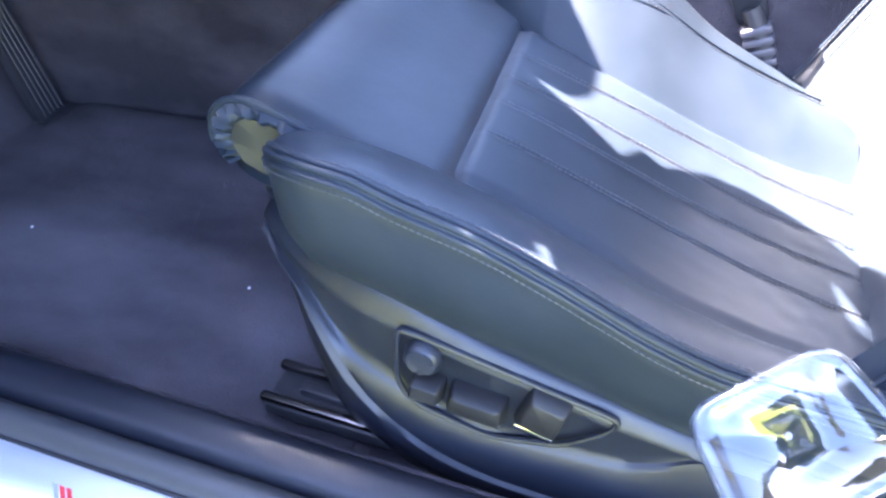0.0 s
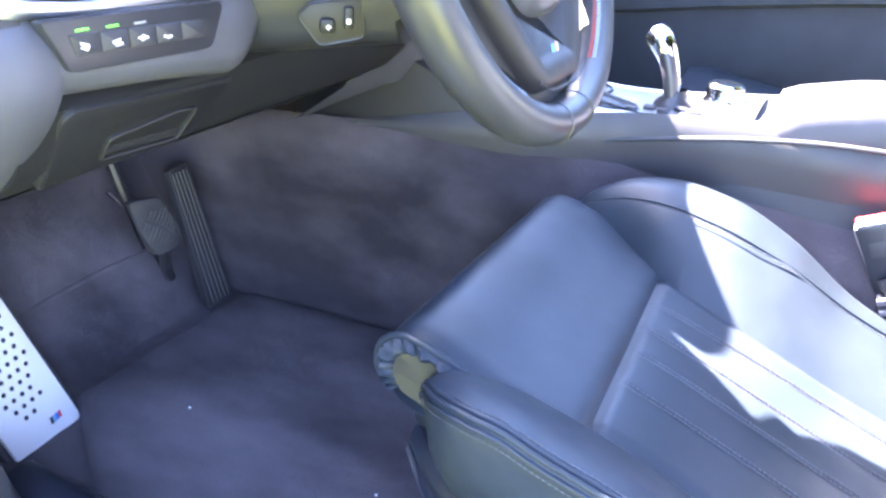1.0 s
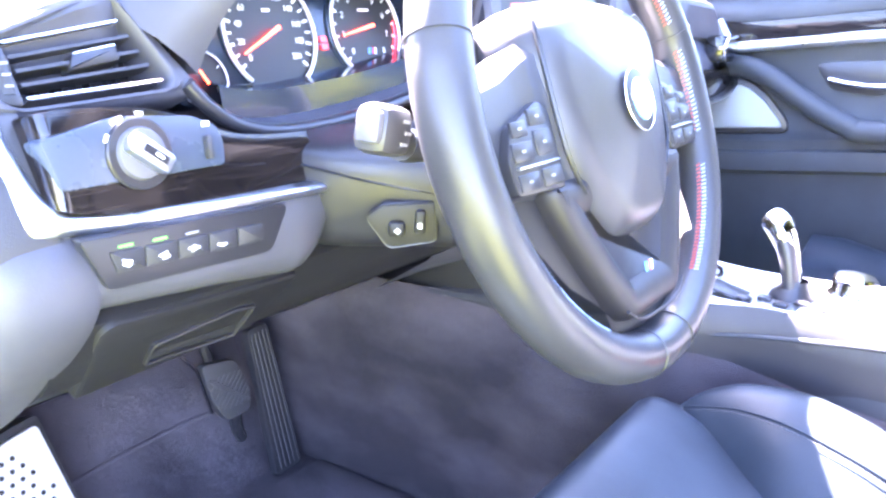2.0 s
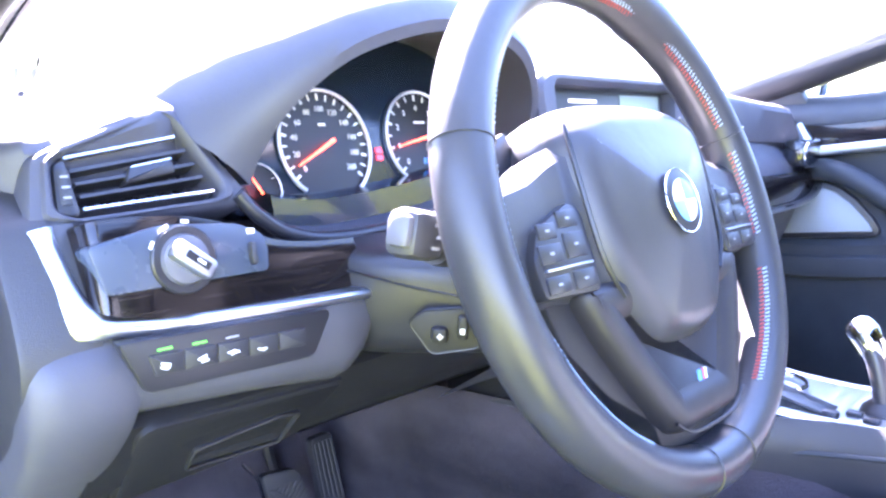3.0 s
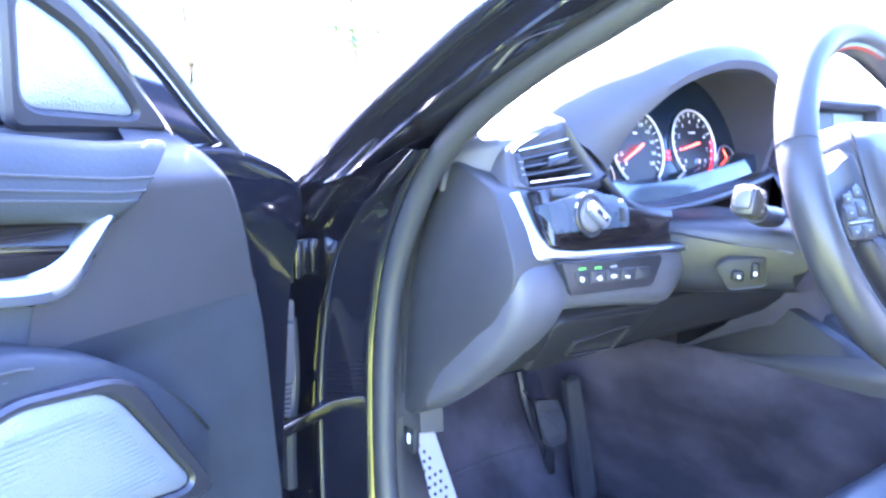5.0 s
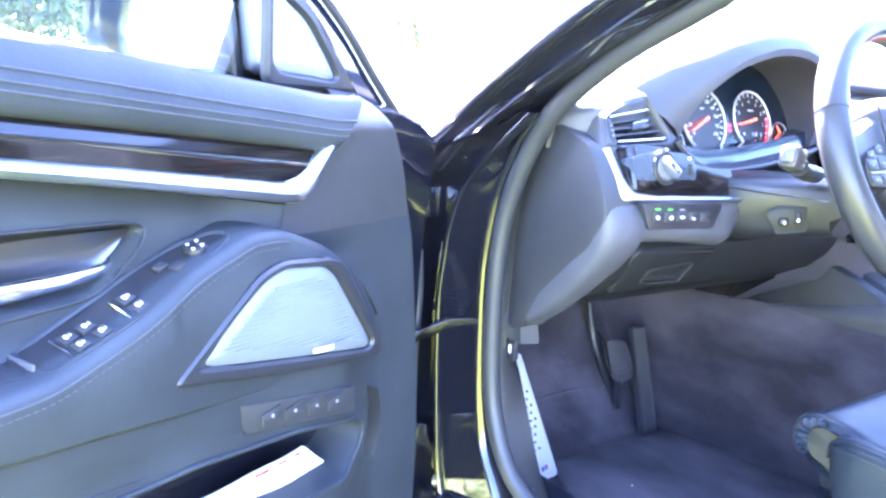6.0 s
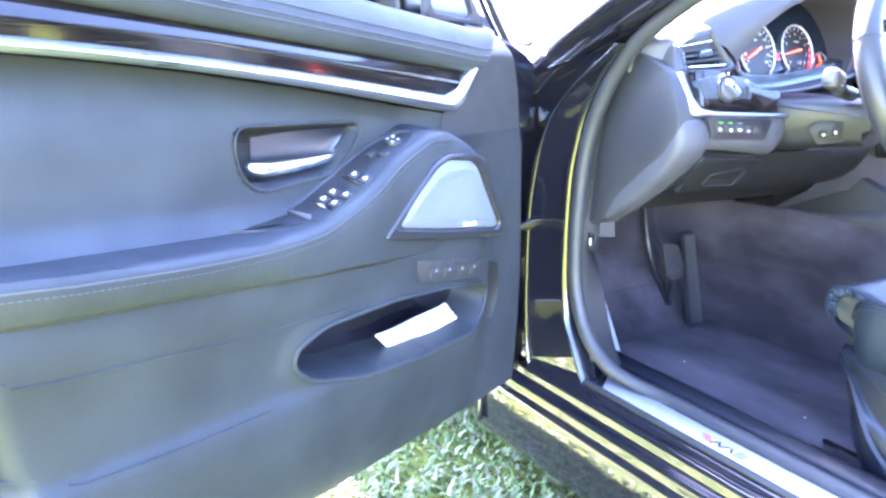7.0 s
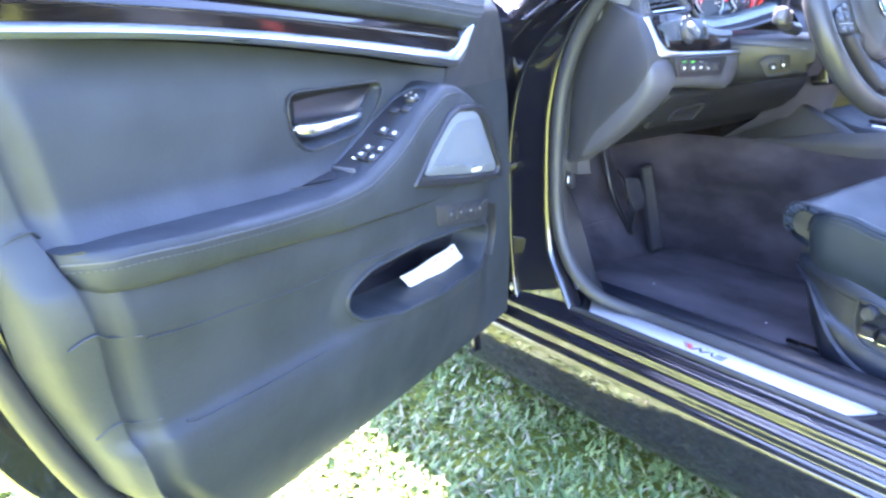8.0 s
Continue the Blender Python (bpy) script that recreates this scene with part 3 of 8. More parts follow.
        rows.append([p + side * a + nrm * b for a, b in ((0.045, -0.03), (0.02, -0.044), (0.002, -0.047), (-0.006, -0.044), (-0.009, -0.036), (-0.010, -0.027), (-0.013, -0.023), (-0.021, -0.0165), (-0.029, -0.0105), (-0.033, -0.006), (-0.034, 0.0), (-0.033, 0.006), (-0.029, 0.010), (-0.020, 0.0125), (-0.010, 0.0145), (-0.006, 0.018), (-0.0085, 0.023), (-0.0125, 0.029), (-0.012, 0.032), (-0.006, 0.0345), (0.03, 0.036), (0.06, 0.035), (0.06, 0.0))])
    part("windscreen_pillar", grid(rows, closed_v=True, cap=True), PAINT, body, "glossy black painted windscreen pillar")
    nose = spline([(-0.404, 0.505, 0.893), (-0.405, 0.492, 0.905), (-0.404, 0.465, 0.928), (-0.400, 0.42, 0.962), (-0.396, 0.36, 1.005)], 20)
    part("pillar_foot", tube(nose, [0.002, 0.009, 0.013, 0.0155, 0.0165, 0.0165, 0.016, 0.0155, 0.015, 0.014, 0.013, 0.012, 0.011, 0.010, 0.009, 0.008, 0.007, 0.006, 0.004, 0.002], 16, up=(1, 0, 0)), PAINT, body, "rounded glossy black foot of the windscreen pillar")
    rows = []
    for p in spline([(-0.352, 0.36, 0.965), (-0.346, 0.27, 1.03), (-0.335, 0.14, 1.10), (-0.32, -0.05, 1.19), (-0.30, -0.25, 1.265), (-0.28, -0.5, 1.315)], 20):
        rows.append([p + Vector(q) for q in ((0.0, 0, 0.0), (0.016, 0.015, -0.004), (0.04, 0.035, 0.012), (0.05, 0.05, 0.035), (0.03, 0.05, 0.045))])
    part("pillar_trim", grid(rows), PLASTIC_GREY, body, "grey cloth-like pillar cover")
    # wing and bonnet
    rows = []
    for y in (0.53, 0.54, 0.56, 0.62, 0.8, 1.1, 1.5, 1.9):
        d = 0.02 * smoothstep(0.5, 0.9, y)
        top = 0.940 - 0.07 * smoothstep(0.5, 1.9, y)
        prof = [(-0.41, y, 0.22), (-0.455 - d, y, 0.30), (-0.478 - d, y, 0.55), (-0.488 - d, y, 0.76), (-0.478 - d, y, 0.86), (-0.45 - d, y, top - 0.02), (-0.40 - d, y, top), (-0.2, y + 0.02, top + 0.02), (0.36, y + 0.06, top + 0.035), (0.95, y + 0.02, top + 0.02), (1.13, y, top), (1.21, y, 0.76), (1.17, y, 0.30)]
        rows.append(spline(prof, 90))
    part("wing", grid(rows), PAINT, body, "glossy black front wing and bonnet")
    shut = [(-0.448, 0.532, z) for z in (0.25, 0.5, 0.8, 0.93)]
    part("wing_edge", tube(spline(shut, 12), 0.006, 8, up=(1, 0, 0)), PAINT, body)


build_pillars()


def build_hardware():
    for z in (0.845, 0.47):
        h = part("hinge", merge(box((-0.405, 0.528, z), (0.03, 0.045, 0.045), 0.004), box((-0.425, 0.512, z), (0.05, 0.014, 0.03), 0.003)), PAINT, body, "black painted door hinge")
        part("hinge_pin", tube([(-0.436, 0.502, z - 0.026), (-0.436, 0.502, z + 0.026)], 0.008, 12, up=(0, 1, 0)), BRASS, h, "yellow zinc-plated hinge pin")
        part("hinge_plate", box((-0.424, 0.496, z), (0.010, 0.008, 0.044), 0.002), PAINT, h)
        part("hinge_plate", box((-0.453, 0.500, z - 0.004), (0.014, 0.012, 0.026), 0.002), STEEL, h)
        part("hinge_plate", box((-0.403, 0.499, z + 0.004), (0.004, 0.006, 0.040), 0.001), PAINT, h)
    part("check_strap", merge(box((-0.41, 0.487, 0.652), (0.12, 0.01, 0.018), 0.003, Euler((0, radians(-6), radians(14))).to_matrix()), box((-0.355, 0.488, 0.66), (0.026, 0.024, 0.024), 0.004)), GUNMETAL, body, "dark steel door check strap")
    for z in (0.648, 0.672):
        part("bolt", moved(lathe([(0.0, 0.006), (0.006, 0.006), (0.008, 0.0), (0.008, -0.004)], 6), Matrix.Translation((-0.36, 0.478, z)) @ Euler((radians(90), 0, 0)).to_matrix().to_4x4()), STEEL, body)
    c = part("wiring_conduit", merge(box((-0.441, 0.500, 0.735), (0.024, 0.022, 0.076), 0.005), box((-0.434, 0.506, 0.782), (0.016, 0.016, 0.030), 0.004)), CONDUIT, body, "grey plastic wiring conduit")
    for k in range(7):
        part("conduit_rib", box((-0.445 + 0.0008 * k, 0.500, 0.694 - 0.006 * k), (0.026 - 0.0026 * k, 0.018, 0.0045), 0.001), CONDUIT, c)
    part("harness", tube(spline([(-0.425, 0.515, 0.77), (-0.42, 0.516, 0.70), (-0.425, 0.514, 0.62), (-0.42, 0.52, 0.55)], 14), 0.009, 8, up=(0, 1, 0)), RUBBER, c)
    part("grommet", moved(lathe([(0.0, 0.006), (0.007, 0.006), (0.011, 0.0), (0.012, -0.003)], 14), Matrix.Translation((-0.385, 0.478, 0.402)) @ Euler((radians(80), 0, 0)).to_matrix().to_4x4()), STEEL, body)


build_hardware()


def build_cabin():
    # roof, side pillars, rear door and tail: out of view, added to shade the cabin
    roof = []
    for y, z in ((-0.42, 1.345), (-0.6, 1.37), (-0.9, 1.38), (-1.3, 1.36), (-1.7, 1.28), (-2.1, 1.05)):
        roof.append([(0.36 + (0.66 + 0.02 * k) * math.sin(a), y, z - 0.35 * (1 - math.cos(a)) ** 1.0 * 0.45) for k in (0,) for a in (radians(-85 + 17 * j) for j in range(11))])
    part("roof", merge(grid(roof), grid([[(x, y, z - 0.03) for x, y, z in row] for row in roof], flip=True)), PAINT, body)
    for y0, y1 in ((-0.66, -0.84), (-1.55, -2.3)):
        part("side_pillar", merge(box((1.08, (y0 + y1) / 2, 0.85), (0.07, y0 - y1, 1.1), 0.02), box((-0.36, (y0 + y1) / 2, 0.85), (0.07, y0 - y1, 1.1), 0.02)), PAINT, body)
    part("rear_door_panel", box((-0.43, -1.2, 0.63), (0.09, 0.74, 0.76), 0.03), PAINT, body)
    part("tail", box((0.36, -2.5, 0.65), (1.6, 0.6, 0.8), 0.06), PAINT, body)
    screen = []
    for u in (0.0, 0.25, 0.5, 0.75, 1.0):
        y, z = 0.83 + (-0.43 - 0.83) * u, 0.99 + (1.335 - 0.99) * u + 0.05 * math.sin(u * 3.14)
        half = 0.685 - 0.065 * u
        screen.append([(0.36 + half * s, y - 0.16 * s * s, z - 0.03 * s * s) for s in (-1, -0.6, -0.2, 0.2, 0.6, 1)])
    g = part("windscreen", grid(screen), GLASS, body, "clear windscreen glass")
    g.visible_shadow = False
    part("passenger_pillar", tube(spline([(1.09, 0.62, 0.98), (1.07, 0.3, 1.10), (1.04, 0.0, 1.21), (1.0, -0.45, 1.33)], 14), 0.035, 10), PLASTIC_GREY, body, "grey covered passenger windscreen pillar")
    part("firewall", box((0.38, 0.80, 0.63), (1.32, 0.02, 0.64), 0.004), CARPET, body)
    part("tunnel_pan", box((0.44, -0.25, 0.325), (0.50, 2.06, 0.012), 0.003), CARPET, body)
    part("footwell_side", box((1.075, 0.63, 0.64), (0.02, 0.32, 0.62), 0.004), CARPET, body)
    part("engine_bay", box((0.36, 1.22, 0.56), (1.5, 0.7, 0.66), 0.02), PLASTIC, body)
    part("inner_wing", box((-0.385, 0.71, 0.58), (0.10, 0.28, 0.68), 0.01), PAINT, body)
    part("cowl", box((0.36, 0.88, 0.885), (1.30, 0.20, 0.05), 0.02), PLASTIC, body)


build_cabin()


def build_floor():
    f = thing("floor", (0, 0.2, 0.355), label="charcoal carpeted driver's footwell", category="carpet", kind="structure")
    rows = []
    prof = [(-0.6, 0.345), (-0.3, 0.35), (-0.05, 0.355), (0.2, 0.355), (0.40, 0.355), (0.50, 0.355), (0.545, 0.362), (0.60, 0.41), (0.67, 0.50), (0.73, 0.62), (0.76, 0.8)]
    pts = spline([(y, z, 0) for y, z in prof], 60)
    for p in pts:
        row = []
        for k in range(40):
            x = -0.33 + 0.585 * k / 39
            z = p.y + 0.0035 * noise.noise((x * 9, p.x * 9, 1.0)) + 0.0015 * noise.noise((x * 40, p.x * 40, 2.0))
            row.append((x, p.x, z))
        rows.append(row)
    part("carpet", grid(rows), CARPET, f)
    # side of the transmission tunnel and left kick panel
    rows = []
    for k in range(30):
        y = -0.6 + 1.33 * k / 29
        zt = lerp([(-0.6, 0.62), (-0.1, 0.64), (0.15, 0.67), (0.36, 0.66), (0.73, 0.64)], y)
        xb = lerp([(-0.6, 0.25), (0.1, 0.245), (0.3, 0.232), (0.47, 0.205), (0.73, 0.17)], y)
        rows.append([(xb + lerp([(0, 0), (0.15, 0.004), (1, lerp([(-0.6, 0.098), (-0.05, 0.098), (0.12, 0.055), (0.3, 0.03)], y))], u) + 0.003 * noise.noise((y * 8, u * 3, 4)), y, 0.335 + (zt - 0.335) * u) for u in (0, 0.06, 0.12, 0.2, 0.35, 0.5, 0.65, 0.8, 1.0)])
    part("tunnel_carpet", grid(rows), CARPET, f, "charcoal carpet on the tunnel side")
    rows = []
    for k in range(18):
        y = 0.402 + 0.33 * k / 17
        rows.append([(lerp([(0.402, -0.336), (0.46, -0.318), (0.73, -0.275)], y) + 0.02 * smoothstep(0.42, 0.36, z), y, z) for z in (0.33, 0.38, 0.45, 0.55, 0.65, 0.75)])
    part("kick_panel", grid(rows, flip=True), CARPET, f)
    # a second layer: the driver's mat with a bound edge
    outline = rounded([(-0.222, -0.10), (0.222, -0.10), (0.226, 0.25), (0.20, 0.495), (-0.112, 0.50), (-0.222, 0.33)], 0.015)
    m = thing("floor_mat", (0, 0.2, 0.36), label="charcoal velour driver's floor mat, creased and dusty", category="floor mat")
    rows = []
    for k, d in enumerate((0.0, 0.003, 0.008, 0.014)):
        rows.append([(x, y, 0.3605 + (0.001 if k == 0 else 0.0035) + 0.0) for x, y in inset(outline, d)])
    rows.insert(0, [(x, y, 0.352) for x, y in outline])
    v, fc = grid(rows, closed_v=True)
    n = len(outline)
    fc.append(tuple((len(rows) - 1) * n + j for j in range(n)))
    part("mat", (v, fc), CARPET, m)
    part("binding", tube([(x, y, 0.3615) for x, y in outline], 0.0016, 6, closed=True), CARPET, m, "dark bound edge")
    part("toe_seam", tube(spline([(-0.265, 0.60, 0.411), (-0.1, 0.615, 0.427), (0.05, 0.62, 0.433), (0.17, 0.615, 0.429)], 16), 0.003, 6), CARPET, f)
    rnd = random.Random(3)
    for x, y in ((-0.062, 0.093), (-0.058, 0.366), (0.05, 0.03)):
        c = tagged(part("crumb", moved(box((0, 0, 0), (rnd.uniform(0.002, 0.004), 0.0025, 0.0016), 0.0006), pose(x, y, 0.3647, 0, 0, rnd.uniform(0, 180))), PAPER), "pale crumb lying on the floor mat", "crumb", "crumbs on the mat")


build_floor()


def build_kick_trim():
    rows = []
    for k in range(24):
        z = 0.43 + 0.235 * k / 23
        ya = lerp([(0.425, 0.29), (0.47, 0.348), (0.54, 0.386), (0.62, 0.400), (0.68, 0.403)], z)
        ye = lerp([(0.43, 0.318), (0.459, 0.338), (0.531, 0.372), (0.59, 0.40), (0.62, 0.415), (0.68, 0.42)], z)
        rows.append([(-0.353, ya + 0.012, z), (-0.347, ya + 0.002, z), (-0.335, ya - 0.003, z), (-0.31, (ya + ye) / 2 - 0.003, z), (-0.302, ye - 0.001, z), (-0.300, ye + 0.004, z), (-0.304, ye + 0.03, z)])
    part("kick_trim", grid(rows), BLACK_GRAIN, body, "black plastic footwell edge trim")


build_kick_trim()

# ---- pedals and footrest ----
PEDAL_RUBBER = material("worn_pedal_rubber", (0.034, 0.034, 0.038), 0.5)
rough_vary(PEDAL_RUBBER, 0.4, 0.6, 60)


def build_brake():
    b = thing("brake_pedal", (0.06, 0.55, 0.50), label="ribbed black rubber brake pedal on a steel arm", category="pedal")
    m = pose(0.070, 0.532, 0.520, 80, 0, 4)
    out = rounded([(-0.042, 0.046), (-0.034, -0.004), (-0.015, -0.042), (0.027, -0.042), (0.030, -0.012), (0.012, 0.036)], 0.010)
    part("pad", moved(plate(out, -0.006, 0.006, 0.003), m), PEDAL_RUBBER, b)
    for k in range(-4, 5):
        for s in (-1, 1):
            c = Vector((-0.004 + k * 0.0055, -0.002 - k * 0.004, 0.0062))
            d = Vector((0.02 * s, 0.02, 0))
            ln = 1.05 - abs(k) / 6.5
            part("rib", moved(tube([c - d * ln, c + d * ln], 0.0015, 5), m), PEDAL_RUBBER, b)
    part("arm", tube(spline([(0.080, 0.540, 0.50), (0.098, 0.556, 0.462), (0.112, 0.572, 0.425), (0.132, 0.590, 0.40), (0.125, 0.66, 0.52), (0.10, 0.69, 0.70)], 20), 0.008, 8), SATIN, b)
    part("rim", moved(tube([(-0.034, -0.022, 0.002), (-0.040, 0.006, 0.002), (-0.046, 0.040, 0.002), (-0.062, 0.066, -0.004)], 0.0022, 6), m), GUNMETAL, b, "bare steel edge")


def build_accelerator():
    a = thing("accelerator_pedal", (0.14, 0.525, 0.36), label="long black ribbed floor-hinged accelerator pedal", category="pedal")
    m = pose(0.140, 0.520, 0.355, 79, 0, 4)
    out = rounded([(-0.006, 0.0), (0.044, 0.0), (0.020, 0.225), (-0.018, 0.225)], 0.01)
    part("pad", moved(plate(out, -0.004, 0.008, 0.003), m), SATIN, a)
    for k in range(5):
        x = -0.013 + k * 0.0070
        part("rib", moved(tube([(x + 0.017 + 0.0018 * k, 0.008, 0.0085), (x, 0.217, 0.0085)], 0.0016, 6), m), PEDAL_RUBBER, a)
    part("foot", moved(box((0.018, -0.004, -0.002), (0.05, 0.016, 0.02), 0.004), m), SATIN, a)


def footrest_frame():
    """x across to the tunnel, y up the slope, z to the driver; its origin is the lower corner next to the pedals."""
    low = Vector((-0.128, 0.476, 0.352))
    up = (Vector((-0.163, 0.565, 0.56)) - low).normalized()
    side = Vector((0.97, 0.06, -0.12))
    side = (side - side.dot(up) * up).normalized()
    return Matrix.Translation(low) @ Matrix((side, up, side.cross(up))).transposed().to_4x4()


def build_footrest():
    r = thing("footrest", (-0.17, 0.48, 0.37), label="brushed metal footrest plate with black rubber dots", category="footrest")
    m = footrest_frame()
    out = rounded([(-0.092, 0.0), (0.0, 0.0), (0.0, 0.226), (-0.092, 0.226)], 0.008)
    part("base", moved(plate(rounded([(-0.10, -0.012), (0.008, -0.012), (0.008, 0.236), (-0.10, 0.236)], 0.01), -0.05, -0.003, 0.004), m), PLASTIC, r, "black plastic footrest base")
    part("plate", moved(plate(out, -0.003, 0.002, 0.0012), m), FOOTPLATE, r)
    dot = None
    for i in range(14):
        for j in range(6):
            if abs(j - 2.5) > 1.2 + 0.35 * min(i, 13 - i):
                continue
            x, y = -0.080 + j * 0.0120 + 0.006 * (i % 2), 0.045 + i * 0.0125
            if dot is None:
                dot = part("dot", lathe([(0.0, 0.0034), (0.002, 0.0034), (0.003, 0.002)], 8), SATIN, r, "black rubber dot")
                dot.matrix_parent_inverse = r.matrix_basis.inverted() @ m
                dot.matrix_basis = Matrix.Translation((x, y, 0))
            else:
                again(dot, Matrix.Translation((x, y, 0)))
    for k, mat in enumerate((DIAL, LIGHTBLUE, BLUE, RED)):
        part("emblem_bar", moved(bar(-0.034 + k * 0.0042, 0.022, 0.0036, 0.008, 0.0021, -0.25), m), mat, r, smooth=0)


build_brake()
build_accelerator()
build_footrest()

# ---- the open driver's door, modelled in its own frame: x back from the hinge, y to the cabin side, z up ----
DOOR_FRAME = Matrix(((-0.918, 0.396, 0, -0.45), (-0.396, -0.918, 0, 0.385), (0, 0, 1, 0), (0, 0, 0, 1)))
door = thing("front_door", frame_matrix=DOOR_FRAME, label="open black car door with black leather trim and dark veneer", category="car door")
POCKET = rounded([(0.605, 0.645), (0.565, 0.66), (0.45, 0.66), (0.32, 0.648), (0.215, 0.628), (0.190, 0.612), (0.195, 0.590), (0.228, 0.566), (0.38, 0.570), (0.49, 0.581), (0.572, 0.600), (0.605, 0.625)], 0.014)
DISH = rounded([(0.655, 0.880), (0.468, 0.876), (0.478, 0.858), (0.515, 0.826), (0.628, 0.818), (0.652, 0.842)], 0.018)


def strip_low(s):
    """Lower edge of the aluminium strip along the door."""
    return lerp([(0.26, 0.876), (0.316, 0.8845), (0.47, 0.907), (0.589, 0.923), (0.764, 0.942), (0.887, 0.951), (0.977, 0.955), (1.04, 0.957)], s)


def strip_high(s):
    return strip_low(s) + lerp([(0.316, 0.021), (0.47, 0.0165), (0.589, 0.0142), (0.764, 0.0122), (1.0, 0.0115)], s)


def front_edge(z):
    return lerp([(0.36, 0.07), (0.42, 0.050), (0.5, 0.048), (0.62, 0.053), (0.70, 0.064), (0.81, 0.080), (0.89, 0.095), (0.95, 0.118), (1.0, 0.155)], z)


def rear_edge(z):
    return lerp([(0.41, 0.71), (0.43, 0.775), (0.46, 0.822), (0.50, 0.858), (0.546, 0.893), (0.576, 0.904), (0.631, 0.921), (0.726, 0.945), (0.79, 0.959), (0.914, 0.984), (1.05, 1.01)], z)


def door_depth(s, z):
    w = lerp([(0.39, -0.040), (0.42, -0.020), (0.46, -0.006), (0.51, 0.005), (0.558, 0.0125), (0.572, 0.0115), (0.592, 0.003), (0.62, 0.005), (0.67, 0.014), (0.69, 0.019), (0.71, 0.021), (0.735, 0.018), (0.76, 0.002), (0.80, -0.020), (0.855, -0.022), (0.88, -0.026), (0.900, -0.033), (0.93, -0.043), (1.0, -0.05)], z - 0.06 * (s - 0.5))
    w += (-0.014 - w) * smoothstep(0.26, 0.13, s)
    a = front_edge(z)
    k = smoothstep(0.815, 0.855, z) * smoothstep(0.40, 0.31, s)
    w += (front_depth((s - a) / 0.22) - 0.001 - w) * k
    d = inside_distance((s, z), POCKET)
    w -= 0.075 * smoothstep(-0.002, 0.012, d)
    w += 0.006 * smoothstep(0.03, 0.0, abs(d)) * (1 if d < 0 else 0)
    d = inside_distance((s, z), DISH)
    w -= 0.055 * smoothstep(-0.003, 0.012, d)
    return w


def front_depth(t):
    """Depth of the plain front end: t runs from the hinge edge back to the trim."""
    return -0.016 + 0.008 * smoothstep(0.0, 1.0, t)


def build_panel():
    rows = []
    nz = 130
    for j in range(nz):
        z = 0.412 + (0.945 - 0.412) * j / (nz - 1)
        a, b = front_edge(z), rear_edge(z)
        row = [(a - 0.004, door_depth(a, z) - 0.05, z), (a - 0.002, door_depth(a, z) - 0.01, z)]
        for i in range(150):
            s = a + (b - a) * i / 149
            top = strip_low(s) - 0.002
            zz = z if z < 0.86 else 0.86 + (z - 0.86) * (top - 0.86) / (0.945 - 0.86)
            w = door_depth(s, zz) - 0.015 * smoothstep(b - 0.028, b - 0.007, s)
            row.append((s, w, zz))
        zz = row[-1][2]
        wb = row[-1][1]
        k = lerp([(0.41, 0.22), (0.55, 0.34), (0.62, 0.50), (0.67, 0.70), (0.715, 0.80), (0.775, 0.76), (0.92, 0.9)], zz)
        row += [(b + 0.0008, wb + 0.006, zz), (b + 0.0020, wb + 0.0082, zz), (b + 0.0040, wb + 0.0080, zz), (b + 0.022 * k, wb + 0.003, zz), (b + 0.034 * k, wb - 0.002, zz), (b + 0.042 * k, wb - 0.008, zz), (b + 0.046 * k, wb - 0.018, zz), (b + 0.046 * k, wb - 0.055, zz)]
        rows.append(row)
    part("door_panel", grid(rows, flip=True), LEATHER_DOOR, door, "black leather-covered lower door panel")
    for k, tab in enumerate(([(0.906, 0.711), (0.864, 0.703), (0.793, 0.696), (0.709, 0.685), (0.62, 0.680), (0.50, 0.672)], [(0.862, 0.606), (0.843, 0.601), (0.764, 0.594), (0.700, 0.590), (0.640, 0.587)])):
        path = [Vector((p.x, door_depth(p.x, p.y) + 0.0006, p.y)) for p in spline([(s, z, 0) for s, z in tab], 40)]
        part("seam", tube(path, 0.0010, 6), LEATHER_DOOR, door)
    # two cross seams on the turned rear edge
    for z in (0.812, 0.728, 0.633):
        b = rear_edge(z)
        w = door_depth(b, z) - 0.011
        part("seam", tube(spline([(b - 0.034, w + 0.0115, z - 0.012), (b - 0.012, w - 0.001, z - 0.008), (b + 0.003, w + 0.0055, z + 0.002), (b + 0.014, w + 0.002, z), (b + 0.024, w - 0.003, z - 0.006)], 20), 0.0011, 6), LEATHER_DOOR, door)


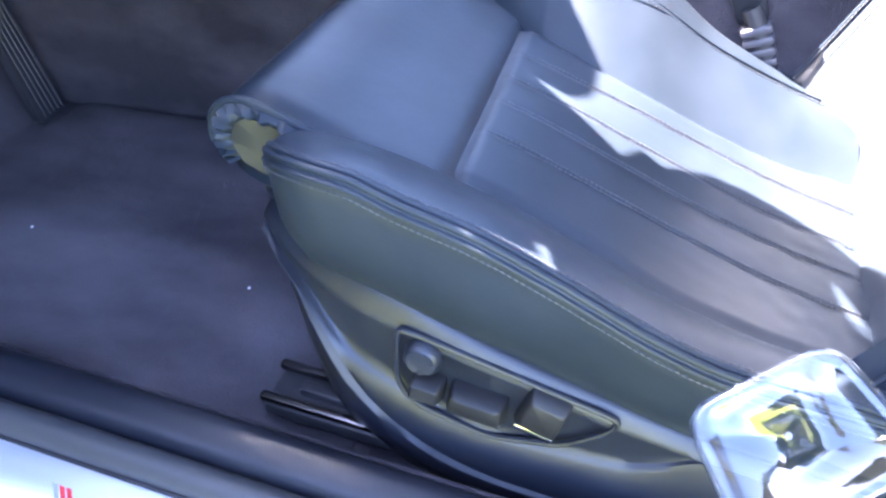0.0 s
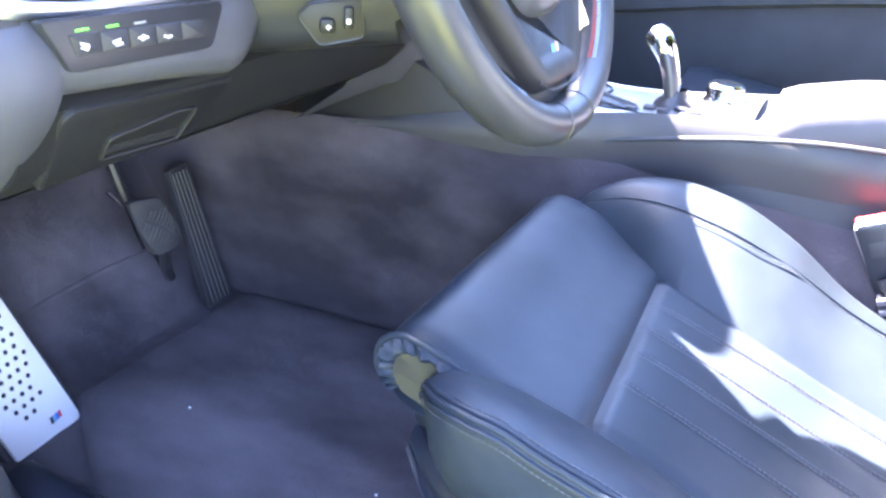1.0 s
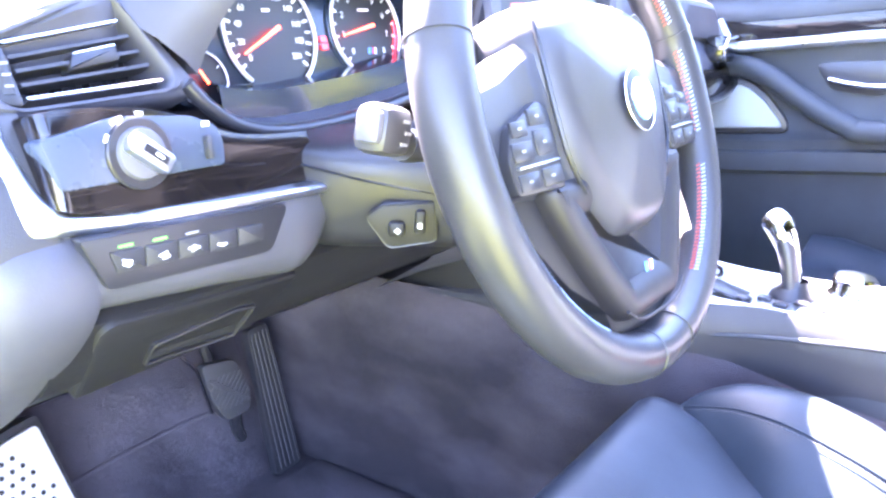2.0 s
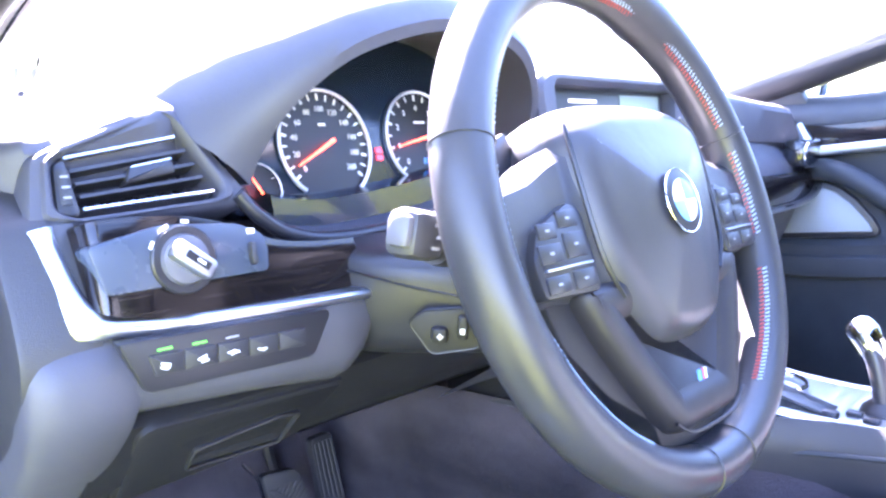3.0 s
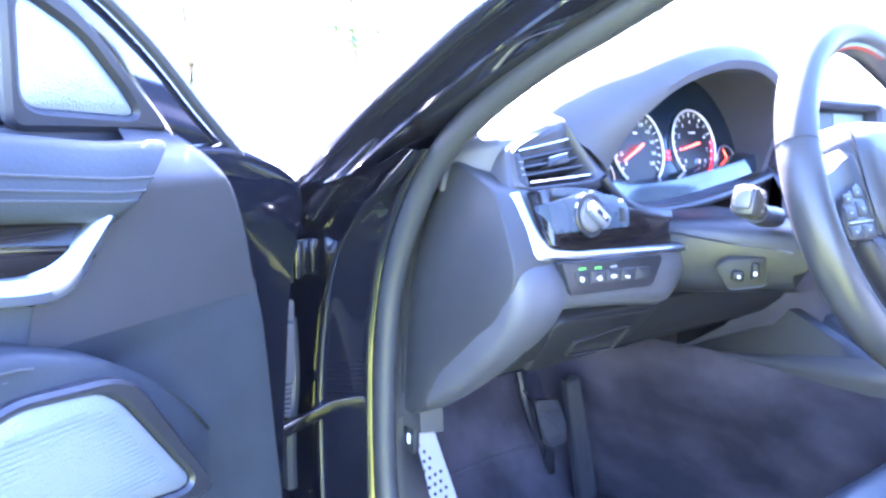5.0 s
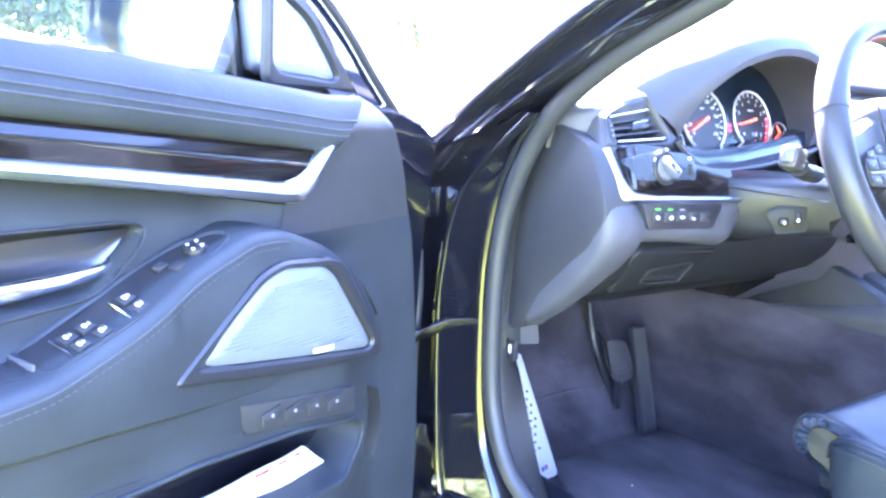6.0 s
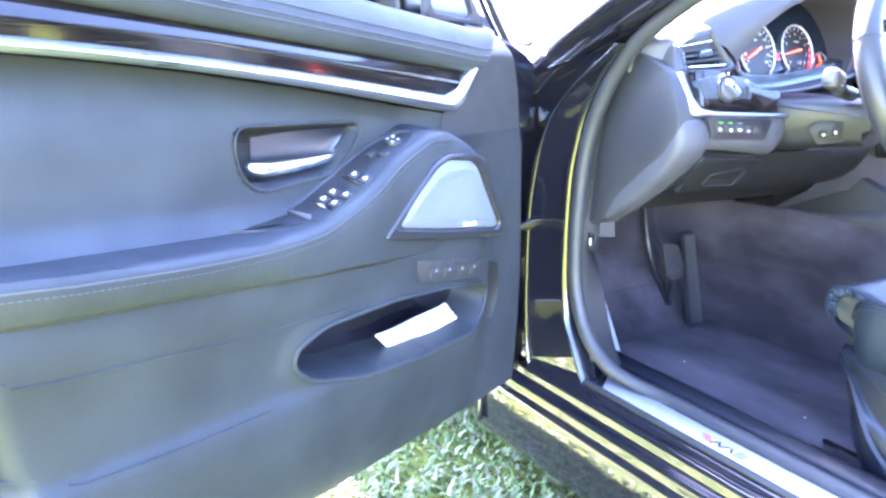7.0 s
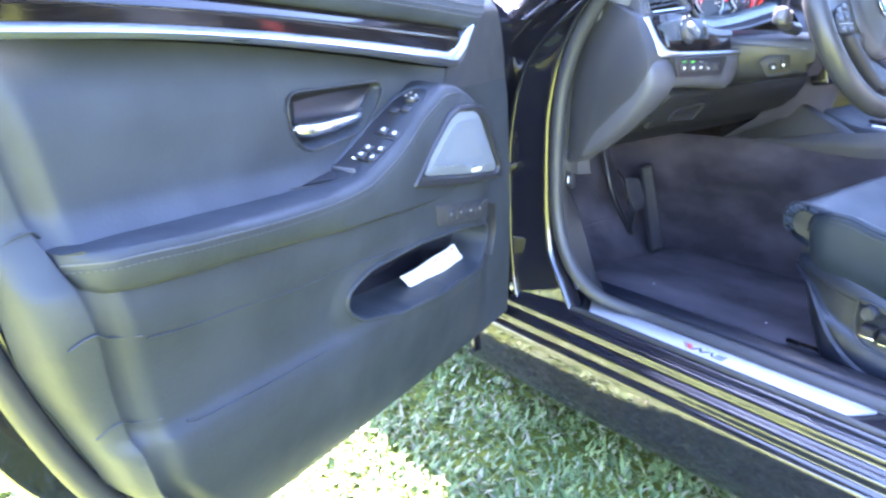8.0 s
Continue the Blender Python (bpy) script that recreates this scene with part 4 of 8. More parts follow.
def build_uppers():
    wood, shoulder = [], []
    n = 60
    low = spline([(q, strip_low(q), 0) for q in (1.0, 0.85, 0.7, 0.55, 0.43, 0.36)] + [(0.325, 0.8865, 0), (0.304, 0.887, 0), (0.289, 0.896, 0), (0.275, 0.9165, 0), (0.2605, 0.9395, 0)], 90)
    high = spline([(q, strip_high(q), 0) for q in (1.0, 0.85, 0.7, 0.55, 0.44, 0.37)] + [(0.336, 0.9075, 0), (0.319, 0.909, 0), (0.305, 0.9150, 0), (0.289, 0.929, 0), (0.2715, 0.9435, 0)], 90)
    rows = [[(h.x, -0.014, h.y), (h.x, 0.0015, h.y), (h.x * 0.85 + l.x * 0.15, 0.0055, h.y * 0.85 + l.y * 0.15), (h.x * 0.45 + l.x * 0.55, 0.0095, h.y * 0.45 + l.y * 0.55), (h.x * 0.12 + l.x * 0.88, 0.007, h.y * 0.12 + l.y * 0.88), (l.x, 0.001, l.y), (l.x, -0.014, l.y)] for h, l in zip(high, low)]
    part("silver_strip", grid(rows, closed_v=True, cap=True), SILVER, door, "satin aluminium trim strip")
    for i in range(n):
        u = i / (n - 1)
        row = []
        for k in range(16):
            v = k / 15
            sf = 0.312 - 0.046 * v
            s = sf + (1.0 - sf) * u
            zl = strip_high(s) - 0.003
            zt = 0.938 + (s - 0.26) * 0.093 - 0.006 * smoothstep(0.5, 1, u)
            row.append((s, 0.001 + 0.0022 * min(v, 0.55) / 0.55 - 0.0075 * max(0.0, v - 0.5) / 0.5, zl + (zt - zl) * v))
        wood.append(row)
    part("veneer", grid(wood), WOOD, door, "dark streaked high-gloss wood veneer")
    for i in range(n):
        u = i / (n - 1)
        row = []
        for v, w, dz in ((0, -0.008, 0.0), (0.05, 0.001, 0.001), (0.12, 0.006, 0.004), (0.22, 0.0098, 0.010), (0.32, 0.0105, 0.016), (0.42, 0.0098, 0.0225), (0.55, 0.0072, 0.032), (0.7, 0.0030, 0.043), (0.82, -0.0015, 0.0515), (0.88, -0.0050, 0.0560), (0.92, -0.0105, 0.0585), (0.95, -0.018, 0.0585), (1.0, -0.080, 0.048)):
            sf = lerp([(0, 0.262), (0.25, 0.250), (0.5, 0.232), (0.7, 0.217), (0.85, 0.206), (1, 0.200)], v)
            q = sf + (1.0 - sf) * u
            zt = 0.934 + (max(q, 0.26) - 0.26) * 0.093
            row.append((q, w, zt + dz))
        if i == 0:
            shoulder.append([(q - 0.010, w - 0.016, z - 0.003) for q, w, z in row])
            shoulder.append([(q - 0.007, w - 0.008, z - 0.002) for q, w, z in row])
            shoulder.append([(q - 0.003, w - 0.002, z) for q, w, z in row])
        shoulder.append(row)
    part("upper_pad", grid(shoulder), LEATHER_DOOR, door, "stitched black leather door top")
    for k in (4, 5, 6):
        path = [Vector(r[k]) + Vector((0, 0.0012, 0.001)) for r in shoulder]
        part("seam", tube(path, 0.0008, 5), THREAD, door)
    # front end panel between the trim and the hinge edge
    rows = []
    for j in range(40):
        z = 0.850 + 0.150 * j / 39
        a = front_edge(z)
        b = lerp([(0.85, 0.32), (0.89, 0.31), (0.94, 0.268), (1.0, 0.200)], z)
        back = lerp([(0.85, 0.0), (0.955, 0.0), (0.975, 0.010), (0.99, 0.028), (1.0, 0.05)], z)
        row = [(a - 0.006, -0.07, z), (a - 0.004, -0.028 - back, z), (a + 0.001, -0.019 - back, z)]
        row += [(a + 0.004 + (b - a) * i / 13, front_depth(i / 13) - back, z) for i in range(14)]
        rows.append(row)
    part("front_panel", grid(rows, flip=True), PLASTIC, door, "black plastic end panel")
    path = [(front_edge(z) - 0.003, -0.03 - 0.05 * smoothstep(0.955, 1.0, z), z) for z in (1.0, 0.965, 0.915, 0.80, 0.66, 0.5, 0.40)]
    part("edge_seal", tube(spline(path, 40), 0.006, 8, up=(0, 1, 0)), RUBBER, door, "black rubber door edge seal")


KNOB_GREY = material("grey_divider_plastic", (0.09, 0.09, 0.10), 0.4)


def build_armrest():
    st = [(0.958, 0.797, 0.792, 0.778, -0.004), (0.949, 0.798, 0.795, 0.767, 0.018), (0.932, 0.798, 0.795, 0.760, 0.031), (0.85, 0.795, 0.789, 0.753, 0.040), (0.74, 0.789, 0.781, 0.744, 0.042), (0.66, 0.785, 0.778, 0.735, 0.041), (0.60, 0.790, 0.781, 0.728, 0.040),
          (0.55, 0.806, 0.795, 0.724, 0.038), (0.50, 0.831, 0.815, 0.719, 0.036), (0.46, 0.848, 0.838, 0.715, 0.034), (0.42, 0.862, 0.852, 0.711, 0.031), (0.385, 0.872, 0.861, 0.708, 0.028), (0.355, 0.869, 0.860, 0.704, 0.026), (0.32, 0.858, 0.850, 0.700, 0.024), (0.28, 0.842, 0.834, 0.696, 0.020), (0.22, 0.802, 0.794, 0.691, 0.012), (0.18, 0.765, 0.757, 0.688, 0.002), (0.16, 0.742, 0.735, 0.687, -0.006)]
    tabs = [[(q[0], q[k]) for q in st[::-1]] for k in range(1, 5)]
    rows, edge = [], []
    for i in range(80):
        s = 0.16 + 0.798 * i / 79
        a, b, c, w = (lerp(t, s) for t in tabs)
        rows.append([(s, -0.05, a - 0.004), (s, -0.03, a), (s, -0.012 + w * 0.2, a * 0.6 + b * 0.4 + 0.001), (s, w * 0.7, a * 0.2 + b * 0.8 + 0.003), (s, w - 0.004, b + 0.002), (s, w, b - 0.004), (s, w - 0.001, b * 0.6 + c * 0.4), (s, w - 0.006, c + 0.006), (s, w - 0.014, c), (s, -0.01, c - 0.002), (s, -0.05, c)])
        edge.append(Vector((s, w + 0.0008, b - 0.005)))
    r = part("armrest", grid(rows, closed_v=True, cap=True, flip=True), LEATHER_DOOR, door, "padded black leather armrest")
    part("seam", tube(edge[18:], 0.0009, 5), THREAD, r)
    part("stitching", stitches([p + Vector((0, 0.0006, -0.006)) for p in edge[20:]], 0.0035, 0.006, 0.0004, up=(0, 1, 0)), THREAD, r)
    # switch block let into the top of the pod

    def top(s, w):
        a, b, c, e = (lerp(t, s) for t in tabs)
        return a + (b - a) * max(0.0, min(1.0, (w + 0.03) / (e + 0.028)))

    blk = rounded([(0.588, -0.018), (0.588, 0.027), (0.50, 0.026), (0.43, 0.018), (0.408, 0.010), (0.402, 0.0), (0.410, -0.011), (0.44, -0.018), (0.5, -0.020)], 0.008)
    rings = [[(q, w, top(q, w) - 0.006) for q, w in inset(blk, -0.004)], [(q, w, top(q, w) + 0.0034) for q, w in inset(blk, -0.003)], [(q, w, top(q, w) + 0.0042) for q, w in inset(blk, -0.001)], [(q, w, top(q, w) + 0.0034) for q, w in inset(blk, 0.001)], [(q, w, top(q, w) + 0.0014) for q, w in inset(blk, 0.0025)]]
    part("switch_rim", grid(rings, closed_v=True), LEATHER_DOOR, door, "raised leather edge round the switches")
    rows = []
    for i in range(30):
        q = 0.404 + 0.182 * i / 29
        ws = [w for w in np.arange(-0.024, 0.031, 0.0005) if inside_distance((q, w), blk) > 0.001]
        lo, hi = (min(ws), max(ws)) if ws else (0.0, 0.0)
        rows.append([(q, lo + (hi - lo) * k / 7, top(q, lo + (hi - lo) * k / 7) + 0.0022) for k in range(8)])
    block = part("switch_block", grid(rows), SATIN, door, "satin black window switch block")

    def rocker(q, w, ln, wd, nm, mark):
        slope = math.atan2(top(q + 0.008, w) - top(q - 0.008, w), 0.016)
        side = math.atan2(top(q, w + 0.006) - top(q, w - 0.006), 0.012)
        m = Matrix.Translation((q, w, top(q, w) + 0.0025)) @ Euler((side, -slope, 0)).to_matrix().to_4x4()
        k = part(nm, moved(box((0, 0, 0.001), (ln, wd, 0.004), 0.0012), m), PLASTIC, block)
        if mark:
            part("symbol", moved(merge(bar(0.0005, 0, 0.0026, 0.0044, 0.0031), bar(-0.0030, 0, 0.0011, 0.0028, 0.0031)), m), WHITE, k, "white printed symbol", smooth=0)

    for q, w in ((0.506, 0.003), (0.505, 0.018), (0.541, 0.003), (0.537, 0.018), (0.556, 0.003), (0.555, 0.018)):
        rocker(q, w, 0.0125, 0.0125, "window_switch", True)
    for q, w in ((0.469, -0.003), (0.461, 0.010)):
        rocker(q, w, 0.0115, 0.0105, "mirror_switch", False)
    for q in (0.5165, 0.5655):
        part("chrome_line", tube([(q, w, top(q, w) + 0.0042) for w in np.linspace(-0.005, 0.025, 6)], 0.0009, 6), CHROME, block, "thin bright metal line")
    m = Matrix.Translation((0.436, 0.002, top(0.436, 0.002) + 0.002)) @ Euler((radians(-14), radians(20), 0)).to_matrix().to_4x4()
    k = part("mirror_knob", moved(lathe([(0.0, 0.006), (0.006, 0.006), (0.0088, 0.0052), (0.0100, 0.003), (0.0102, -0.003)], 24), m), SATIN, block)
    for a in range(4):
        part("symbol", moved(bar(0.0062 * math.cos(a * 1.571 + 0.6), 0.0062 * math.sin(a * 1.571 + 0.6), 0.0024, 0.0024, 0.0060, a * 1.571), m), WHITE, k, "white printed symbol", smooth=0)
    # pull cup behind the switches
    cup = rounded([(0.680, -0.020), (0.680, -0.012), (0.640, 0.006), (0.594, 0.018), (0.590, -0.018)], 0.006)
    rings = [[(q, w, top(q, w) - 0.003) for q, w in inset(cup, -0.002)], [(q, w, top(q, w) + 0.003) for q, w in inset(cup, -0.0015)], [(q, w, top(q, w) + 0.003) for q, w in cup], [(q, w, top(q, w) + 0.0005) for q, w in inset(cup, 0.002)], [(q, w, top(q, w) + 0.0008) for q, w in inset(cup, 0.006)]]
    v, f = grid(rings, closed_v=True)
    f.append(tuple(len(v) - len(cup) + j for j in range(len(cup))))
    part("pull_cup", (v, f), SATIN, door, "shallow black pull cup")
    part("cup_divider", box((0.590, 0.0, top(0.59, 0.0) + 0.003), (0.0024, 0.034, 0.006), 0.001), KNOB_GREY, door)


def build_handle():
    rim = [Vector((s, door_depth(s, z) + 0.0015, z)) for s, z in inset(DISH, -0.003)]
    part("handle_bezel", tube(rim, 0.0014, 8, closed=True, up=(0, 1, 0)), SATIN, door, "black handle recess rim")
    rings = [[(q, w, z) for q, z in inset(DISH, d)] for d, w in ((0.001, -0.034), (0.005, -0.045), (0.010, -0.050), (0.018, -0.052))]
    v, f = grid(rings, closed_v=True)
    f.append(tuple(len(v) - len(DISH) + j for j in range(len(DISH))))
    part("handle_dish", (v, f), BLACK_GRAIN, door, "black hollow behind the handle")
    # satin cup that swells towards the front of the recess
    rows = []
    for k in range(16):
        u = k / 15
        q = 0.468 + 0.142 * u
        zt, zb = 0.8725 - 0.004 * u, lerp([(0.468, 0.866), (0.485, 0.852), (0.515, 0.834), (0.575, 0.828), (0.61, 0.828)], q)
        rows.append([(q, -0.034 - 0.0165 * math.sin(u * 1.571) - 0.004 * (1 - u) * math.sin(t * math.pi), zb + (zt - zb) * t) for t in np.linspace(0, 1, 9)])
    part("handle_cup", grid(rows, flip=True), CUP, door, "satin grey metal handle recess")
    path = spline([(0.628, -0.040, 0.840), (0.605, -0.030, 0.836), (0.56, -0.025, 0.838), (0.515, -0.028, 0.841), (0.480, -0.042, 0.845)], 24)
    part("door_handle", tube(path, [lerp([(0, 0.003), (0.1, 0.0075), (0.25, 0.0085), (0.6, 0.0065), (1, 0.0045)], i / 23) for i in range(24)], 12, flat=0.8, up=(0, 1, 0)), SATIN_CHROME, door, "chromed inner door handle")


def build_speaker():
    m = Matrix(((1, 0, 0, 0), (0, 0, 1, 0), (0, 1, 0, 0), (0, 0, 0, 1)))
    out = rounded([(0.486, 0.749), (0.388, 0.829), (0.358, 0.838), (0.288, 0.832), (0.266, 0.822), (0.194, 0.716), (0.200, 0.706), (0.33, 0.722)], 0.012)
    inn = rounded([(0.464, 0.759), (0.380, 0.822), (0.354, 0.830), (0.298, 0.824), (0.281, 0.813), (0.217, 0.728), (0.223, 0.720), (0.33, 0.736)], 0.010)
    part("speaker_surround", moved(ring_plate(out, inn, -0.02, 0.034, 0.003), m), SATIN, door, "black speaker surround")
    g = part("speaker_grille", moved(plate(inn, -0.01, 0.030, 0.003, 0.003), m), GRILLE, door, "silver-grey perforated metal speaker cover")
    for k in range(26):
        z = 0.718 + k * 0.0038
        xs = [s for s in np.arange(0.17, 0.46, 0.002) if inside_distance((s, z), inn) > 0.012]
        if xs:
            part("louvre", tube([(xs[0], 0.0320, z), (xs[-1], 0.0320, z)], 0.0012, 5), GRILLE, g)
    part("badge", box((0.300, 0.0335, 0.7385), (0.030, 0.002, 0.005), 0.0006, Euler((0, radians(-5), 0)).to_matrix()), WHITE, g, "small white plain badge")


def build_memory():
    out = rounded([(0.402, 0.706), (0.232, 0.676), (0.230, 0.646), (0.394, 0.674)], 0.004)
    m = Matrix(((1, 0, 0, 0), (0, 0, 1, 0), (0, 1, 0, 0), (0, 0, 0, 1)))
    p = part("memory_panel", moved(plate(out, 0.0, 0.0225, 0.002), m), PLASTIC, door, "satin black seat memory panel")
    for k in range(4):
        s, z = 0.362 - k * 0.032, 0.684 - k * 0.0048
        b = part("button", box((s, 0.0232, z), (0.026, 0.003, 0.013), 0.001, Euler((0, radians(9), 0)).to_matrix()), PLASTIC, p)
        part("symbol", box((s, 0.0249, z), (0.0032, 0.0006, 0.0032), 0), GREY_MARK, b, "pale printed symbol", smooth=0)


def build_pocket():
    rim = [Vector((s, door_depth(s, z) + 0.001, z)) for s, z in inset(POCKET, -0.004)]
    part("pocket_rim", tube(rim, 0.003, 8, closed=True, up=(0, 1, 0)), LEATHER_DOOR, door)
    rows = []
    for k in range(16):
        u = k / 15
        z = 0.562 + 0.09 * u
        rows.append([(0.17 - 0.01 * math.sin(u * 3.1) + 0.004 * t, 0.004 - 0.02 * t + 0.004 * u, z) for t in (0, 0.5, 1, 1.6)])
    part("pocket_cheek", grid(rows), SATIN, door)


def build_shell():
    m = Matrix(((1, 0, 0, 0), (0, 0, 1, 0), (0, 1, 0, 0), (0, 0, 0, 1)))
    out = [(0.05, 0.414), (0.012, 0.43), (-0.004, 0.60), (-0.015, 0.82), (-0.042, 0.925), (-0.02, 0.952), (0.06, 0.985), (0.25, 0.99), (0.6, 1.0), (1.03, 1.02), (1.04, 0.92), (1.008, 0.78), (0.985, 0.72), (0.963, 0.655), (0.935, 0.59), (0.900, 0.527), (0.855, 0.470), (0.80, 0.43), (0.74, 0.412), (0.3, 0.408)]
    out = rounded(out, 0.03)
    part("door_shell", moved(plate(out, -0.17, -0.055, 0.012), m), PAINT, door, "glossy black painted door frame")
    skin = rounded([(-0.02, 0.355), (-0.048, 0.38), (-0.056, 0.60), (-0.060, 0.82), (-0.055, 0.925)] + [(-0.02, 0.962), (0.06, 0.995), (0.25, 1.0), (0.6, 1.01), (1.04, 1.03), (1.062, 0.92), (1.036, 0.78), (0.995, 0.645), (0.940, 0.53), (0.885, 0.45), (0.825, 0.395), (0.75, 0.358), (0.3, 0.348)], 0.03)
    part("outer_skin", moved(plate(skin, -0.185, -0.150, 0.006), m), PAINT, door, "glossy black outer door skin")
    rim = [(1.040, 0.93), (1.012, 0.79), (0.975, 0.67), (0.930, 0.565), (0.888, 0.50), (0.84, 0.452), (0.76, 0.424)]
    part("outer_seal", tube([Vector((p.x, -0.070, p.y)) for p in spline([(*p, 0) for p in rim], 40)], 0.013, 10, up=(0, 1, 0)), RUBBER, door, "black rubber outer door seal")
    seal = [(0.60, 0.420), (0.72, 0.425), (0.79, 0.450), (0.858, 0.512), (0.915, 0.60), (0.962, 0.70), (0.990, 0.80), (1.010, 0.90), (1.022, 0.99)]
    part("door_seal", tube([Vector((p.x, -0.048, p.y)) for p in spline([(*p, 0) for p in seal], 40)], 0.009, 10, up=(0, 1, 0)), RUBBER, door, "black rubber door seal")
    part("bottom_seal", tube([Vector((p.x, -0.055, p.y)) for p in spline([(0.07, 0.424, 0), (0.3, 0.417, 0), (0.62, 0.42, 0)], 20)], 0.008, 8, up=(0, 1, 0)), RUBBER, door)
    part("drip_edge", tube([(0.22, -0.056, 0.421), (0.34, -0.056, 0.418)], 0.003, 6, up=(0, 1, 0)), STEEL, door)
    part("latch", merge(box((1.03, -0.085, 0.80), (0.012, 0.05, 0.09), 0.004), box((1.038, -0.085, 0.80), (0.01, 0.02, 0.03), 0.003)), STEEL, door, "steel door latch")
    part("reflector", moved(plate(rounded([(0.992, 0.655), (1.010, 0.66), (1.016, 0.70), (0.999, 0.705)], 0.006), -0.11, -0.075, 0.003), m), REFLECTOR, door, "orange-red door edge reflector")
    # hinge-side details
    part("hinge_leaf", merge(box((-0.02, -0.10, 0.835), (0.06, 0.02, 0.05), 0.004), box((-0.02, -0.10, 0.47), (0.06, 0.02, 0.05), 0.004)), PAINT, door)


def build_window():
    outer = spline([(-0.045, 0.935, 0), (0.0, 0.962, 0), (0.044, 0.992, 0), (0.096, 1.034, 0), (0.165, 1.092, 0), (0.30, 1.172, 0), (0.5, 1.245, 0), (0.75, 1.298, 0), (1.0, 1.312, 0)], 40)
    inner = spline([(0.10, 0.93, 0), (0.148, 0.992, 0), (0.185, 1.035, 0), (0.225, 1.078, 0), (0.34, 1.145, 0), (0.52, 1.21, 0), (0.75, 1.262, 0), (0.97, 1.278, 0)], 40)
    rows = []
    for a, b in zip(outer, inner):
        t = 0.05 * smoothstep(0.2, 0.8, a.x)
        mid = a.lerp(b, 0.45)
        rows.append([(a.x, -0.15 - t, a.y), (a.x, -0.095 - t, a.y), (a.x * 0.9 + mid.x * 0.1, -0.088 - t, a.y * 0.9 + mid.y * 0.1), (mid.x, -0.080 - t, mid.y), (mid.x + 0.002, -0.066 - t, mid.y - 0.002), (b.x * 0.92 + mid.x * 0.08, -0.060 - t, b.y * 0.92 + mid.y * 0.08), (b.x, -0.066 - t, b.y), (b.x, -0.12 - t, b.y)])
    part("window_frame", grid(rows), PAINT, door, "gloss black window frame")
    part("frame_seal", tube([Vector(r[4]) + Vector((-0.004, 0.004, 0.004)) for r in rows], 0.006, 8, up=(0, 1, 0)), RUBBER, door)
    part("frame_trim", tube([Vector(r[6]) + Vector((-0.002, 0.006, 0.0)) for r in rows], 0.0026, 6, up=(0, 1, 0)), CHROME, door, "bright trim line")
    part("outer_trim", tube([Vector(r[1]) for r in rows], 0.0022, 6, up=(0, 1, 0)), CHROME, door, "bright trim line")
    post = [(1.0, -0.15, 1.31), (1.04, -0.14, 1.2), (1.05, -0.12, 1.0)]
    part("rear_post", tube(post, 0.02, 8, up=(0, 1, 0)), PAINT, door)
    g = [(0.26, -0.082, 0.998), (1.04, -0.085, 1.015), (1.035, -0.12, 1.15), (0.98, -0.15, 1.29), (0.74, -0.14, 1.27), (0.52, -0.125, 1.22), (0.34, -0.105, 1.15), (0.26, -0.09, 1.1)]
    gl = part("window_glass", ([*g, *[(a, b - 0.004, c) for a, b, c in g]], [tuple(range(8)), tuple(range(15, 7, -1))]), GLASS, door, "clear side window glass", smooth=0)
    gl.visible_shadow = False
    part("belt_strip", box((0.66, -0.080, 1.001), (0.76, 0.012, 0.012), 0.004, Euler((0, radians(-1.2), 0)).to_matrix()), CHROME, door, "bright window belt strip")
    m = Matrix(((1, 0, 0, 0), (0, 0, 1, 0), (0, 1, 0, 0), (0, 0, 0, 1)))
    sail = rounded([(0.296, 0.998), (0.148, 0.996), (0.160, 1.012), (0.232, 1.088), (0.296, 1.122)], 0.014)
    inn = rounded([(0.284, 1.014), (0.184, 1.008), (0.190, 1.022), (0.234, 1.070), (0.284, 1.096)], 0.016)
    p = part("mirror_triangle", moved(ring_plate(sail, inn, -0.066, -0.056, 0.004), m), PLASTIC_GREY, door, "grey plastic mirror triangle")
    part("mirror_base", box((0.225, -0.070, 0.985), (0.160, 0.016, 0.032), 0.004), PLASTIC_GREY, p)
    part("tweeter_grille", moved(plate(inn, -0.09, -0.060, 0.003, 0.003), m), GRILLE, p, "silver perforated tweeter cover")


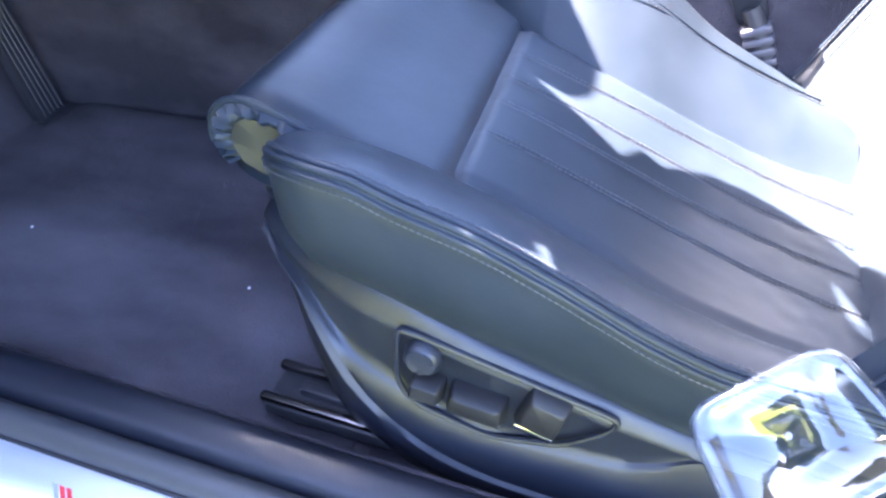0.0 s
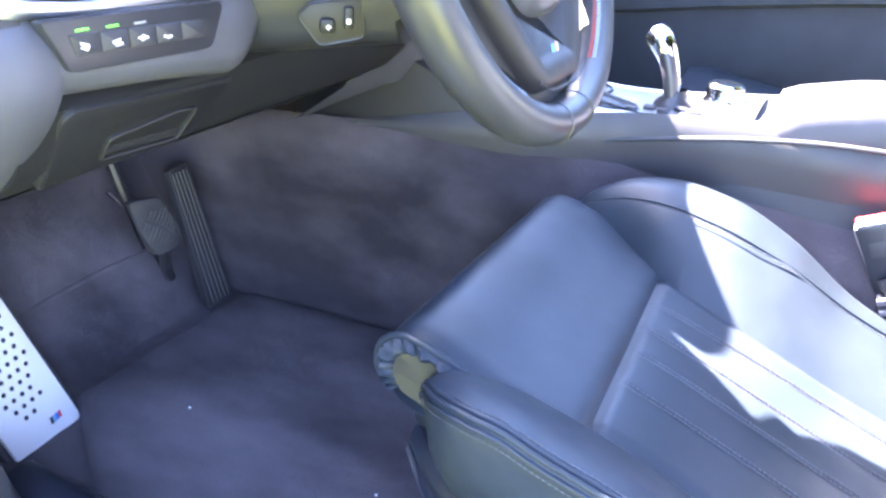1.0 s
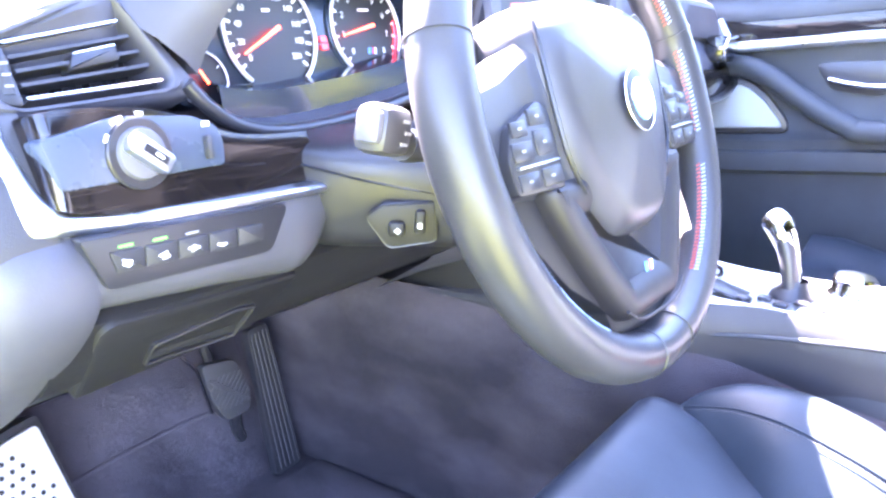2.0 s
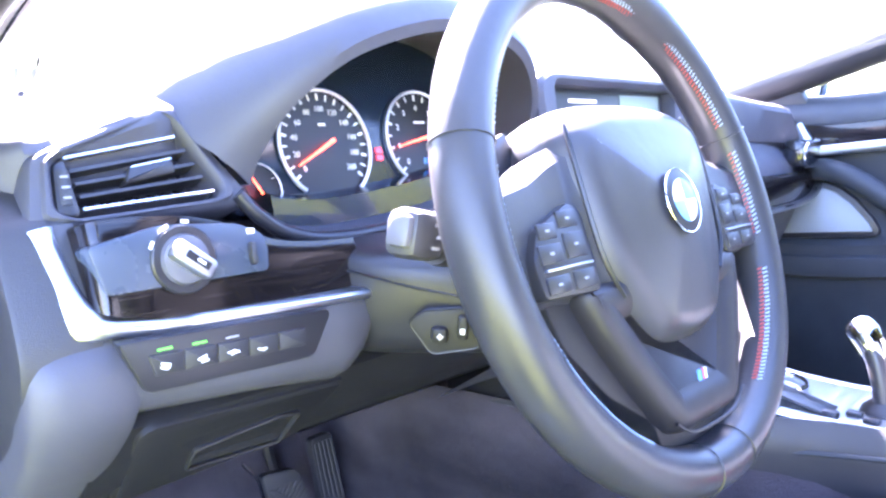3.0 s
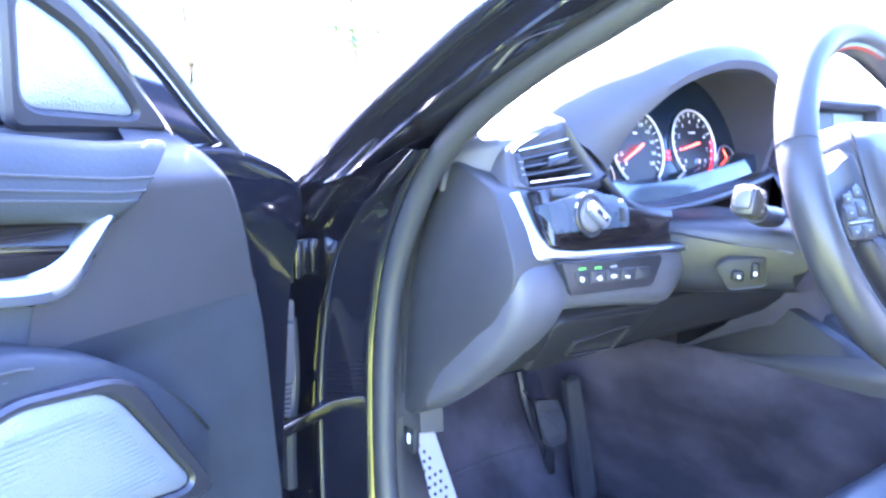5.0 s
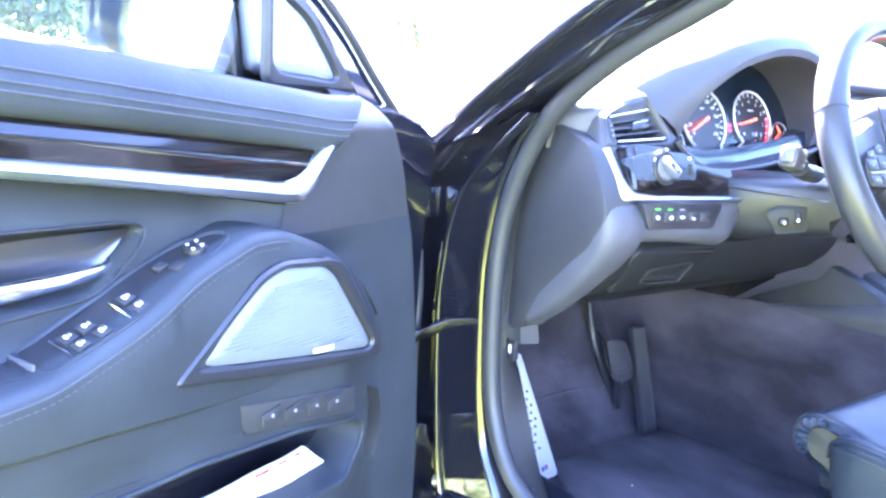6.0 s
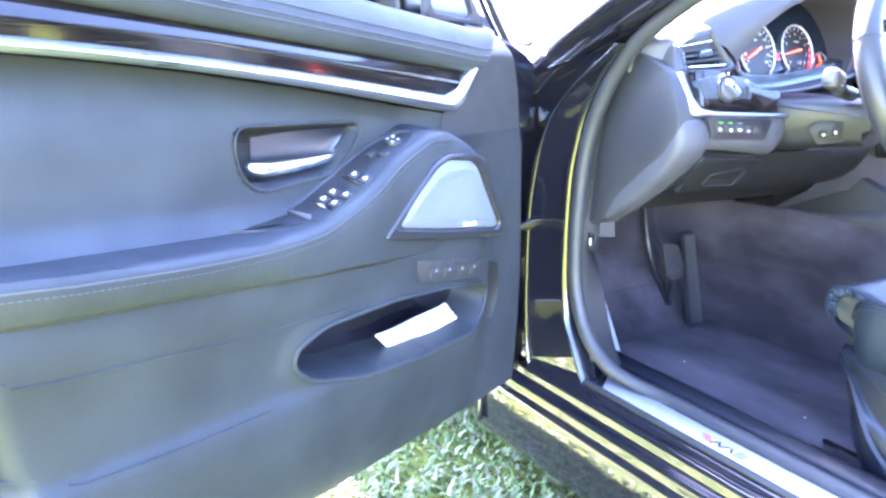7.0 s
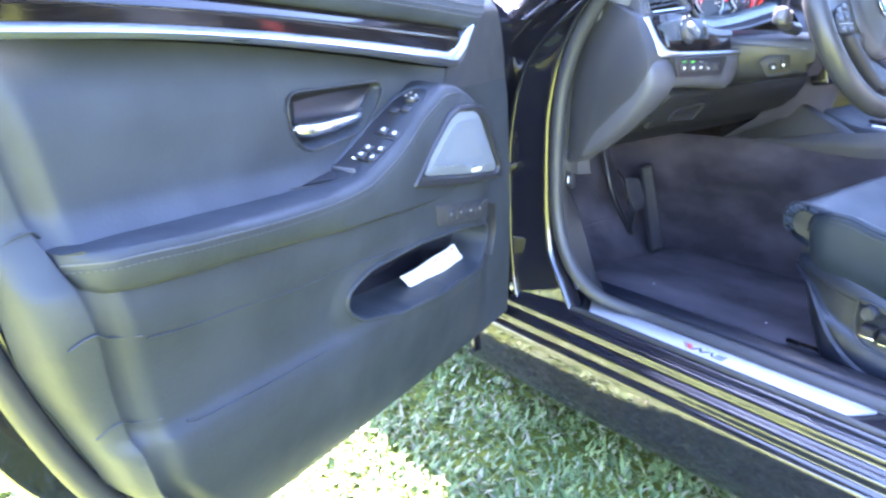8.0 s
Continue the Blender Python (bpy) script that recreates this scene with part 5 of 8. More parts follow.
def build_mirror():
    mm = Matrix.Translation((0.238, -0.232, 1.075)) @ Euler((0, 0, radians(14))).to_matrix().to_4x4() @ Matrix(((0, 0, 1, 0), (1, 0, 0, 0), (0, 1, 0, 0), (0, 0, 0, 1)))
    o = rounded([(0.100, -0.062), (0.108, 0.03), (0.07, 0.080), (-0.08, 0.090), (-0.155, 0.060), (-0.165, -0.03), (-0.13, -0.070), (0.03, -0.074)], 0.03)
    rings = [[(x, y, 0.0) for x, y in o], [(x, y, 0.010) for x, y in inset(o, 0.005)], [(x, y, 0.004) for x, y in inset(o, 0.012)], [(x, y, -0.008) for x, y in inset(o, 0.014)]]
    back = [[(x, y, 0.0) for x, y in o], [(x * 0.97, y * 0.97, -0.03) for x, y in o], [(x * 0.8, y * 0.8, -0.075) for x, y in o], [(x * 0.4, y * 0.4, -0.095) for x, y in o]]
    v, f = merge(grid(rings, closed_v=True), grid(back, closed_v=True, flip=True))
    h = part("mirror_housing", moved((v, f), mm), PAINT, door, "gloss black door mirror housing")
    part("mirror_glass", moved(plate(inset(o, 0.014), -0.010, -0.004, 0.001), mm @ Euler((radians(-3), radians(-6), 0)).to_matrix().to_4x4()), CHROME_MIRROR, h, "mirror glass")
    part("inner_bezel", moved(plate(rounded([(0.099, -0.060), (0.106, 0.03), (0.084, 0.064), (0.072, 0.066), (0.038, -0.070)], 0.006), 0.004, 0.009, 0.001), mm), PLASTIC, h, "dark inner bezel of the mirror")
    part("mirror_foot", moved(plate(rounded([(0.318, 0.998), (0.252, 0.998), (0.255, 1.072), (0.276, 1.092), (0.282, 1.086)], 0.004), -0.118, -0.097, 0.003), Matrix(((1, 0, 0, 0), (0, 0, 1, 0), (0, 1, 0, 0), (0, 0, 0, 1)))), SATIN, h, "black foot of the door mirror")
    part("mirror_arm", tube(spline([(0.17, -0.10, 0.99), (0.19, -0.15, 1.01), (0.21, -0.20, 1.03)], 10), [0.03] * 10, 10, flat=0.6), PAINT, h)


CUP = material("satin_grey_metal", (0.16, 0.16, 0.175), 0.30, metal=1.0)
SATIN_CHROME = material("satin_chrome", (0.75, 0.75, 0.77), 0.2, metal=1.0)
CHROME_MIRROR = material("mirror_silver", (0.9, 0.92, 0.95), 0.02, metal=1.0)
build_panel()
build_uppers()
build_armrest()
build_handle()
build_speaker()
build_memory()
build_pocket()
build_shell()
build_window()
build_mirror()


def build_booklet():
    b = thing("paper_booklet", frame_matrix=DOOR_FRAME, label="folded white paper leaflet with red print, in the door pocket", category="leaflet")
    q = [(0.425, 0.600), (0.270, 0.606), (0.218, 0.562), (0.372, 0.550)]
    rows = []
    for i in range(12):
        u = i / 11
        row = []
        for j in range(6):
            v = j / 5
            s = (q[0][0] * (1 - u) + q[1][0] * u) * (1 - v) + (q[3][0] * (1 - u) + q[2][0] * u) * v
            z = (q[0][1] * (1 - u) + q[1][1] * u) * (1 - v) + (q[3][1] * (1 - u) + q[2][1] * u) * v
            row.append((s, -0.022 + 0.006 * math.sin(u * 2.4) - 0.004 * v + 0.0015 * math.sin(9 * u + 4 * v), z))
        rows.append(row)
    back = [[(a, w - 0.003, z) for a, w, z in r] for r in rows]
    part("sheet", merge(grid(rows), grid(back, flip=True)), PAPER, b)
    for k, (s, ln) in enumerate(((0.335, 0.02), (0.305, 0.014), (0.282, 0.010))):
        part("print_line", box((s, -0.0155, 0.5995 + 0.001 * k), (ln, 0.0008, 0.003), 0), RED, b, "red print bar", smooth=0)


build_booklet()

# ---- dashboard ----
dash = thing("dashboard", (0.36, 0.3, 0.62), label="black leather-grained dashboard with dark veneer and aluminium trim", category="dashboard")


def face(origin, tilt=0.0, turn=0.0):
    """A frame on a surface that faces the driver: x right, y up the surface, z towards the driver. tilt: degrees that its top leans away."""
    return Matrix.Translation(origin) @ Euler((0, 0, radians(turn))).to_matrix().to_4x4() @ Euler((radians(90 - tilt), 0, 0)).to_matrix().to_4x4()


def on(m, pts, y):
    """World x, z pairs at depth y, in the frame m."""
    inv = m.inverted()
    return [tuple((inv @ Vector((x, y, z)))[:2]) for x, z in pts]


def build_upper():
    rows = []
    for i in range(80):
        x = -0.338 + 1.42 * i / 79
        e = smoothstep(-0.338, -0.30, x)
        lift = 0.022 * smoothstep(-0.29, -0.20, x) + 0.04 * smoothstep(0.2, 0.32, x) * (1 - 0.6 * smoothstep(0.6, 1.0, x))
        z = 1.000 + lift
        drop = 0.016 * (1 - e) ** 2 + 0.06 * smoothstep(0.98, 1.08, x)
        yb = 0.285 + 0.02 * smoothstep(-0.2, 0.3, x) - 0.03 * smoothstep(0.6, 1.0, x)
        yb += 0.05 * (1 - smoothstep(-0.345, -0.305, x))
        yb += 0.11 * smoothstep(-0.20, -0.165, x) * smoothstep(0.235, 0.20, x)
        rows.append([(x, yb + 0.06, 0.94 - drop * 0.2), (x, yb + 0.012, 0.955 + lift * 0.5 - drop), (x, yb + 0.006, z - 0.012 - drop), (x, yb + 0.012, z - 0.003 - drop), (x, yb + 0.03, z + 0.003 - drop), (x, yb + 0.10, z + 0.008 - drop), (x, yb + 0.22, z + 0.002 - drop), (x, 0.66, 0.995 - drop), (x, 0.86, 0.965 - drop)])
    part("upper_pad", grid(rows), DASH, dash, "black stitched leather-grained dash top")
    part("seam", stitches(spline([(-0.32, 0.322, 1.001), (-0.26, 0.322, 1.012), (-0.2, 0.325, 1.028)], 12), 0.004, 0.0065, 0.0006), THREAD, dash)
    # speaker slots near the windscreen
    for k in range(10):
        part("demist_slat", tube([(-0.25 + 0.02 * k, 0.50, 1.024), (-0.25 + 0.02 * k, 0.58, 1.018)], 0.003, 5), PLASTIC, dash)


ARCH = [(-0.224, 1.018), (-0.180, 1.053), (-0.128, 1.089), (-0.066, 1.119), (-0.005, 1.135), (0.047, 1.139), (0.10, 1.133), (0.15, 1.114), (0.19, 1.073), (0.215, 1.03), (0.225, 0.985), (0.22, 0.955)]
INNER = [(-0.150, 0.962), (-0.140, 0.992), (-0.122, 1.023), (-0.08, 1.058), (-0.02, 1.080), (0.03, 1.088), (0.085, 1.086), (0.13, 1.070), (0.162, 1.04), (0.178, 1.008), (0.183, 0.975), (0.18, 0.955)]


def build_binnacle():
    o, n = spline([(x, z, 0) for x, z in ARCH], 60), spline([(x, z, 0) for x, z in INNER], 60)
    rows = []
    for a, b in zip(o, n):
        t = smoothstep(0.95, 1.09, b.y)
        lip = 0.272 - 0.040 * t
        rows.append([(a.x * 1.03, 0.50, a.y * 0.985), (a.x * 1.01, 0.38, a.y * 0.999), (a.x, lip + 0.075, a.y), (a.x * 0.85 + b.x * 0.15, lip + 0.048, a.y * 0.88 + b.y * 0.12), (a.x * 0.62 + b.x * 0.38, lip + 0.022, a.y * 0.68 + b.y * 0.32), (a.x * 0.40 + b.x * 0.60, lip + 0.007, a.y * 0.45 + b.y * 0.55), (a.x * 0.18 + b.x * 0.82, lip + 0.001, a.y * 0.2 + b.y * 0.8), (b.x, lip + 0.004, b.y), (b.x, lip + 0.02, b.y - 0.002), (b.x * 0.985 + 0.0004, 0.352, b.y * 0.998)])
    part("binnacle_hood", grid(rows, flip=True), DASH, dash, "arched black instrument hood")
    low = spline([(-0.164, 0.270, 0.957), (-0.150, 0.264, 0.940), (-0.122, 0.260, 0.9235), (-0.076, 0.258, 0.9165), (0.0, 0.258, 0.921), (0.08, 0.26, 0.932), (0.15, 0.264, 0.944), (0.19, 0.27, 0.952)], 50)
    part("binnacle_floor", grid([[p + Vector((0, 0.0, -0.002)), Vector((p.x, 0.274, min(p.z + 0.004, 0.945))), Vector((p.x, 0.284, min(p.z + 0.007, 0.945)))] for p in low]), DASH, dash, "black ledge under the instruments")
    part("lens_foot", grid([[Vector((p.x, 0.283, p.z + 0.0065)), Vector((p.x, 0.2850, p.z + 0.014)), Vector((p.x, 0.2872, p.z + 0.022)), Vector((p.x, 0.2890, p.z + 0.028)), Vector((p.x, 0.312, p.z + 0.031))] for p in low[14:]]), LENS, dash, "gloss black sloping foot of the instrument lens, tinted with sky blue")
    part("binnacle_wall", box((0.212, 0.37, 0.955), (0.05, 0.17, 0.12), 0.01), DASH, dash)
    part("binnacle_wall", box((0.02, 0.42, 0.945), (0.44, 0.02, 0.15), 0.005), DASH, dash)
    part("binnacle_lip", tube(low, 0.0075, 12, flat=0.8), SATIN, dash, "black lower instrument rim")


KNOB = material("grey_knob_plastic", (0.10, 0.10, 0.115), 0.35)


def build_vent():
    m = face((-0.236, 0.283, 0.978), 26)
    out = rounded([(-0.078, -0.040), (-0.068, 0.008), (-0.060, 0.014), (0.030, 0.0475), (0.040, 0.0445), (0.0840, -0.0235), (0.0790, -0.0325), (-0.060, -0.041)], 0.006)
    inn = rounded([(-0.0570, -0.026), (-0.0535, 0.004), (-0.0470, 0.009), (0.0270, 0.0370), (0.0345, 0.0330), (0.0600, -0.0190), (0.0550, -0.0262), (-0.046, -0.0325)], 0.005)
    mid = [(x * 0.45 + p * 0.55, y * 0.45 + q * 0.55) for (x, y), (p, q) in zip(out, inn)]
    rings = [[(x, y, -0.030) for x, y in out], [(x, y, -0.003) for x, y in out], [(x, y, 0.001) for x, y in inset(out, 0.003)], [(x, y, 0.0015) for x, y in mid], [(x, y, 0.0045) for x, y in inset(mid, 0.002)], [(x, y, 0.0045) for x, y in inset(inn, -0.0035)],
             [(x, y, 0.002) for x, y in inset(inn, -0.001)], [(x, y, -0.004) for x, y in inn], [(x, y, -0.04) for x, y in inset(inn, 0.002)]]
    v = part("air_vent", moved(grid(rings, closed_v=True), m), DASH, dash, "black air vent with bright-edged slats")
    part("duct", moved(plate(inset(inn, -0.003), -0.06, -0.034, 0.001), m), DIAL, v)
    ends = (((-0.0445, 0.0085), (0.0352, 0.0222)), ((-0.0420, -0.0002), (0.0415, 0.0122)), ((-0.0405, -0.0090), (0.0455, 0.0015)), ((-0.0398, -0.0178), (0.0495, -0.0085)), ((-0.0395, -0.0266), (0.0550, -0.0200)))
    for k, (a, b) in enumerate(ends):
        pts = [Vector((*a, -0.010)), Vector((*b, -0.010))]
        sl = part("slat", moved(sweep(pts, [(-0.0011, 0.009), (-0.0016, -0.006), (-0.0010, -0.010), (0.0010, -0.010), (0.0016, -0.006), (0.0011, 0.009)], up=(0, 0, 1)), m), KNOB if k in (0, 4) else SLAT, v)
        if k in (0, 4):
            part("slat_edge", moved(tube([Vector((*a, -0.0005)), Vector((*b, -0.0005))], 0.0014, 6), m), CHROME, sl, "bright metal slat edge")
    for k in range(9):
        part("fin", moved(box((-0.034 + 0.0098 * k, 0.002, -0.026), (0.0012, 0.052, 0.010), 0), m), SATIN, v, smooth=0)
    t = part("slat_tab", moved(plate(rounded([(-0.0085, -0.0110), (-0.0035, 0.0008), (0.0285, 0.0062), (0.0295, -0.0048)], 0.003), -0.012, 0.001, 0.002), m), SATIN, v, "black vent slider tab")
    part("tab_edge", moved(tube([(-0.0025, 0.0002, 0.0008), (0.0275, 0.0054, 0.0008)], 0.0009, 6), m), CHROME, t, "bright tab edge")
    part("wheel_mount", moved(plate(rounded([(-0.0562, -0.0275), (-0.0525, 0.0040), (-0.0445, 0.0075), (-0.0420, -0.0305), (-0.047, -0.0315)], 0.003), -0.03, 0.0008, 0.0015), m), SATIN, v)
    w = part("thumbwheel", moved(tube([(-0.0490, -0.0235, -0.003), (-0.0475, 0.0000, -0.003)], 0.0055, 14), m), PLASTIC, v, "ribbed vent thumbwheel")
    for k in range(3):
        part("symbol", moved(bar(-0.0486 + 0.0004 * k, -0.019 + 0.007 * k, 0.005, 0.0012, 0.0026), m), GREY_MARK, w, "pale printed symbol", smooth=0)


SLAT = material("dark_slat_plastic", (0.022, 0.022, 0.026), 0.42)


def build_trim():
    m = face((-0.2, 0.228, 0.91), 12)
    high = [(-0.1175, 0.0345), (-0.100, 0.0400), (-0.0727, 0.0433), (-0.0317, 0.0416), (0.0006, 0.0345), (0.0224, 0.0250), (0.0524, 0.0160), (0.085, 0.0125), (0.1190, 0.0115)]
    deep = [(-0.1175, 0.0300), (-0.108, 0.0100), (-0.096, -0.008), (-0.0848, -0.0150), (-0.0442, -0.0235), (0.0136, -0.0260), (0.1190, -0.0275)]
    rows = []
    for i in range(70):
        x = -0.1175 + 0.2365 * i / 69
        b, t = lerp(deep, x), lerp(high, x)
        d = -0.010 if i in (0, 69) else 0.0
        e = 0.034 * smoothstep(-0.082, -0.120, x)
        q = Vector((0.6 * e, 0, -e))
        rows.append([m @ (q + Vector((x, b, -0.015)))] + [m @ (q + Vector((x, b + (t - b) * v, d + 0.0025 - 0.0042 * v ** 2.5))) for v in (0, 0.15, 0.3, 0.45, 0.6, 0.7, 0.8, 0.9, 1.0)] + [m @ (q + Vector((x, t, -0.018)))])
    part("veneer", grid(rows, flip=True), WOOD, dash, "dark streaked high-gloss wood veneer")
    up = spline([(-0.303, 0.259, 0.9470), (-0.297, 0.246, 0.922), (-0.291, 0.2365, 0.904), (-0.2820, 0.2305, 0.8945), (-0.266, 0.2270, 0.8905), (-0.2420, 0.2240, 0.8880), (-0.186, 0.2190, 0.8862), (-0.135, 0.2140, 0.8855), (-0.084, 0.2090, 0.8855)], 60)
    dn = spline([(-0.3160, 0.274, 0.9395), (-0.3135, 0.258, 0.914), (-0.3100, 0.2430, 0.892), (-0.3040, 0.2350, 0.8815), (-0.284, 0.2290, 0.8790), (-0.2440, 0.2240, 0.8770), (-0.187, 0.2190, 0.8763), (-0.135, 0.2140, 0.8763), (-0.084, 0.2090, 0.8768)], 60)
    rows = []
    for a, b in zip(up, dn):
        q = Vector((-0.25, -0.97, 0.05)).lerp(Vector((-0.75, -0.65, 0.1)), smoothstep(-0.290, -0.305, a.x))
        rows.append([a.lerp(b, t) + q * z for t, z in ((0, -0.012), (0, 0.0015), (0.08, 0.0045), (0.3, 0.0068), (0.6, 0.0070), (0.9, 0.0045), (1, 0.0010), (1, -0.012))])
    part("silver_strip", grid(rows, closed_v=True, cap=True, flip=True), SILVER, dash, "satin aluminium trim strip")
    # lighting switch
    pan = [(-0.0925, 0.0270), (-0.0440, 0.0365), (0.0095, 0.0325), (0.0285, 0.0240), (0.0325, 0.0140), (0.0310, -0.0030), (-0.0840, -0.0035)]
    sw = part("light_switch", moved(plate(rounded(pan, 0.004), -0.015, 0.0045, 0.0012), m), SWITCH_PANEL, dash, "black headlamp switch panel")
    sm = m @ Matrix.Translation((-0.0266, 0.0125, 0.0015))
    km = sm @ Matrix.Translation((-0.006, 0.0, 0.003))
    part("dial_ring", moved(lathe([(0.0225, 0.0), (0.0225, 0.002), (0.0215, 0.003), (0.017, 0.003)], 36), km), SATIN, sw)
    k = part("dial_knob", moved(lathe([(0.0, 0.007), (0.011, 0.007), (0.0155, 0.006), (0.0168, 0.003), (0.017, 0.0)], 36), km), KNOB, sw, "grey rotary headlamp knob")
    gm = km @ Euler((0, 0, radians(-38))).to_matrix().to_4x4()
    part("grip", moved(box((0.001, 0, 0.011), (0.031, 0.0135, 0.012), 0.0035), gm), SILVER, k, "silver knob grip")
    part("symbol", moved(bar(0.002, 0, 0.018, 0.005, 0.0169), gm), DIAL, k, smooth=0)
    part("symbol", moved(bar(0.004, 0, 0.006, 0.0018, 0.0176), gm), WHITE, k, "white printed symbol", smooth=0)
    for a in (152, 118, 84):
        part("symbol", moved(bar(0.0245 * math.cos(radians(a)), 0.0245 * math.sin(radians(a)), 0.005, 0.0022, 0.0032, radians(a - 90)), km), WHITE, sw, "white printed symbol", smooth=0)
    part("dimmer_wheel", moved(box((0.045, -0.002, 0.004), (0.005, 0.016, 0.008), 0.002), sm), PLASTIC, sw)
    part("symbol", moved(bar(0.046, 0.0135, 0.006, 0.0035, 0.0031), sm), WHITE, sw, "white printed symbol", smooth=0)


def build_lower():
    # knee bolster: bulged box under the strip
    st = [(-0.272, 0.0055), (-0.25, 0.003), (-0.2, -0.002), (-0.14, -0.0035), (-0.108, -0.006), (-0.088, -0.005), (-0.078, 0.010)]
    rows = []
    for i in range(44):
        x = -0.272 + 0.194 * i / 43
        d = lerp(st, x)
        low = lerp([(-0.272, 0.827), (-0.2, 0.824), (-0.14, 0.818), (-0.115, 0.816), (-0.095, 0.828), (-0.078, 0.852)], x)
        rows.append([(x, 0.26 + d, 0.888), (x, 0.222 + d, 0.884), (x, 0.214 + d, 0.876), (x, 0.211 + d, 0.865), (x, 0.211 + d, low + 0.018), (x, 0.215 + d, low + 0.006), (x, 0.224 + d, low), (x, 0.26 + d, low - 0.006), (x, 0.3, low - 0.01)])
    part("knee_bolster", grid(rows), DASH, dash, "black grained lower dash")
    m = face((-0.208, 0.2105, 0.862), 2, -1.8)
    out = on(m, [(-0.284, 0.880), (-0.130, 0.876), (-0.127, 0.872), (-0.141, 0.845), (-0.146, 0.842), (-0.268, 0.845)], 0.2105)
    p = part("button_panel", moved(plate(rounded(out, 0.004), -0.01, 0.0015, 0.001), m), SATIN, dash, "black button panel")
    for k in range(5):
        x0 = -0.2665 + 0.0235 * k
        pts = [(x0, 0.8695 - 0.0008 * k), (x0 + 0.0222, 0.8687 - 0.0008 * k), (x0 + 0.0222, 0.8550 - 0.0006 * k), (x0 + (0.004 if k == 0 else 0), 0.8555 - 0.0006 * k)]
        b = part("button", moved(plate(rounded(on(m, pts, 0.2105), 0.0012), -0.006, 0.0032, 0.001), m), PLASTIC, p, "black driver assistance button")
        cx, cz = on(m, [(x0 + 0.011, 0.861 - 0.0007 * k)], 0.2105)[0]
        if k < 4:
            rnd = random.Random(k + 4)
            marks = [bar(cx + rnd.uniform(-0.003, 0.003), cz + rnd.uniform(-0.0016, 0.0016), rnd.uniform(0.004, 0.007), rnd.uniform(0.0008, 0.0017), 0.0033, rnd.uniform(-0.5, 0.5)) for _ in range(3)]
            part("symbol", moved(merge(*marks), m), WHITE, b, "white printed symbol", smooth=0)
        if k < 3:
            lx, lz = on(m, [(x0 + 0.011, 0.8728 - 0.0008 * k)], 0.2105)[0]
            part("indicator", moved(bar(lx, lz - 0.001, 0.0095, 0.0012, 0.0015, 0, 0.001), m), LED_GREEN if k < 2 else GREY_MARK, p, "lit green indicator" if k < 2 else "unlit grey indicator", smooth=0)
    # side cheek that rolls from the end cap into the bolster and runs on down beside the drawer
    rows = []
    edge = spline([(0.295, 0.948, 0), (0.278, 0.925, 0), (0.262, 0.905, 0), (0.2445, 0.887, 0), (0.228, 0.874, 0), (0.2205, 0.860, 0), (0.2185, 0.842, 0), (0.222, 0.824, 0), (0.234, 0.802, 0), (0.256, 0.775, 0), (0.294, 0.738, 0), (0.342, 0.700, 0), (0.400, 0.662, 0)], 60)
    for e in edge:
        right = lerp([(0.66, -0.296), (0.735, -0.292), (0.765, -0.287), (0.80, -0.277), (0.829, -0.270), (0.84, -0.268), (0.95, -0.268)], e.y)
        back = 0.022 + 0.024 * smoothstep(0.83, 0.76, e.y)
        rows.append([(-0.3345, e.x + back, e.y + 0.004), (-0.3335, e.x + 0.013, e.y + 0.002), (-0.3300, e.x + 0.006, e.y), (-0.3230, e.x + 0.0015, e.y), (-0.3120, e.x - 0.001, e.y), (-0.300, e.x - 0.002, e.y), (right - 0.006, e.x - 0.003, e.y), (right - 0.001, e.x - 0.001, e.y), (right, e.x + 0.006, e.y), (right + 0.001, e.x + 0.03, e.y)])
    part("dash_cheek", grid(rows), DASH, dash, "rounded black dash corner")
    # lower knee panel with a drawer
    rows = []
    for i in range(30):
        x = -0.292 + 0.552 * i / 29
        c = 0.006 * math.cos((x + 0.18) * 8)
        if i == 0:
            rows.append([(x - 0.002, 0.30, 0.828), (x - 0.002, 0.30, 0.815), (x - 0.002, 0.31, 0.79), (x - 0.002, 0.33, 0.765), (x - 0.002, 0.35, 0.745), (x - 0.002, 0.39, 0.715), (x - 0.002, 0.45, 0.685), (x - 0.002, 0.56, 0.675)])
        rows.append([(x, 0.245, 0.828), (x, 0.236 - c, 0.815), (x, 0.246 - c, 0.79), (x, 0.262 - c, 0.765), (x, 0.285, 0.745), (x, 0.34, 0.715), (x, 0.42, 0.685), (x, 0.56, 0.675)])
    part("knee_panel", grid(rows), BLACK_GRAIN, dash, "black grained knee panel")
    dm = face((-0.185, 0.250, 0.788), -32)
    drawer = rounded([(-0.082, 0.026), (-0.074, 0.034), (0.092, 0.0245), (0.094, 0.018), (0.068, -0.038), (-0.084, -0.046)], 0.006)
    dr = part("drawer", moved(plate(drawer, -0.020, 0.007, 0.004), dm), BLACK_GRAIN, dash, "small black coin drawer")
    lip = rounded([(-0.0345, -0.003), (0.036, 0.006), (0.058, 0.0015), (0.048, -0.034), (-0.036, -0.028)], 0.004)
    part("drawer_pull", moved(ring_plate(lip, inset(lip, 0.0028), 0.0, 0.0105, 0.001), dm), BLACK_GRAIN, dr, "raised rim of the drawer pull")
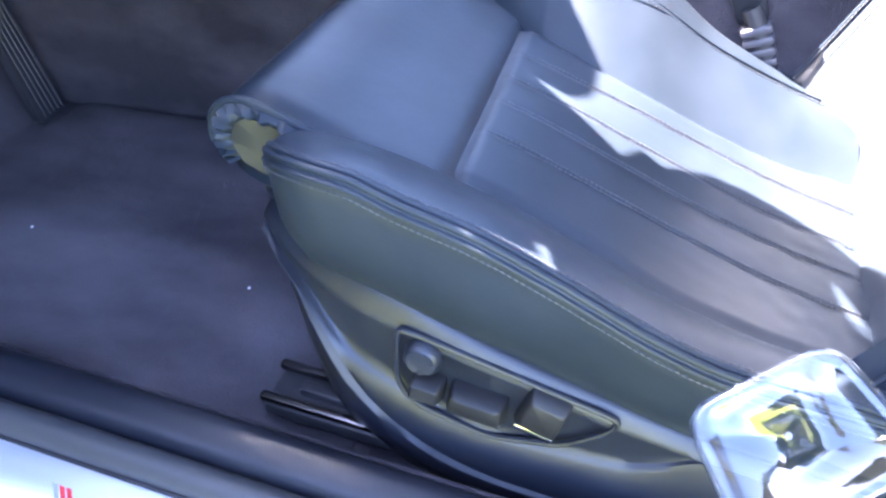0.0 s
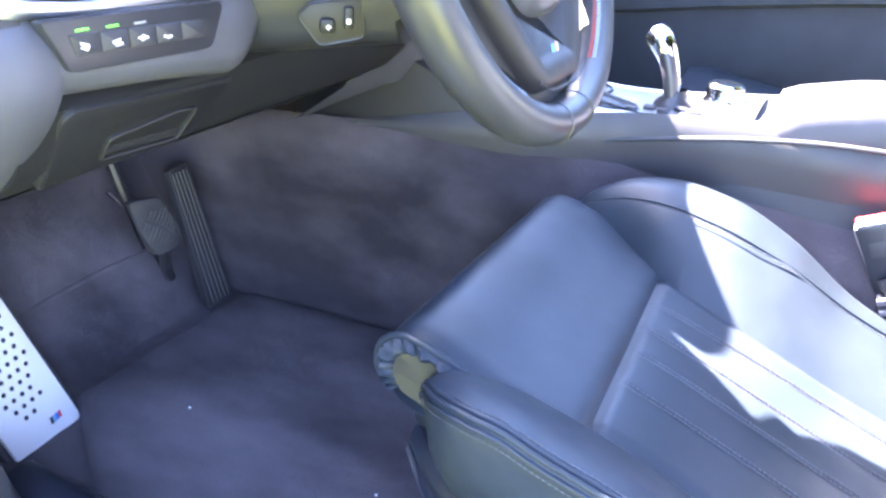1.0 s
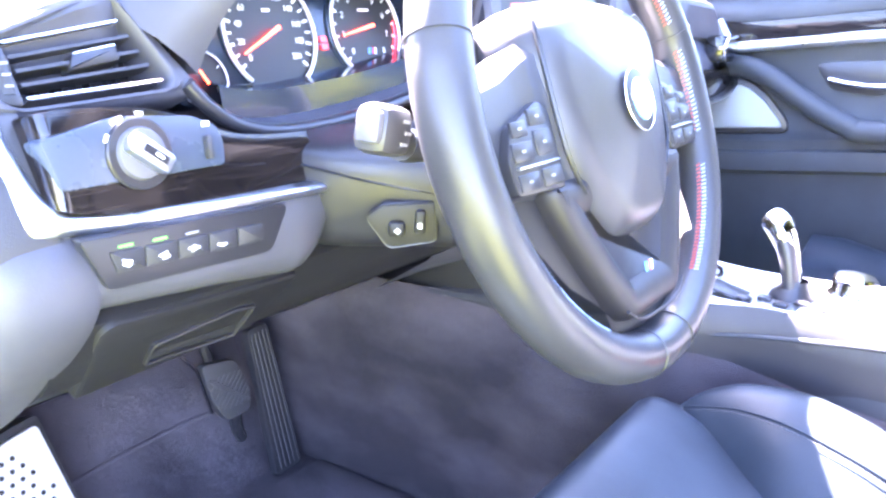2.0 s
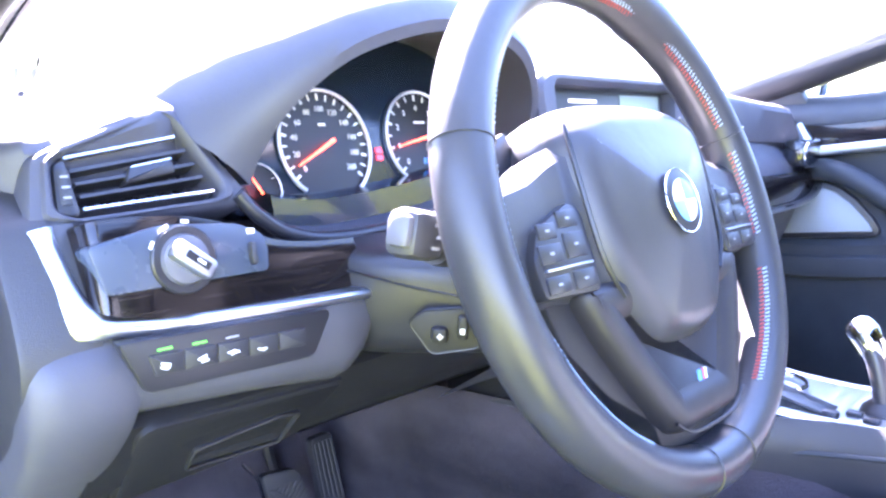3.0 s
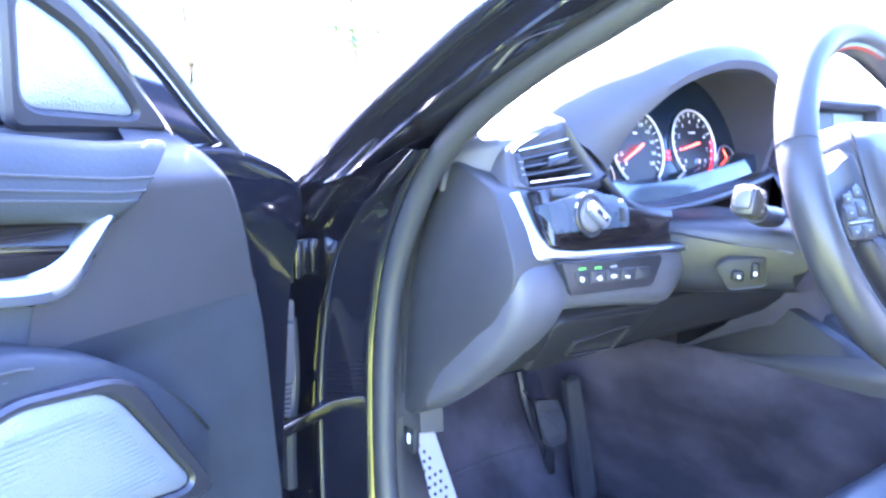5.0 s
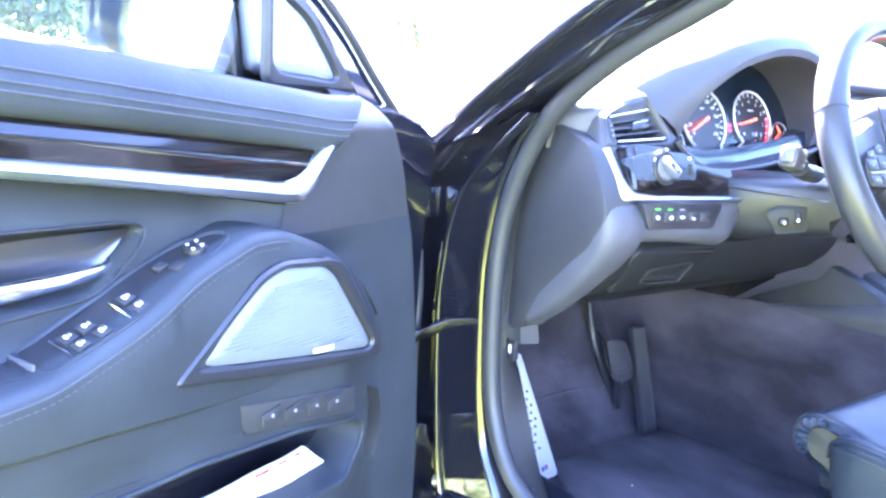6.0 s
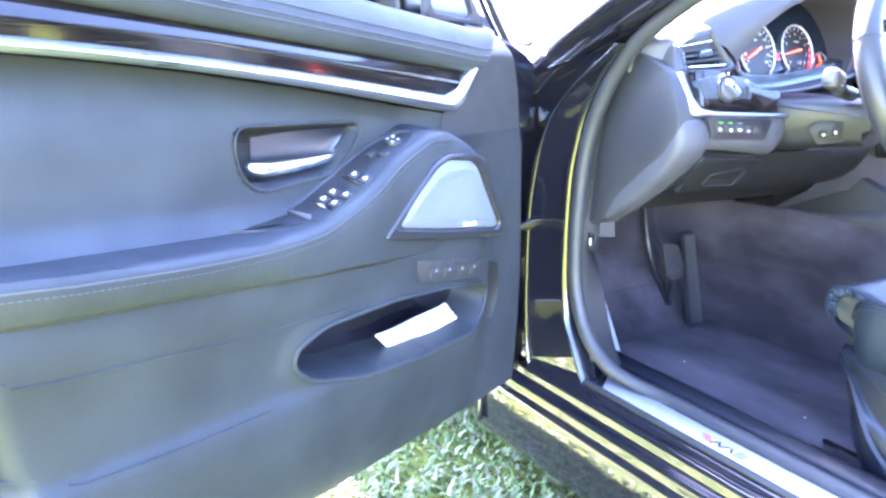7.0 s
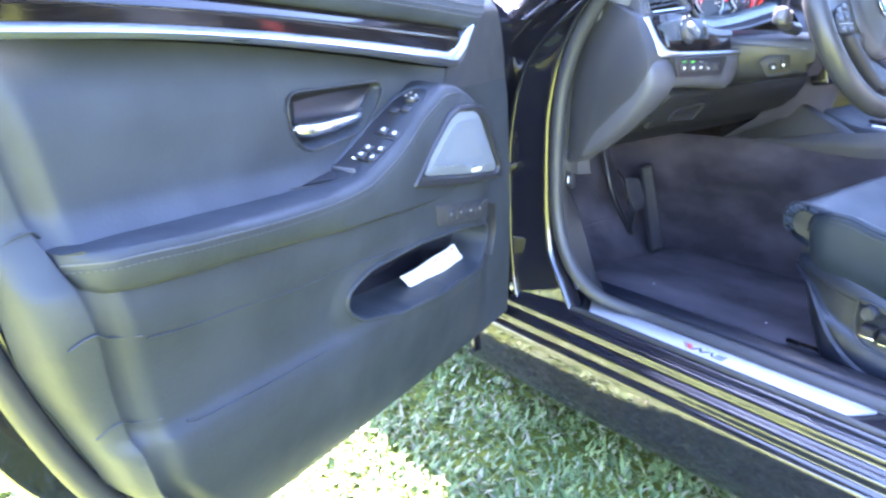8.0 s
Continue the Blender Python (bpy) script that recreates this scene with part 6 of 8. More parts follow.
    # a narrow ledge, slightly lighter than the drawer
    rows = [[dm @ Vector((x, y0 + 0.003, 0.0078)), dm @ Vector((x, y0 + 0.006, 0.0092)), dm @ Vector((x, y0 + 0.013, 0.0076))] for x, y0 in ((-0.032, -0.0275), (0.0, -0.0290), (0.03, -0.0310), (0.046, -0.0325))]
    part("pull_edge", grid(rows), PLASTIC_GREY, dr, "grey finger ledge")
    # end cap
    cap = rounded([(0.330, 0.975), (0.262, 0.948), (0.238, 0.905), (0.226, 0.875), (0.228, 0.850), (0.244, 0.822), (0.335, 0.735), (0.368, 0.682), (0.385, 0.672), (0.402, 0.674), (0.398, 0.80), (0.390, 0.86), (0.365, 0.93)], 0.012)
    cm = Matrix(((0, 0, -1, -0.318), (1, 0, 0, 0), (0, 1, 0, 0), (0, 0, 0, 1)))
    part("end_cap", moved(plate(cap, -0.032, 0.0165, 0.004, 0.004), cm), PLASTIC, dash, "black plastic dash end cap")
    rows = []
    for p in spline([(0.406, 0.655, 0), (0.412, 0.70, 0), (0.415, 0.78, 0), (0.405, 0.85, 0), (0.378, 0.92, 0), (0.345, 0.965, 0)], 24):
        rows.append([(-0.352, p.x + 0.006, p.y + 0.004), (-0.342, p.x + 0.001, p.y), (-0.334, p.x - 0.008, p.y), (-0.326, p.x - 0.03, p.y - 0.004), (-0.30, p.x - 0.04, p.y - 0.004)])
    part("post_trim", grid(rows), PLASTIC_GREY, dash, "grey plastic trim beside the dash end")
    b = part("release_lever", box((-0.322, 0.40, 0.637), (0.01, 0.024, 0.036), 0.004), SATIN, dash, "black bonnet release")
    part("symbol", box((-0.3275, 0.40, 0.637), (0.001, 0.008, 0.012), 0), WHITE, b, "white printed symbol", smooth=0)
    part("under_panel", grid([[(x, y, z) for x in (-0.30, -0.1, 0.1, 0.26)] for y, z in ((0.30, 0.735), (0.45, 0.70), (0.6, 0.70), (0.76, 0.72))]), DIAL, dash)


def build_right():
    # centre stack and passenger side, mostly behind the wheel
    rows = []
    for i in range(40):
        x = 0.20 + 0.88 * i / 39
        out = 0.03 * math.exp(-((x - 0.37) / 0.12) ** 2)
        back = 0.02 * smoothstep(0.9, 1.08, x)
        rows.append([(x, 0.31 + back, 0.985), (x, 0.275 - out + back, 0.955), (x, 0.255 - out + back, 0.93), (x, 0.25 - out + back, 0.88), (x, 0.26 - out + back, 0.83), (x, 0.28 - out * 1.5 + back, 0.78), (x, 0.33 - out * 3 + back, 0.72), (x, 0.40, 0.66)])
    part("passenger_dash", grid(rows), DASH, dash, "black grained passenger dash")
    m = face((0.375, 0.292, 1.015), 10)
    out = rounded([(-0.165, -0.06), (0.165, -0.06), (0.175, 0.035), (0.15, 0.048), (-0.15, 0.048), (-0.175, 0.035)], 0.012)
    inn = rounded([(-0.138, -0.056), (0.138, -0.056), (0.141, 0.028), (0.138, 0.032), (-0.138, 0.032), (-0.141, 0.028)], 0.008)
    d = part("display", moved(ring_plate(out, inn, -0.03, 0.03, 0.006), m), DASH, dash, "hooded centre display")
    part("screen", moved(plate(inn, -0.02, 0.004, 0.001), m), SCREEN, d, "dark menu screen")
    part("map_pane", moved(bar(0.08, -0.012, 0.10, 0.078, 0.0045), m), SCREEN_PALE, d, "pale green map pane", smooth=0)
    for k in range(5):
        part("menu_line", moved(bar(-0.055 - 0.005 * (k % 2), 0.018 - 0.0155 * k, 0.06 - 0.012 * (k % 2), 0.004, 0.0045), m), SCREEN_RED if k == 1 else SCREEN_TEXT, d, "menu line", smooth=0)
    rows = []
    for i in range(30):
        x = 0.56 + 0.5 * i / 29
        b = 0.01 * smoothstep(0.9, 1.06, x)
        rows.append([(x, 0.245 + b, 0.925), (x, 0.238 + b, 0.92), (x, 0.236 + b, 0.895), (x, 0.238 + b, 0.875)])
    part("veneer", grid(rows), WOOD, dash, "dark streaked high-gloss wood veneer")
    part("silver_strip", tube(spline([(0.53, 0.235, 0.868), (0.75, 0.232, 0.868), (0.98, 0.238, 0.872), (1.055, 0.24, 0.90), (1.07, 0.25, 0.95)], 30), 0.008, 8, flat=0.6), SILVER, dash, "satin aluminium trim strip")
    v = part("air_vent", box((1.01, 0.262, 0.955), (0.10, 0.04, 0.05), 0.012), GLOSS, dash, "gloss black passenger air vent")
    part("vent_ring", tube(spline([(0.965, 0.238, 0.935), (0.965, 0.238, 0.975), (1.05, 0.238, 0.978), (1.058, 0.238, 0.94)], 24, closed=True), 0.003, 6, closed=True), CHROME, v)
    # centre stack controls
    cm = face((0.375, 0.222, 0.885), 8)
    part("stack_panel", moved(plate(rounded([(-0.10, -0.09), (0.10, -0.09), (0.115, 0.07), (-0.115, 0.07)], 0.012), -0.03, 0.004, 0.003), cm), GLOSS, dash, "gloss black centre stack")
    for k in (-1, 1):
        part("stack_vent", moved(box((0.052 * k, 0.04, 0.005), (0.085, 0.04, 0.006), 0.003), cm), SATIN, dash)
        part("stack_knob", moved(lathe([(0.0, 0.016), (0.013, 0.016), (0.016, 0.004)], 24), cm @ Matrix.Translation((0.072 * k, -0.02, 0))), SILVER, dash)


build_upper()
build_binnacle()
build_vent()
build_trim()
build_lower()
build_right()


# ---- instruments ----
def build_cluster():
    m = face((0.015, 0.322, 0.992), 17)
    c = thing("instrument_cluster", frame_matrix=m, label="black instrument cluster with white-ringed dials and red needles", category="instruments")
    out = rounded([(-0.168, -0.062), (0.17, -0.062), (0.178, 0.02), (0.14, 0.075), (0.06, 0.102), (-0.06, 0.10), (-0.125, 0.06), (-0.165, 0.0)], 0.02)
    part("face_panel", plate(out, -0.02, 0.0, 0.002), CLUSTER, c)

    def dial(x, y, r, start, end, marks, digits, needle, size, tip=0.78, nm="speedometer"):
        d = part(nm, moved(lathe([(0.0, 0.0008), (r * 0.97, 0.0012)], 48), Matrix.Translation((x, y, 0))), DIAL, c, "black dial")
        arc = [(x + r * math.cos(radians(a)), y + r * math.sin(radians(a)), 0.004) for a in np.linspace(start + 14, end - 14, 60)]
        part("ring", tube(arc, r * 0.036, 8), SILVER_RING, d, "white-silver dial ring")
        for k in range(marks):
            a = radians(start + (end - start) * k / (marks - 1))
            part("tick", moved(bar(x + r * 0.88 * math.cos(a), y + r * 0.88 * math.sin(a), r * 0.12, r * 0.03 if k % 2 else r * 0.045, 0.0016, a), Matrix()), WHITE, d, smooth=0)
        for k, t in enumerate(digits):
            a = radians(start + (end - start) * k / (len(digits) - 1))
            lettering(t, size, x + r * 0.66 * math.cos(a), y + r * 0.66 * math.sin(a), 0.0018, d, WHITE)
        a = radians(needle)
        q, p = Vector((math.cos(a), math.sin(a), 0)), Vector((-math.sin(a), math.cos(a), 0))
        o = Vector((x, y, 0.006))
        w = r * 0.026
        pts = [o - q * r * 0.18 + p * w * 1.3, o - q * r * 0.18 - p * w * 1.3, o + q * r * tip - p * w * 0.5, o + q * r * tip + p * w * 0.5]
        part("needle", ([*pts, *[v + Vector((0, 0, 0.0015)) for v in pts]], [(3, 2, 1, 0), (4, 5, 6, 7), (0, 1, 5, 4), (1, 2, 6, 5), (2, 3, 7, 6), (3, 0, 4, 7)]), NEEDLE, d, "glowing red needle", smooth=0)
        return d

    d = dial(-0.059, -0.006, 0.0500, 218, -38, 21, ["0", "20", "40", "60", "80", "100", "120", "140", "160", "180", "200"], 207, 0.0072)
    part("unit_bar", bar(-0.059, 0.013, 0.008, 0.0024, 0.0018), WHITE, d, smooth=0)
    d = dial(0.0625, -0.002, 0.0475, 225, -45, 17, ["0", "1", "2", "3", "4", "5", "6", "7", "8"], 192, 0.0082, nm="rev_counter")
    part("unit_bar", bar(0.0640, 0.015, 0.015, 0.0022, 0.0018), WHITE, d, smooth=0)
    for k, mat in enumerate((LIGHTBLUE, BLUE, RED, WHITE)):
        part("emblem_bar", bar(0.0625 + 0.003 * k, -0.024, 0.0026, 0.006, 0.0018, -0.3), mat, d, smooth=0)
    arc = [(0.0625 + 0.0435 * math.cos(radians(a)), -0.002 + 0.0435 * math.sin(radians(a)), 0.0022) for a in range(8, -34, -3)]
    part("red_line", tube(arc, 0.0009, 6), WARNING, d, "red rev limit band")
    for x, y, nm in ((-0.137, -0.042, "fuel_gauge"), (0.134, -0.026, "temperature_gauge")):
        d = dial(x, y, 0.0225, 210, -30, 5, ["0", "", "1"], 119, 0.0055, 0.8, nm)
    for k, y in enumerate((0.0, -0.007)):
        part("warning_lamp", bar(0.003, -0.012 + y, 0.007, 0.0045, 0.0018), WARNING, c, "lit red warning lamp", smooth=0)
    part("info_strip", bar(0.0, -0.053, 0.22, 0.012, 0.0014), SCREEN, c, "dark trip display", smooth=0)
    for x in (-0.07, -0.055, -0.04, 0.03, 0.05):
        part("figure_bar", bar(x, -0.053, 0.0045, 0.0022, 0.0021), SCREEN_TEXT, c, smooth=0)


SILVER_RING = material("dial_ring", (0.75, 0.76, 0.78), 0.3, metal=0.6)
build_cluster()

# ---- steering column and wheel ----
WHEEL_TILT = 23
WHEEL = face((0.0, 0.0, 0.97), WHEEL_TILT)


COLUMN = material("column_plastic", (0.017, 0.017, 0.0195), 0.44)
rough_vary(COLUMN, 0.36, 0.48, 25)
relief(COLUMN, 1000, 0.0003, "voronoi", strength=0.4)
STALK = material("stalk_plastic", (0.045, 0.045, 0.05), 0.38)


def build_column():
    c = thing("steering_column", (-0.03, 0.2, 0.80), label="black plastic steering column shroud with stalks", category="steering column")
    rows = []
    for i in range(16):
        u = i / 15
        y, zc = 0.085 + 0.21 * u, 0.888 + 0.008 * u
        top, low = 0.030 - 0.008 * u, 0.045 + 0.045 * u
        hw = lerp([(0, 0.034), (0.1, 0.038), (0.23, 0.046), (0.42, 0.066), (0.55, 0.080), (0.7, 0.088), (1, 0.094)], u)
        ring = []
        for k in range(36):
            a = 2 * math.pi * k / 36
            ca, sa = math.cos(a), math.sin(a)
            ring.append((math.copysign(abs(ca) ** 0.55, ca) * hw - 0.010, y + 0.015 * (sa < -0.3) * (1 - u), zc + (top if sa > 0 else low) * math.copysign(abs(sa) ** 0.6, sa)))
        rows.append(ring)
    part("shroud", grid(rows, closed_v=True, cap=True, flip=True), COLUMN, c)
    part("split_line", tube(spline([(-0.072, 0.09, 0.893), (-0.094, 0.17, 0.896), (-0.099, 0.27, 0.898)], 12), 0.0012, 5), DIAL, c)
    # indicator stalk
    s = part("indicator_stalk", merge(tube(spline([(-0.05, 0.125, 0.925), (-0.095, 0.115, 0.930), (-0.125, 0.105, 0.937)], 10), 0.0115, 12)), SATIN, c, "black indicator stalk")
    m = Matrix.Translation((-0.145, 0.102, 0.948)) @ Euler((0, radians(12), radians(10))).to_matrix().to_4x4()
    part("stalk_head", moved(box((0.0, 0, 0), (0.036, 0.026, 0.031), 0.008), m), STALK, s, "dark grey stalk head")
    part("stalk_button", moved(box((-0.0185, -0.001, 0.001), (0.008, 0.017, 0.020), 0.004), m), KNOB, s, "grey end button")
    for k in range(3):
        part("symbol", moved(box((0.004 + 0.004 * (k == 1), -0.0132, 0.007 - 0.007 * k), (0.008, 0.0006, 0.002), 0), m), GREY_MARK, s, "white printed symbol", smooth=0)
    part("wiper_stalk", tube(spline([(0.05, 0.125, 0.925), (0.10, 0.115, 0.933), (0.15, 0.10, 0.942)], 10), [0.008 + 0.0008 * i for i in range(10)], 10), SATIN, c, "black wiper stalk")
    # adjuster panel
    pm = face((-0.069, 0.152, 0.863), -4, -54)
    o = rounded([(-0.022, 0.002), (-0.004, -0.022), (0.032, -0.014), (0.030, 0.017), (-0.010, 0.012)], 0.005)
    p = part("adjuster_panel", moved(plate(o, -0.02, 0.0020, 0.0012), pm), BLACK_GRAIN, c, "black column adjuster panel")
    part("panel_gap", moved(tube([(x, y, 0.0006) for x, y in inset(o, -0.0006)], 0.0009, 5, closed=True), pm), DIAL, p)
    part("adjuster_joystick", moved(box((0.002, -0.005, 0.004), (0.013, 0.013, 0.009), 0.004), pm), BLACK_GRAIN, p)
    part("symbol", moved(merge(bar(0.003, -0.005, 0.0045, 0.0011, 0.0086), bar(0.003, -0.005, 0.0011, 0.0045, 0.0086)), pm), WHITE, p, "white printed symbol", smooth=0)
    part("heating_button", moved(box((0.0195, 0.002, 0.004), (0.008, 0.019, 0.007), 0.0025), pm), BLACK_GRAIN, p)
    part("symbol", moved(bar(0.0195, 0.000, 0.0035, 0.004, 0.0076), pm), WHITE, p, "white printed symbol", smooth=0)


build_column()


SATIN_FORK = material("dark_grey_satin", (0.020, 0.0185, 0.020), 0.46, spec=0.35)
rough_vary(SATIN_FORK, 0.42, 0.52, 40)


def build_wheel():
    w = thing("steering_wheel", frame_matrix=WHEEL, label="thick black leather three-spoke steering wheel with coloured stitching", category="steering wheel")
    R, r = 0.1725, 0.0172
    rows = []
    for i in range(120):
        a = 2 * math.pi * i / 120
        g = 1.0 + 0.09 * (math.exp(-((a - radians(62)) / 0.22) ** 2) + math.exp(-((a - radians(118)) / 0.22) ** 2))
        rows.append([((R + r * g * math.cos(b)) * math.cos(a), (R + r * g * math.cos(b)) * math.sin(a), -0.032 + r * g * 1.12 * math.sin(b)) for b in (2 * math.pi * k / 18 for k in range(18))])
    rim = part("rim", grid(rows, closed_u=True, closed_v=True, flip=True), LEATHER_RIM, w)
    for a0 in (18, 162, 262, 278):
        a = radians(a0)
        c = Vector((R * math.cos(a), R * math.sin(a), -0.032))
        e = Vector((math.cos(a), math.sin(a), 0))
        part("rim_seam", tube([c + (r + 0.0004) * (math.cos(b) * e + 1.12 * math.sin(b) * Vector((0, 0, 1))) for b in (2 * math.pi * k / 20 for k in range(20))], 0.0006, 5, closed=True, up=(-math.sin(a), math.cos(a), 0)), LEATHER_RIM, rim)
    # cross stitching along the inner rim
    def inner(a, off):
        b = math.pi - off
        return Vector(((R + (r + 0.0005) * math.cos(b)) * math.cos(a), (R + (r + 0.0005) * math.cos(b)) * math.sin(a), -0.032 + r * 1.12 * math.sin(b)))
    for lo, hi in ((22, 158), (202, 240), (300, 338), (-12, 14), (166, 192)):
        for off, mat, nm in ((0.62, THREAD_BLUE, "pale blue thread"), (0.42, THREAD_RED, "red thread")):
            bits = []
            n = int((hi - lo) * 0.8)
            for k in range(n):
                a = radians(lo + (hi - lo) * k / n)
                d = radians(0.62)
                bits.append(tube([inner(a, off - 0.09), inner(a + d, off + 0.09)], 0.0007, 4))
            part("stitching", merge(*bits), mat, rim, nm)
    # airbag cover
    o = [(-0.091, 0.048), (-0.076, 0.070), (-0.038, 0.080), (0.038, 0.080), (0.076, 0.070), (0.091, 0.048), (0.090, 0.010), (0.079, -0.035), (0.058, -0.072), (0.030, -0.092), (-0.030, -0.092), (-0.058, -0.072), (-0.079, -0.035), (-0.090, 0.010)]
    o = [(p.x, p.y) for p in spline([(*q, 0) for q in o], 72, closed=True)]
    rings = [[(x * 0.97, y * 0.97, -0.075) for x, y in o], [(x, y, -0.058) for x, y in o]]
    for k in range(1, 10):
        q = k / 9 * math.pi / 2
        rings.append([(x, y, -0.050 + 0.040 * math.sin(q)) for x, y in inset(o, 0.030 * (1 - math.cos(q)))])
    last = inset(o, 0.030)
    for k in (0.25, 0.5, 0.75, 0.97):
        rings.append([(x * (1 - k), y * (1 - k) - 0.002 * k, -0.010 + 0.0085 * (1 - (1 - k) ** 2)) for x, y in last])
    v, f = grid(rings, closed_v=True)
    f.append(tuple((len(rings) - 1) * len(o) + j for j in range(len(o))))
    hub = part("airbag_cover", (v, f), LEATHER_RIM, w, "grained black airbag cover", smooth=70)
    e = part("emblem", lathe([(0.0, 0.003), (0.0165, 0.003)], 40), DIAL, hub, "round emblem in plain quarters")
    e.matrix_basis = Matrix.Translation((0, 0, -0.0015))
    part("emblem_ring", tube([(0.0215 * math.cos(a), 0.0215 * math.sin(a), 0.002) for a in (2 * math.pi * k / 48 for k in range(48))], 0.0006, 6, closed=True), CHROME, e, "chromed emblem ring")
    part("emblem_band", lathe([(0.0150, 0.0034), (0.0214, 0.0022)], 40), DIAL, e)
    for k in range(4):
        pts = [(0, 0)] + [(0.0146 * math.cos(a), 0.0146 * math.sin(a)) for a in np.linspace(k * math.pi / 2, (k + 1) * math.pi / 2, 10)]
        part("emblem_quarter", plate(pts, 0.002, 0.0036, 0.0002), (LIGHTBLUE, WHITE)[k % 2], e)
    # side spokes with switch pads
    for k in (-1, 1):
        rows = []
        for i in range(16):
            u = i / 15
            x = (0.070 + 0.098 * u) * k
            top, low = lerp([(0, 0.052), (0.3, 0.044), (0.55, 0.034), (1, 0.026)], u), lerp([(0, -0.045), (0.5, -0.042), (1, -0.038)], u)
            zt = lerp([(0, -0.020), (0.5, -0.026), (1, -0.026)], u)
            rows.append([(x, low, zt - 0.030), (x, low - 0.003, zt - 0.012), (x, low + 0.006, zt - 0.002), (x, (low + top) / 2, zt), (x, top - 0.008, zt - 0.001), (x, top + 0.002, zt - 0.010), (x, top, zt - 0.030)])
        sp = part("spoke", grid(rows, closed_v=True, cap=True, flip=k < 0), LEATHER_RIM, w, "black leather-covered spoke")
        pad = rounded([(0.088 * k, 0.006), (0.100 * k, 0.013), (0.136 * k, -0.001), (0.145 * k, -0.018), (0.143 * k, -0.040), (0.088 * k, -0.042)], 0.005)
        pd = part("switch_pad", plate(pad, -0.034, -0.020, 0.002), SATIN, sp, "black switch pad")
        for (x, y, ww, h) in ((0.128, -0.0025, 0.017, 0.009), (0.106, 0.003, 0.019, 0.010), (0.129, -0.0155, 0.022, 0.011), (0.104, -0.0125, 0.020, 0.015), (0.129, -0.033, 0.022, 0.010), (0.103, -0.033, 0.022, 0.011)):
            b = part("button", box((x * k, y, -0.0200), (ww, h, 0.0022), 0.0008), SATIN, pd)
            part("symbol", box((x * k, y, -0.0188), (0.0036, 0.0014, 0.0005), 0), GREY_MARK, b, "white printed symbol", smooth=0)
        part("pad_strip", box((0.116 * k, -0.0245, -0.0186), (0.046, 0.0014, 0.0026), 0.0006), SILVER, pd, "silver divider")
        part("spoke_gap", tube(spline([(0.078 * k, 0.066, -0.022), (0.084 * k, 0.045, -0.018), (0.082 * k, -0.02, -0.018), (0.068 * k, -0.05, -0.02)], 16), 0.0016, 5), DIAL, sp)
    # lower spoke: a sunk web under a raised fork that narrows to the rim
    half = [(0.128, -0.034), (0.119, -0.070), (0.088, -0.106), (0.050, -0.132), (0.046, -0.160)]
    web = [(-x, y) for x, y in half] + half[::-1] + [(0.06, -0.02), (-0.06, -0.02)]
    low = part("spoke", plate(rounded(web, 0.008), -0.054, -0.036, 0.003), BLACK_GRAIN, w, "matt black lower spoke")
    half = [(0.107, -0.038), (0.095, -0.068), (0.071, -0.106), (0.054, -0.129), (0.040, -0.144)]
    o = [(-x, y) for x, y in half] + half[::-1] + [(0.05, -0.034), (-0.05, -0.034)]
    o = rounded(o, 0.012)
    rings = [[(x, y, -0.040) for x, y in o]] + [[(x, y, z) for x, y in inset(o, d)] for d, z in ((0.0, -0.032), (0.0012, -0.026), (0.004, -0.0215), (0.009, -0.0195), (0.017, -0.0200), (0.023, -0.0225), (0.027, -0.0255))]
    v, f = grid(rings, closed_v=True)
    f.append(tuple((len(rings) - 1) * len(o) + j for j in range(len(o))))
    part("fork", (v, f), SATIN_FORK, low, "dark grey raised fork trim", smooth=60)
    part("fork_seam", tube(spline([(-0.050, -0.134, -0.0205), (-0.028, -0.1445, -0.0205), (0.028, -0.1445, -0.0205), (0.050, -0.134, -0.0205)], 20), 0.0012, 6), DIAL, low)
    for k, mat in enumerate((LIGHTBLUE, BLUE, RED, WHITE)):
        part("emblem_bar", bar(0.002 + 0.0030 * k, -0.1150, 0.0026, 0.0075, -0.0256, -0.25, 0.0012), mat, low, smooth=0)
    part("hub_back", lathe([(0.0, -0.09), (0.05, -0.09), (0.062, -0.07), (0.062, -0.045)], 32), SATIN, w)
    for k in (-1, 1):
        part("shift_paddle", box((0.105 * k, 0.045, -0.062), (0.05, 0.035, 0.006), 0.003, Euler((0, 0, radians(-20 * k))).to_matrix()), SATIN, w, "black shift paddle")


build_wheel()

# ---- driver's seat ----
seat = thing("driver_seat", (0.055, -0.2, 0.40), label="black leather sports seat with fluted cushion and power controls", category="car seat")
X0 = -0.115


def right_edge(y):
    """Where the fluted cushion meets the inner bolster."""
    return lerp([(-0.50, 0.160), (-0.43, 0.150), (-0.30, 0.142), (-0.20, 0.152), (-0.116, 0.178), (-0.05, 0.215), (0.02, 0.238)], y)


def left_edge(y):
    """Where the fluted cushion meets the outer bolster."""
    return lerp([(-0.50, -0.110), (-0.47, -0.113), (-0.35, -0.125), (-0.30, -0.130), (-0.25, -0.123), (-0.18, -0.114), (-0.13, -0.114)], y)


def front_seam(x):
    """Where the fluted cushion meets the thigh support."""
    return -0.131 + 0.05 * (x - X0)


def cushion_z(y):
    return lerp([(-0.62, 0.47), (-0.47, 0.500), (-0.38, 0.520), (-0.25, 0.563), (-0.13, 0.596), (-0.05, 0.612), (0.03, 0.62)], y)


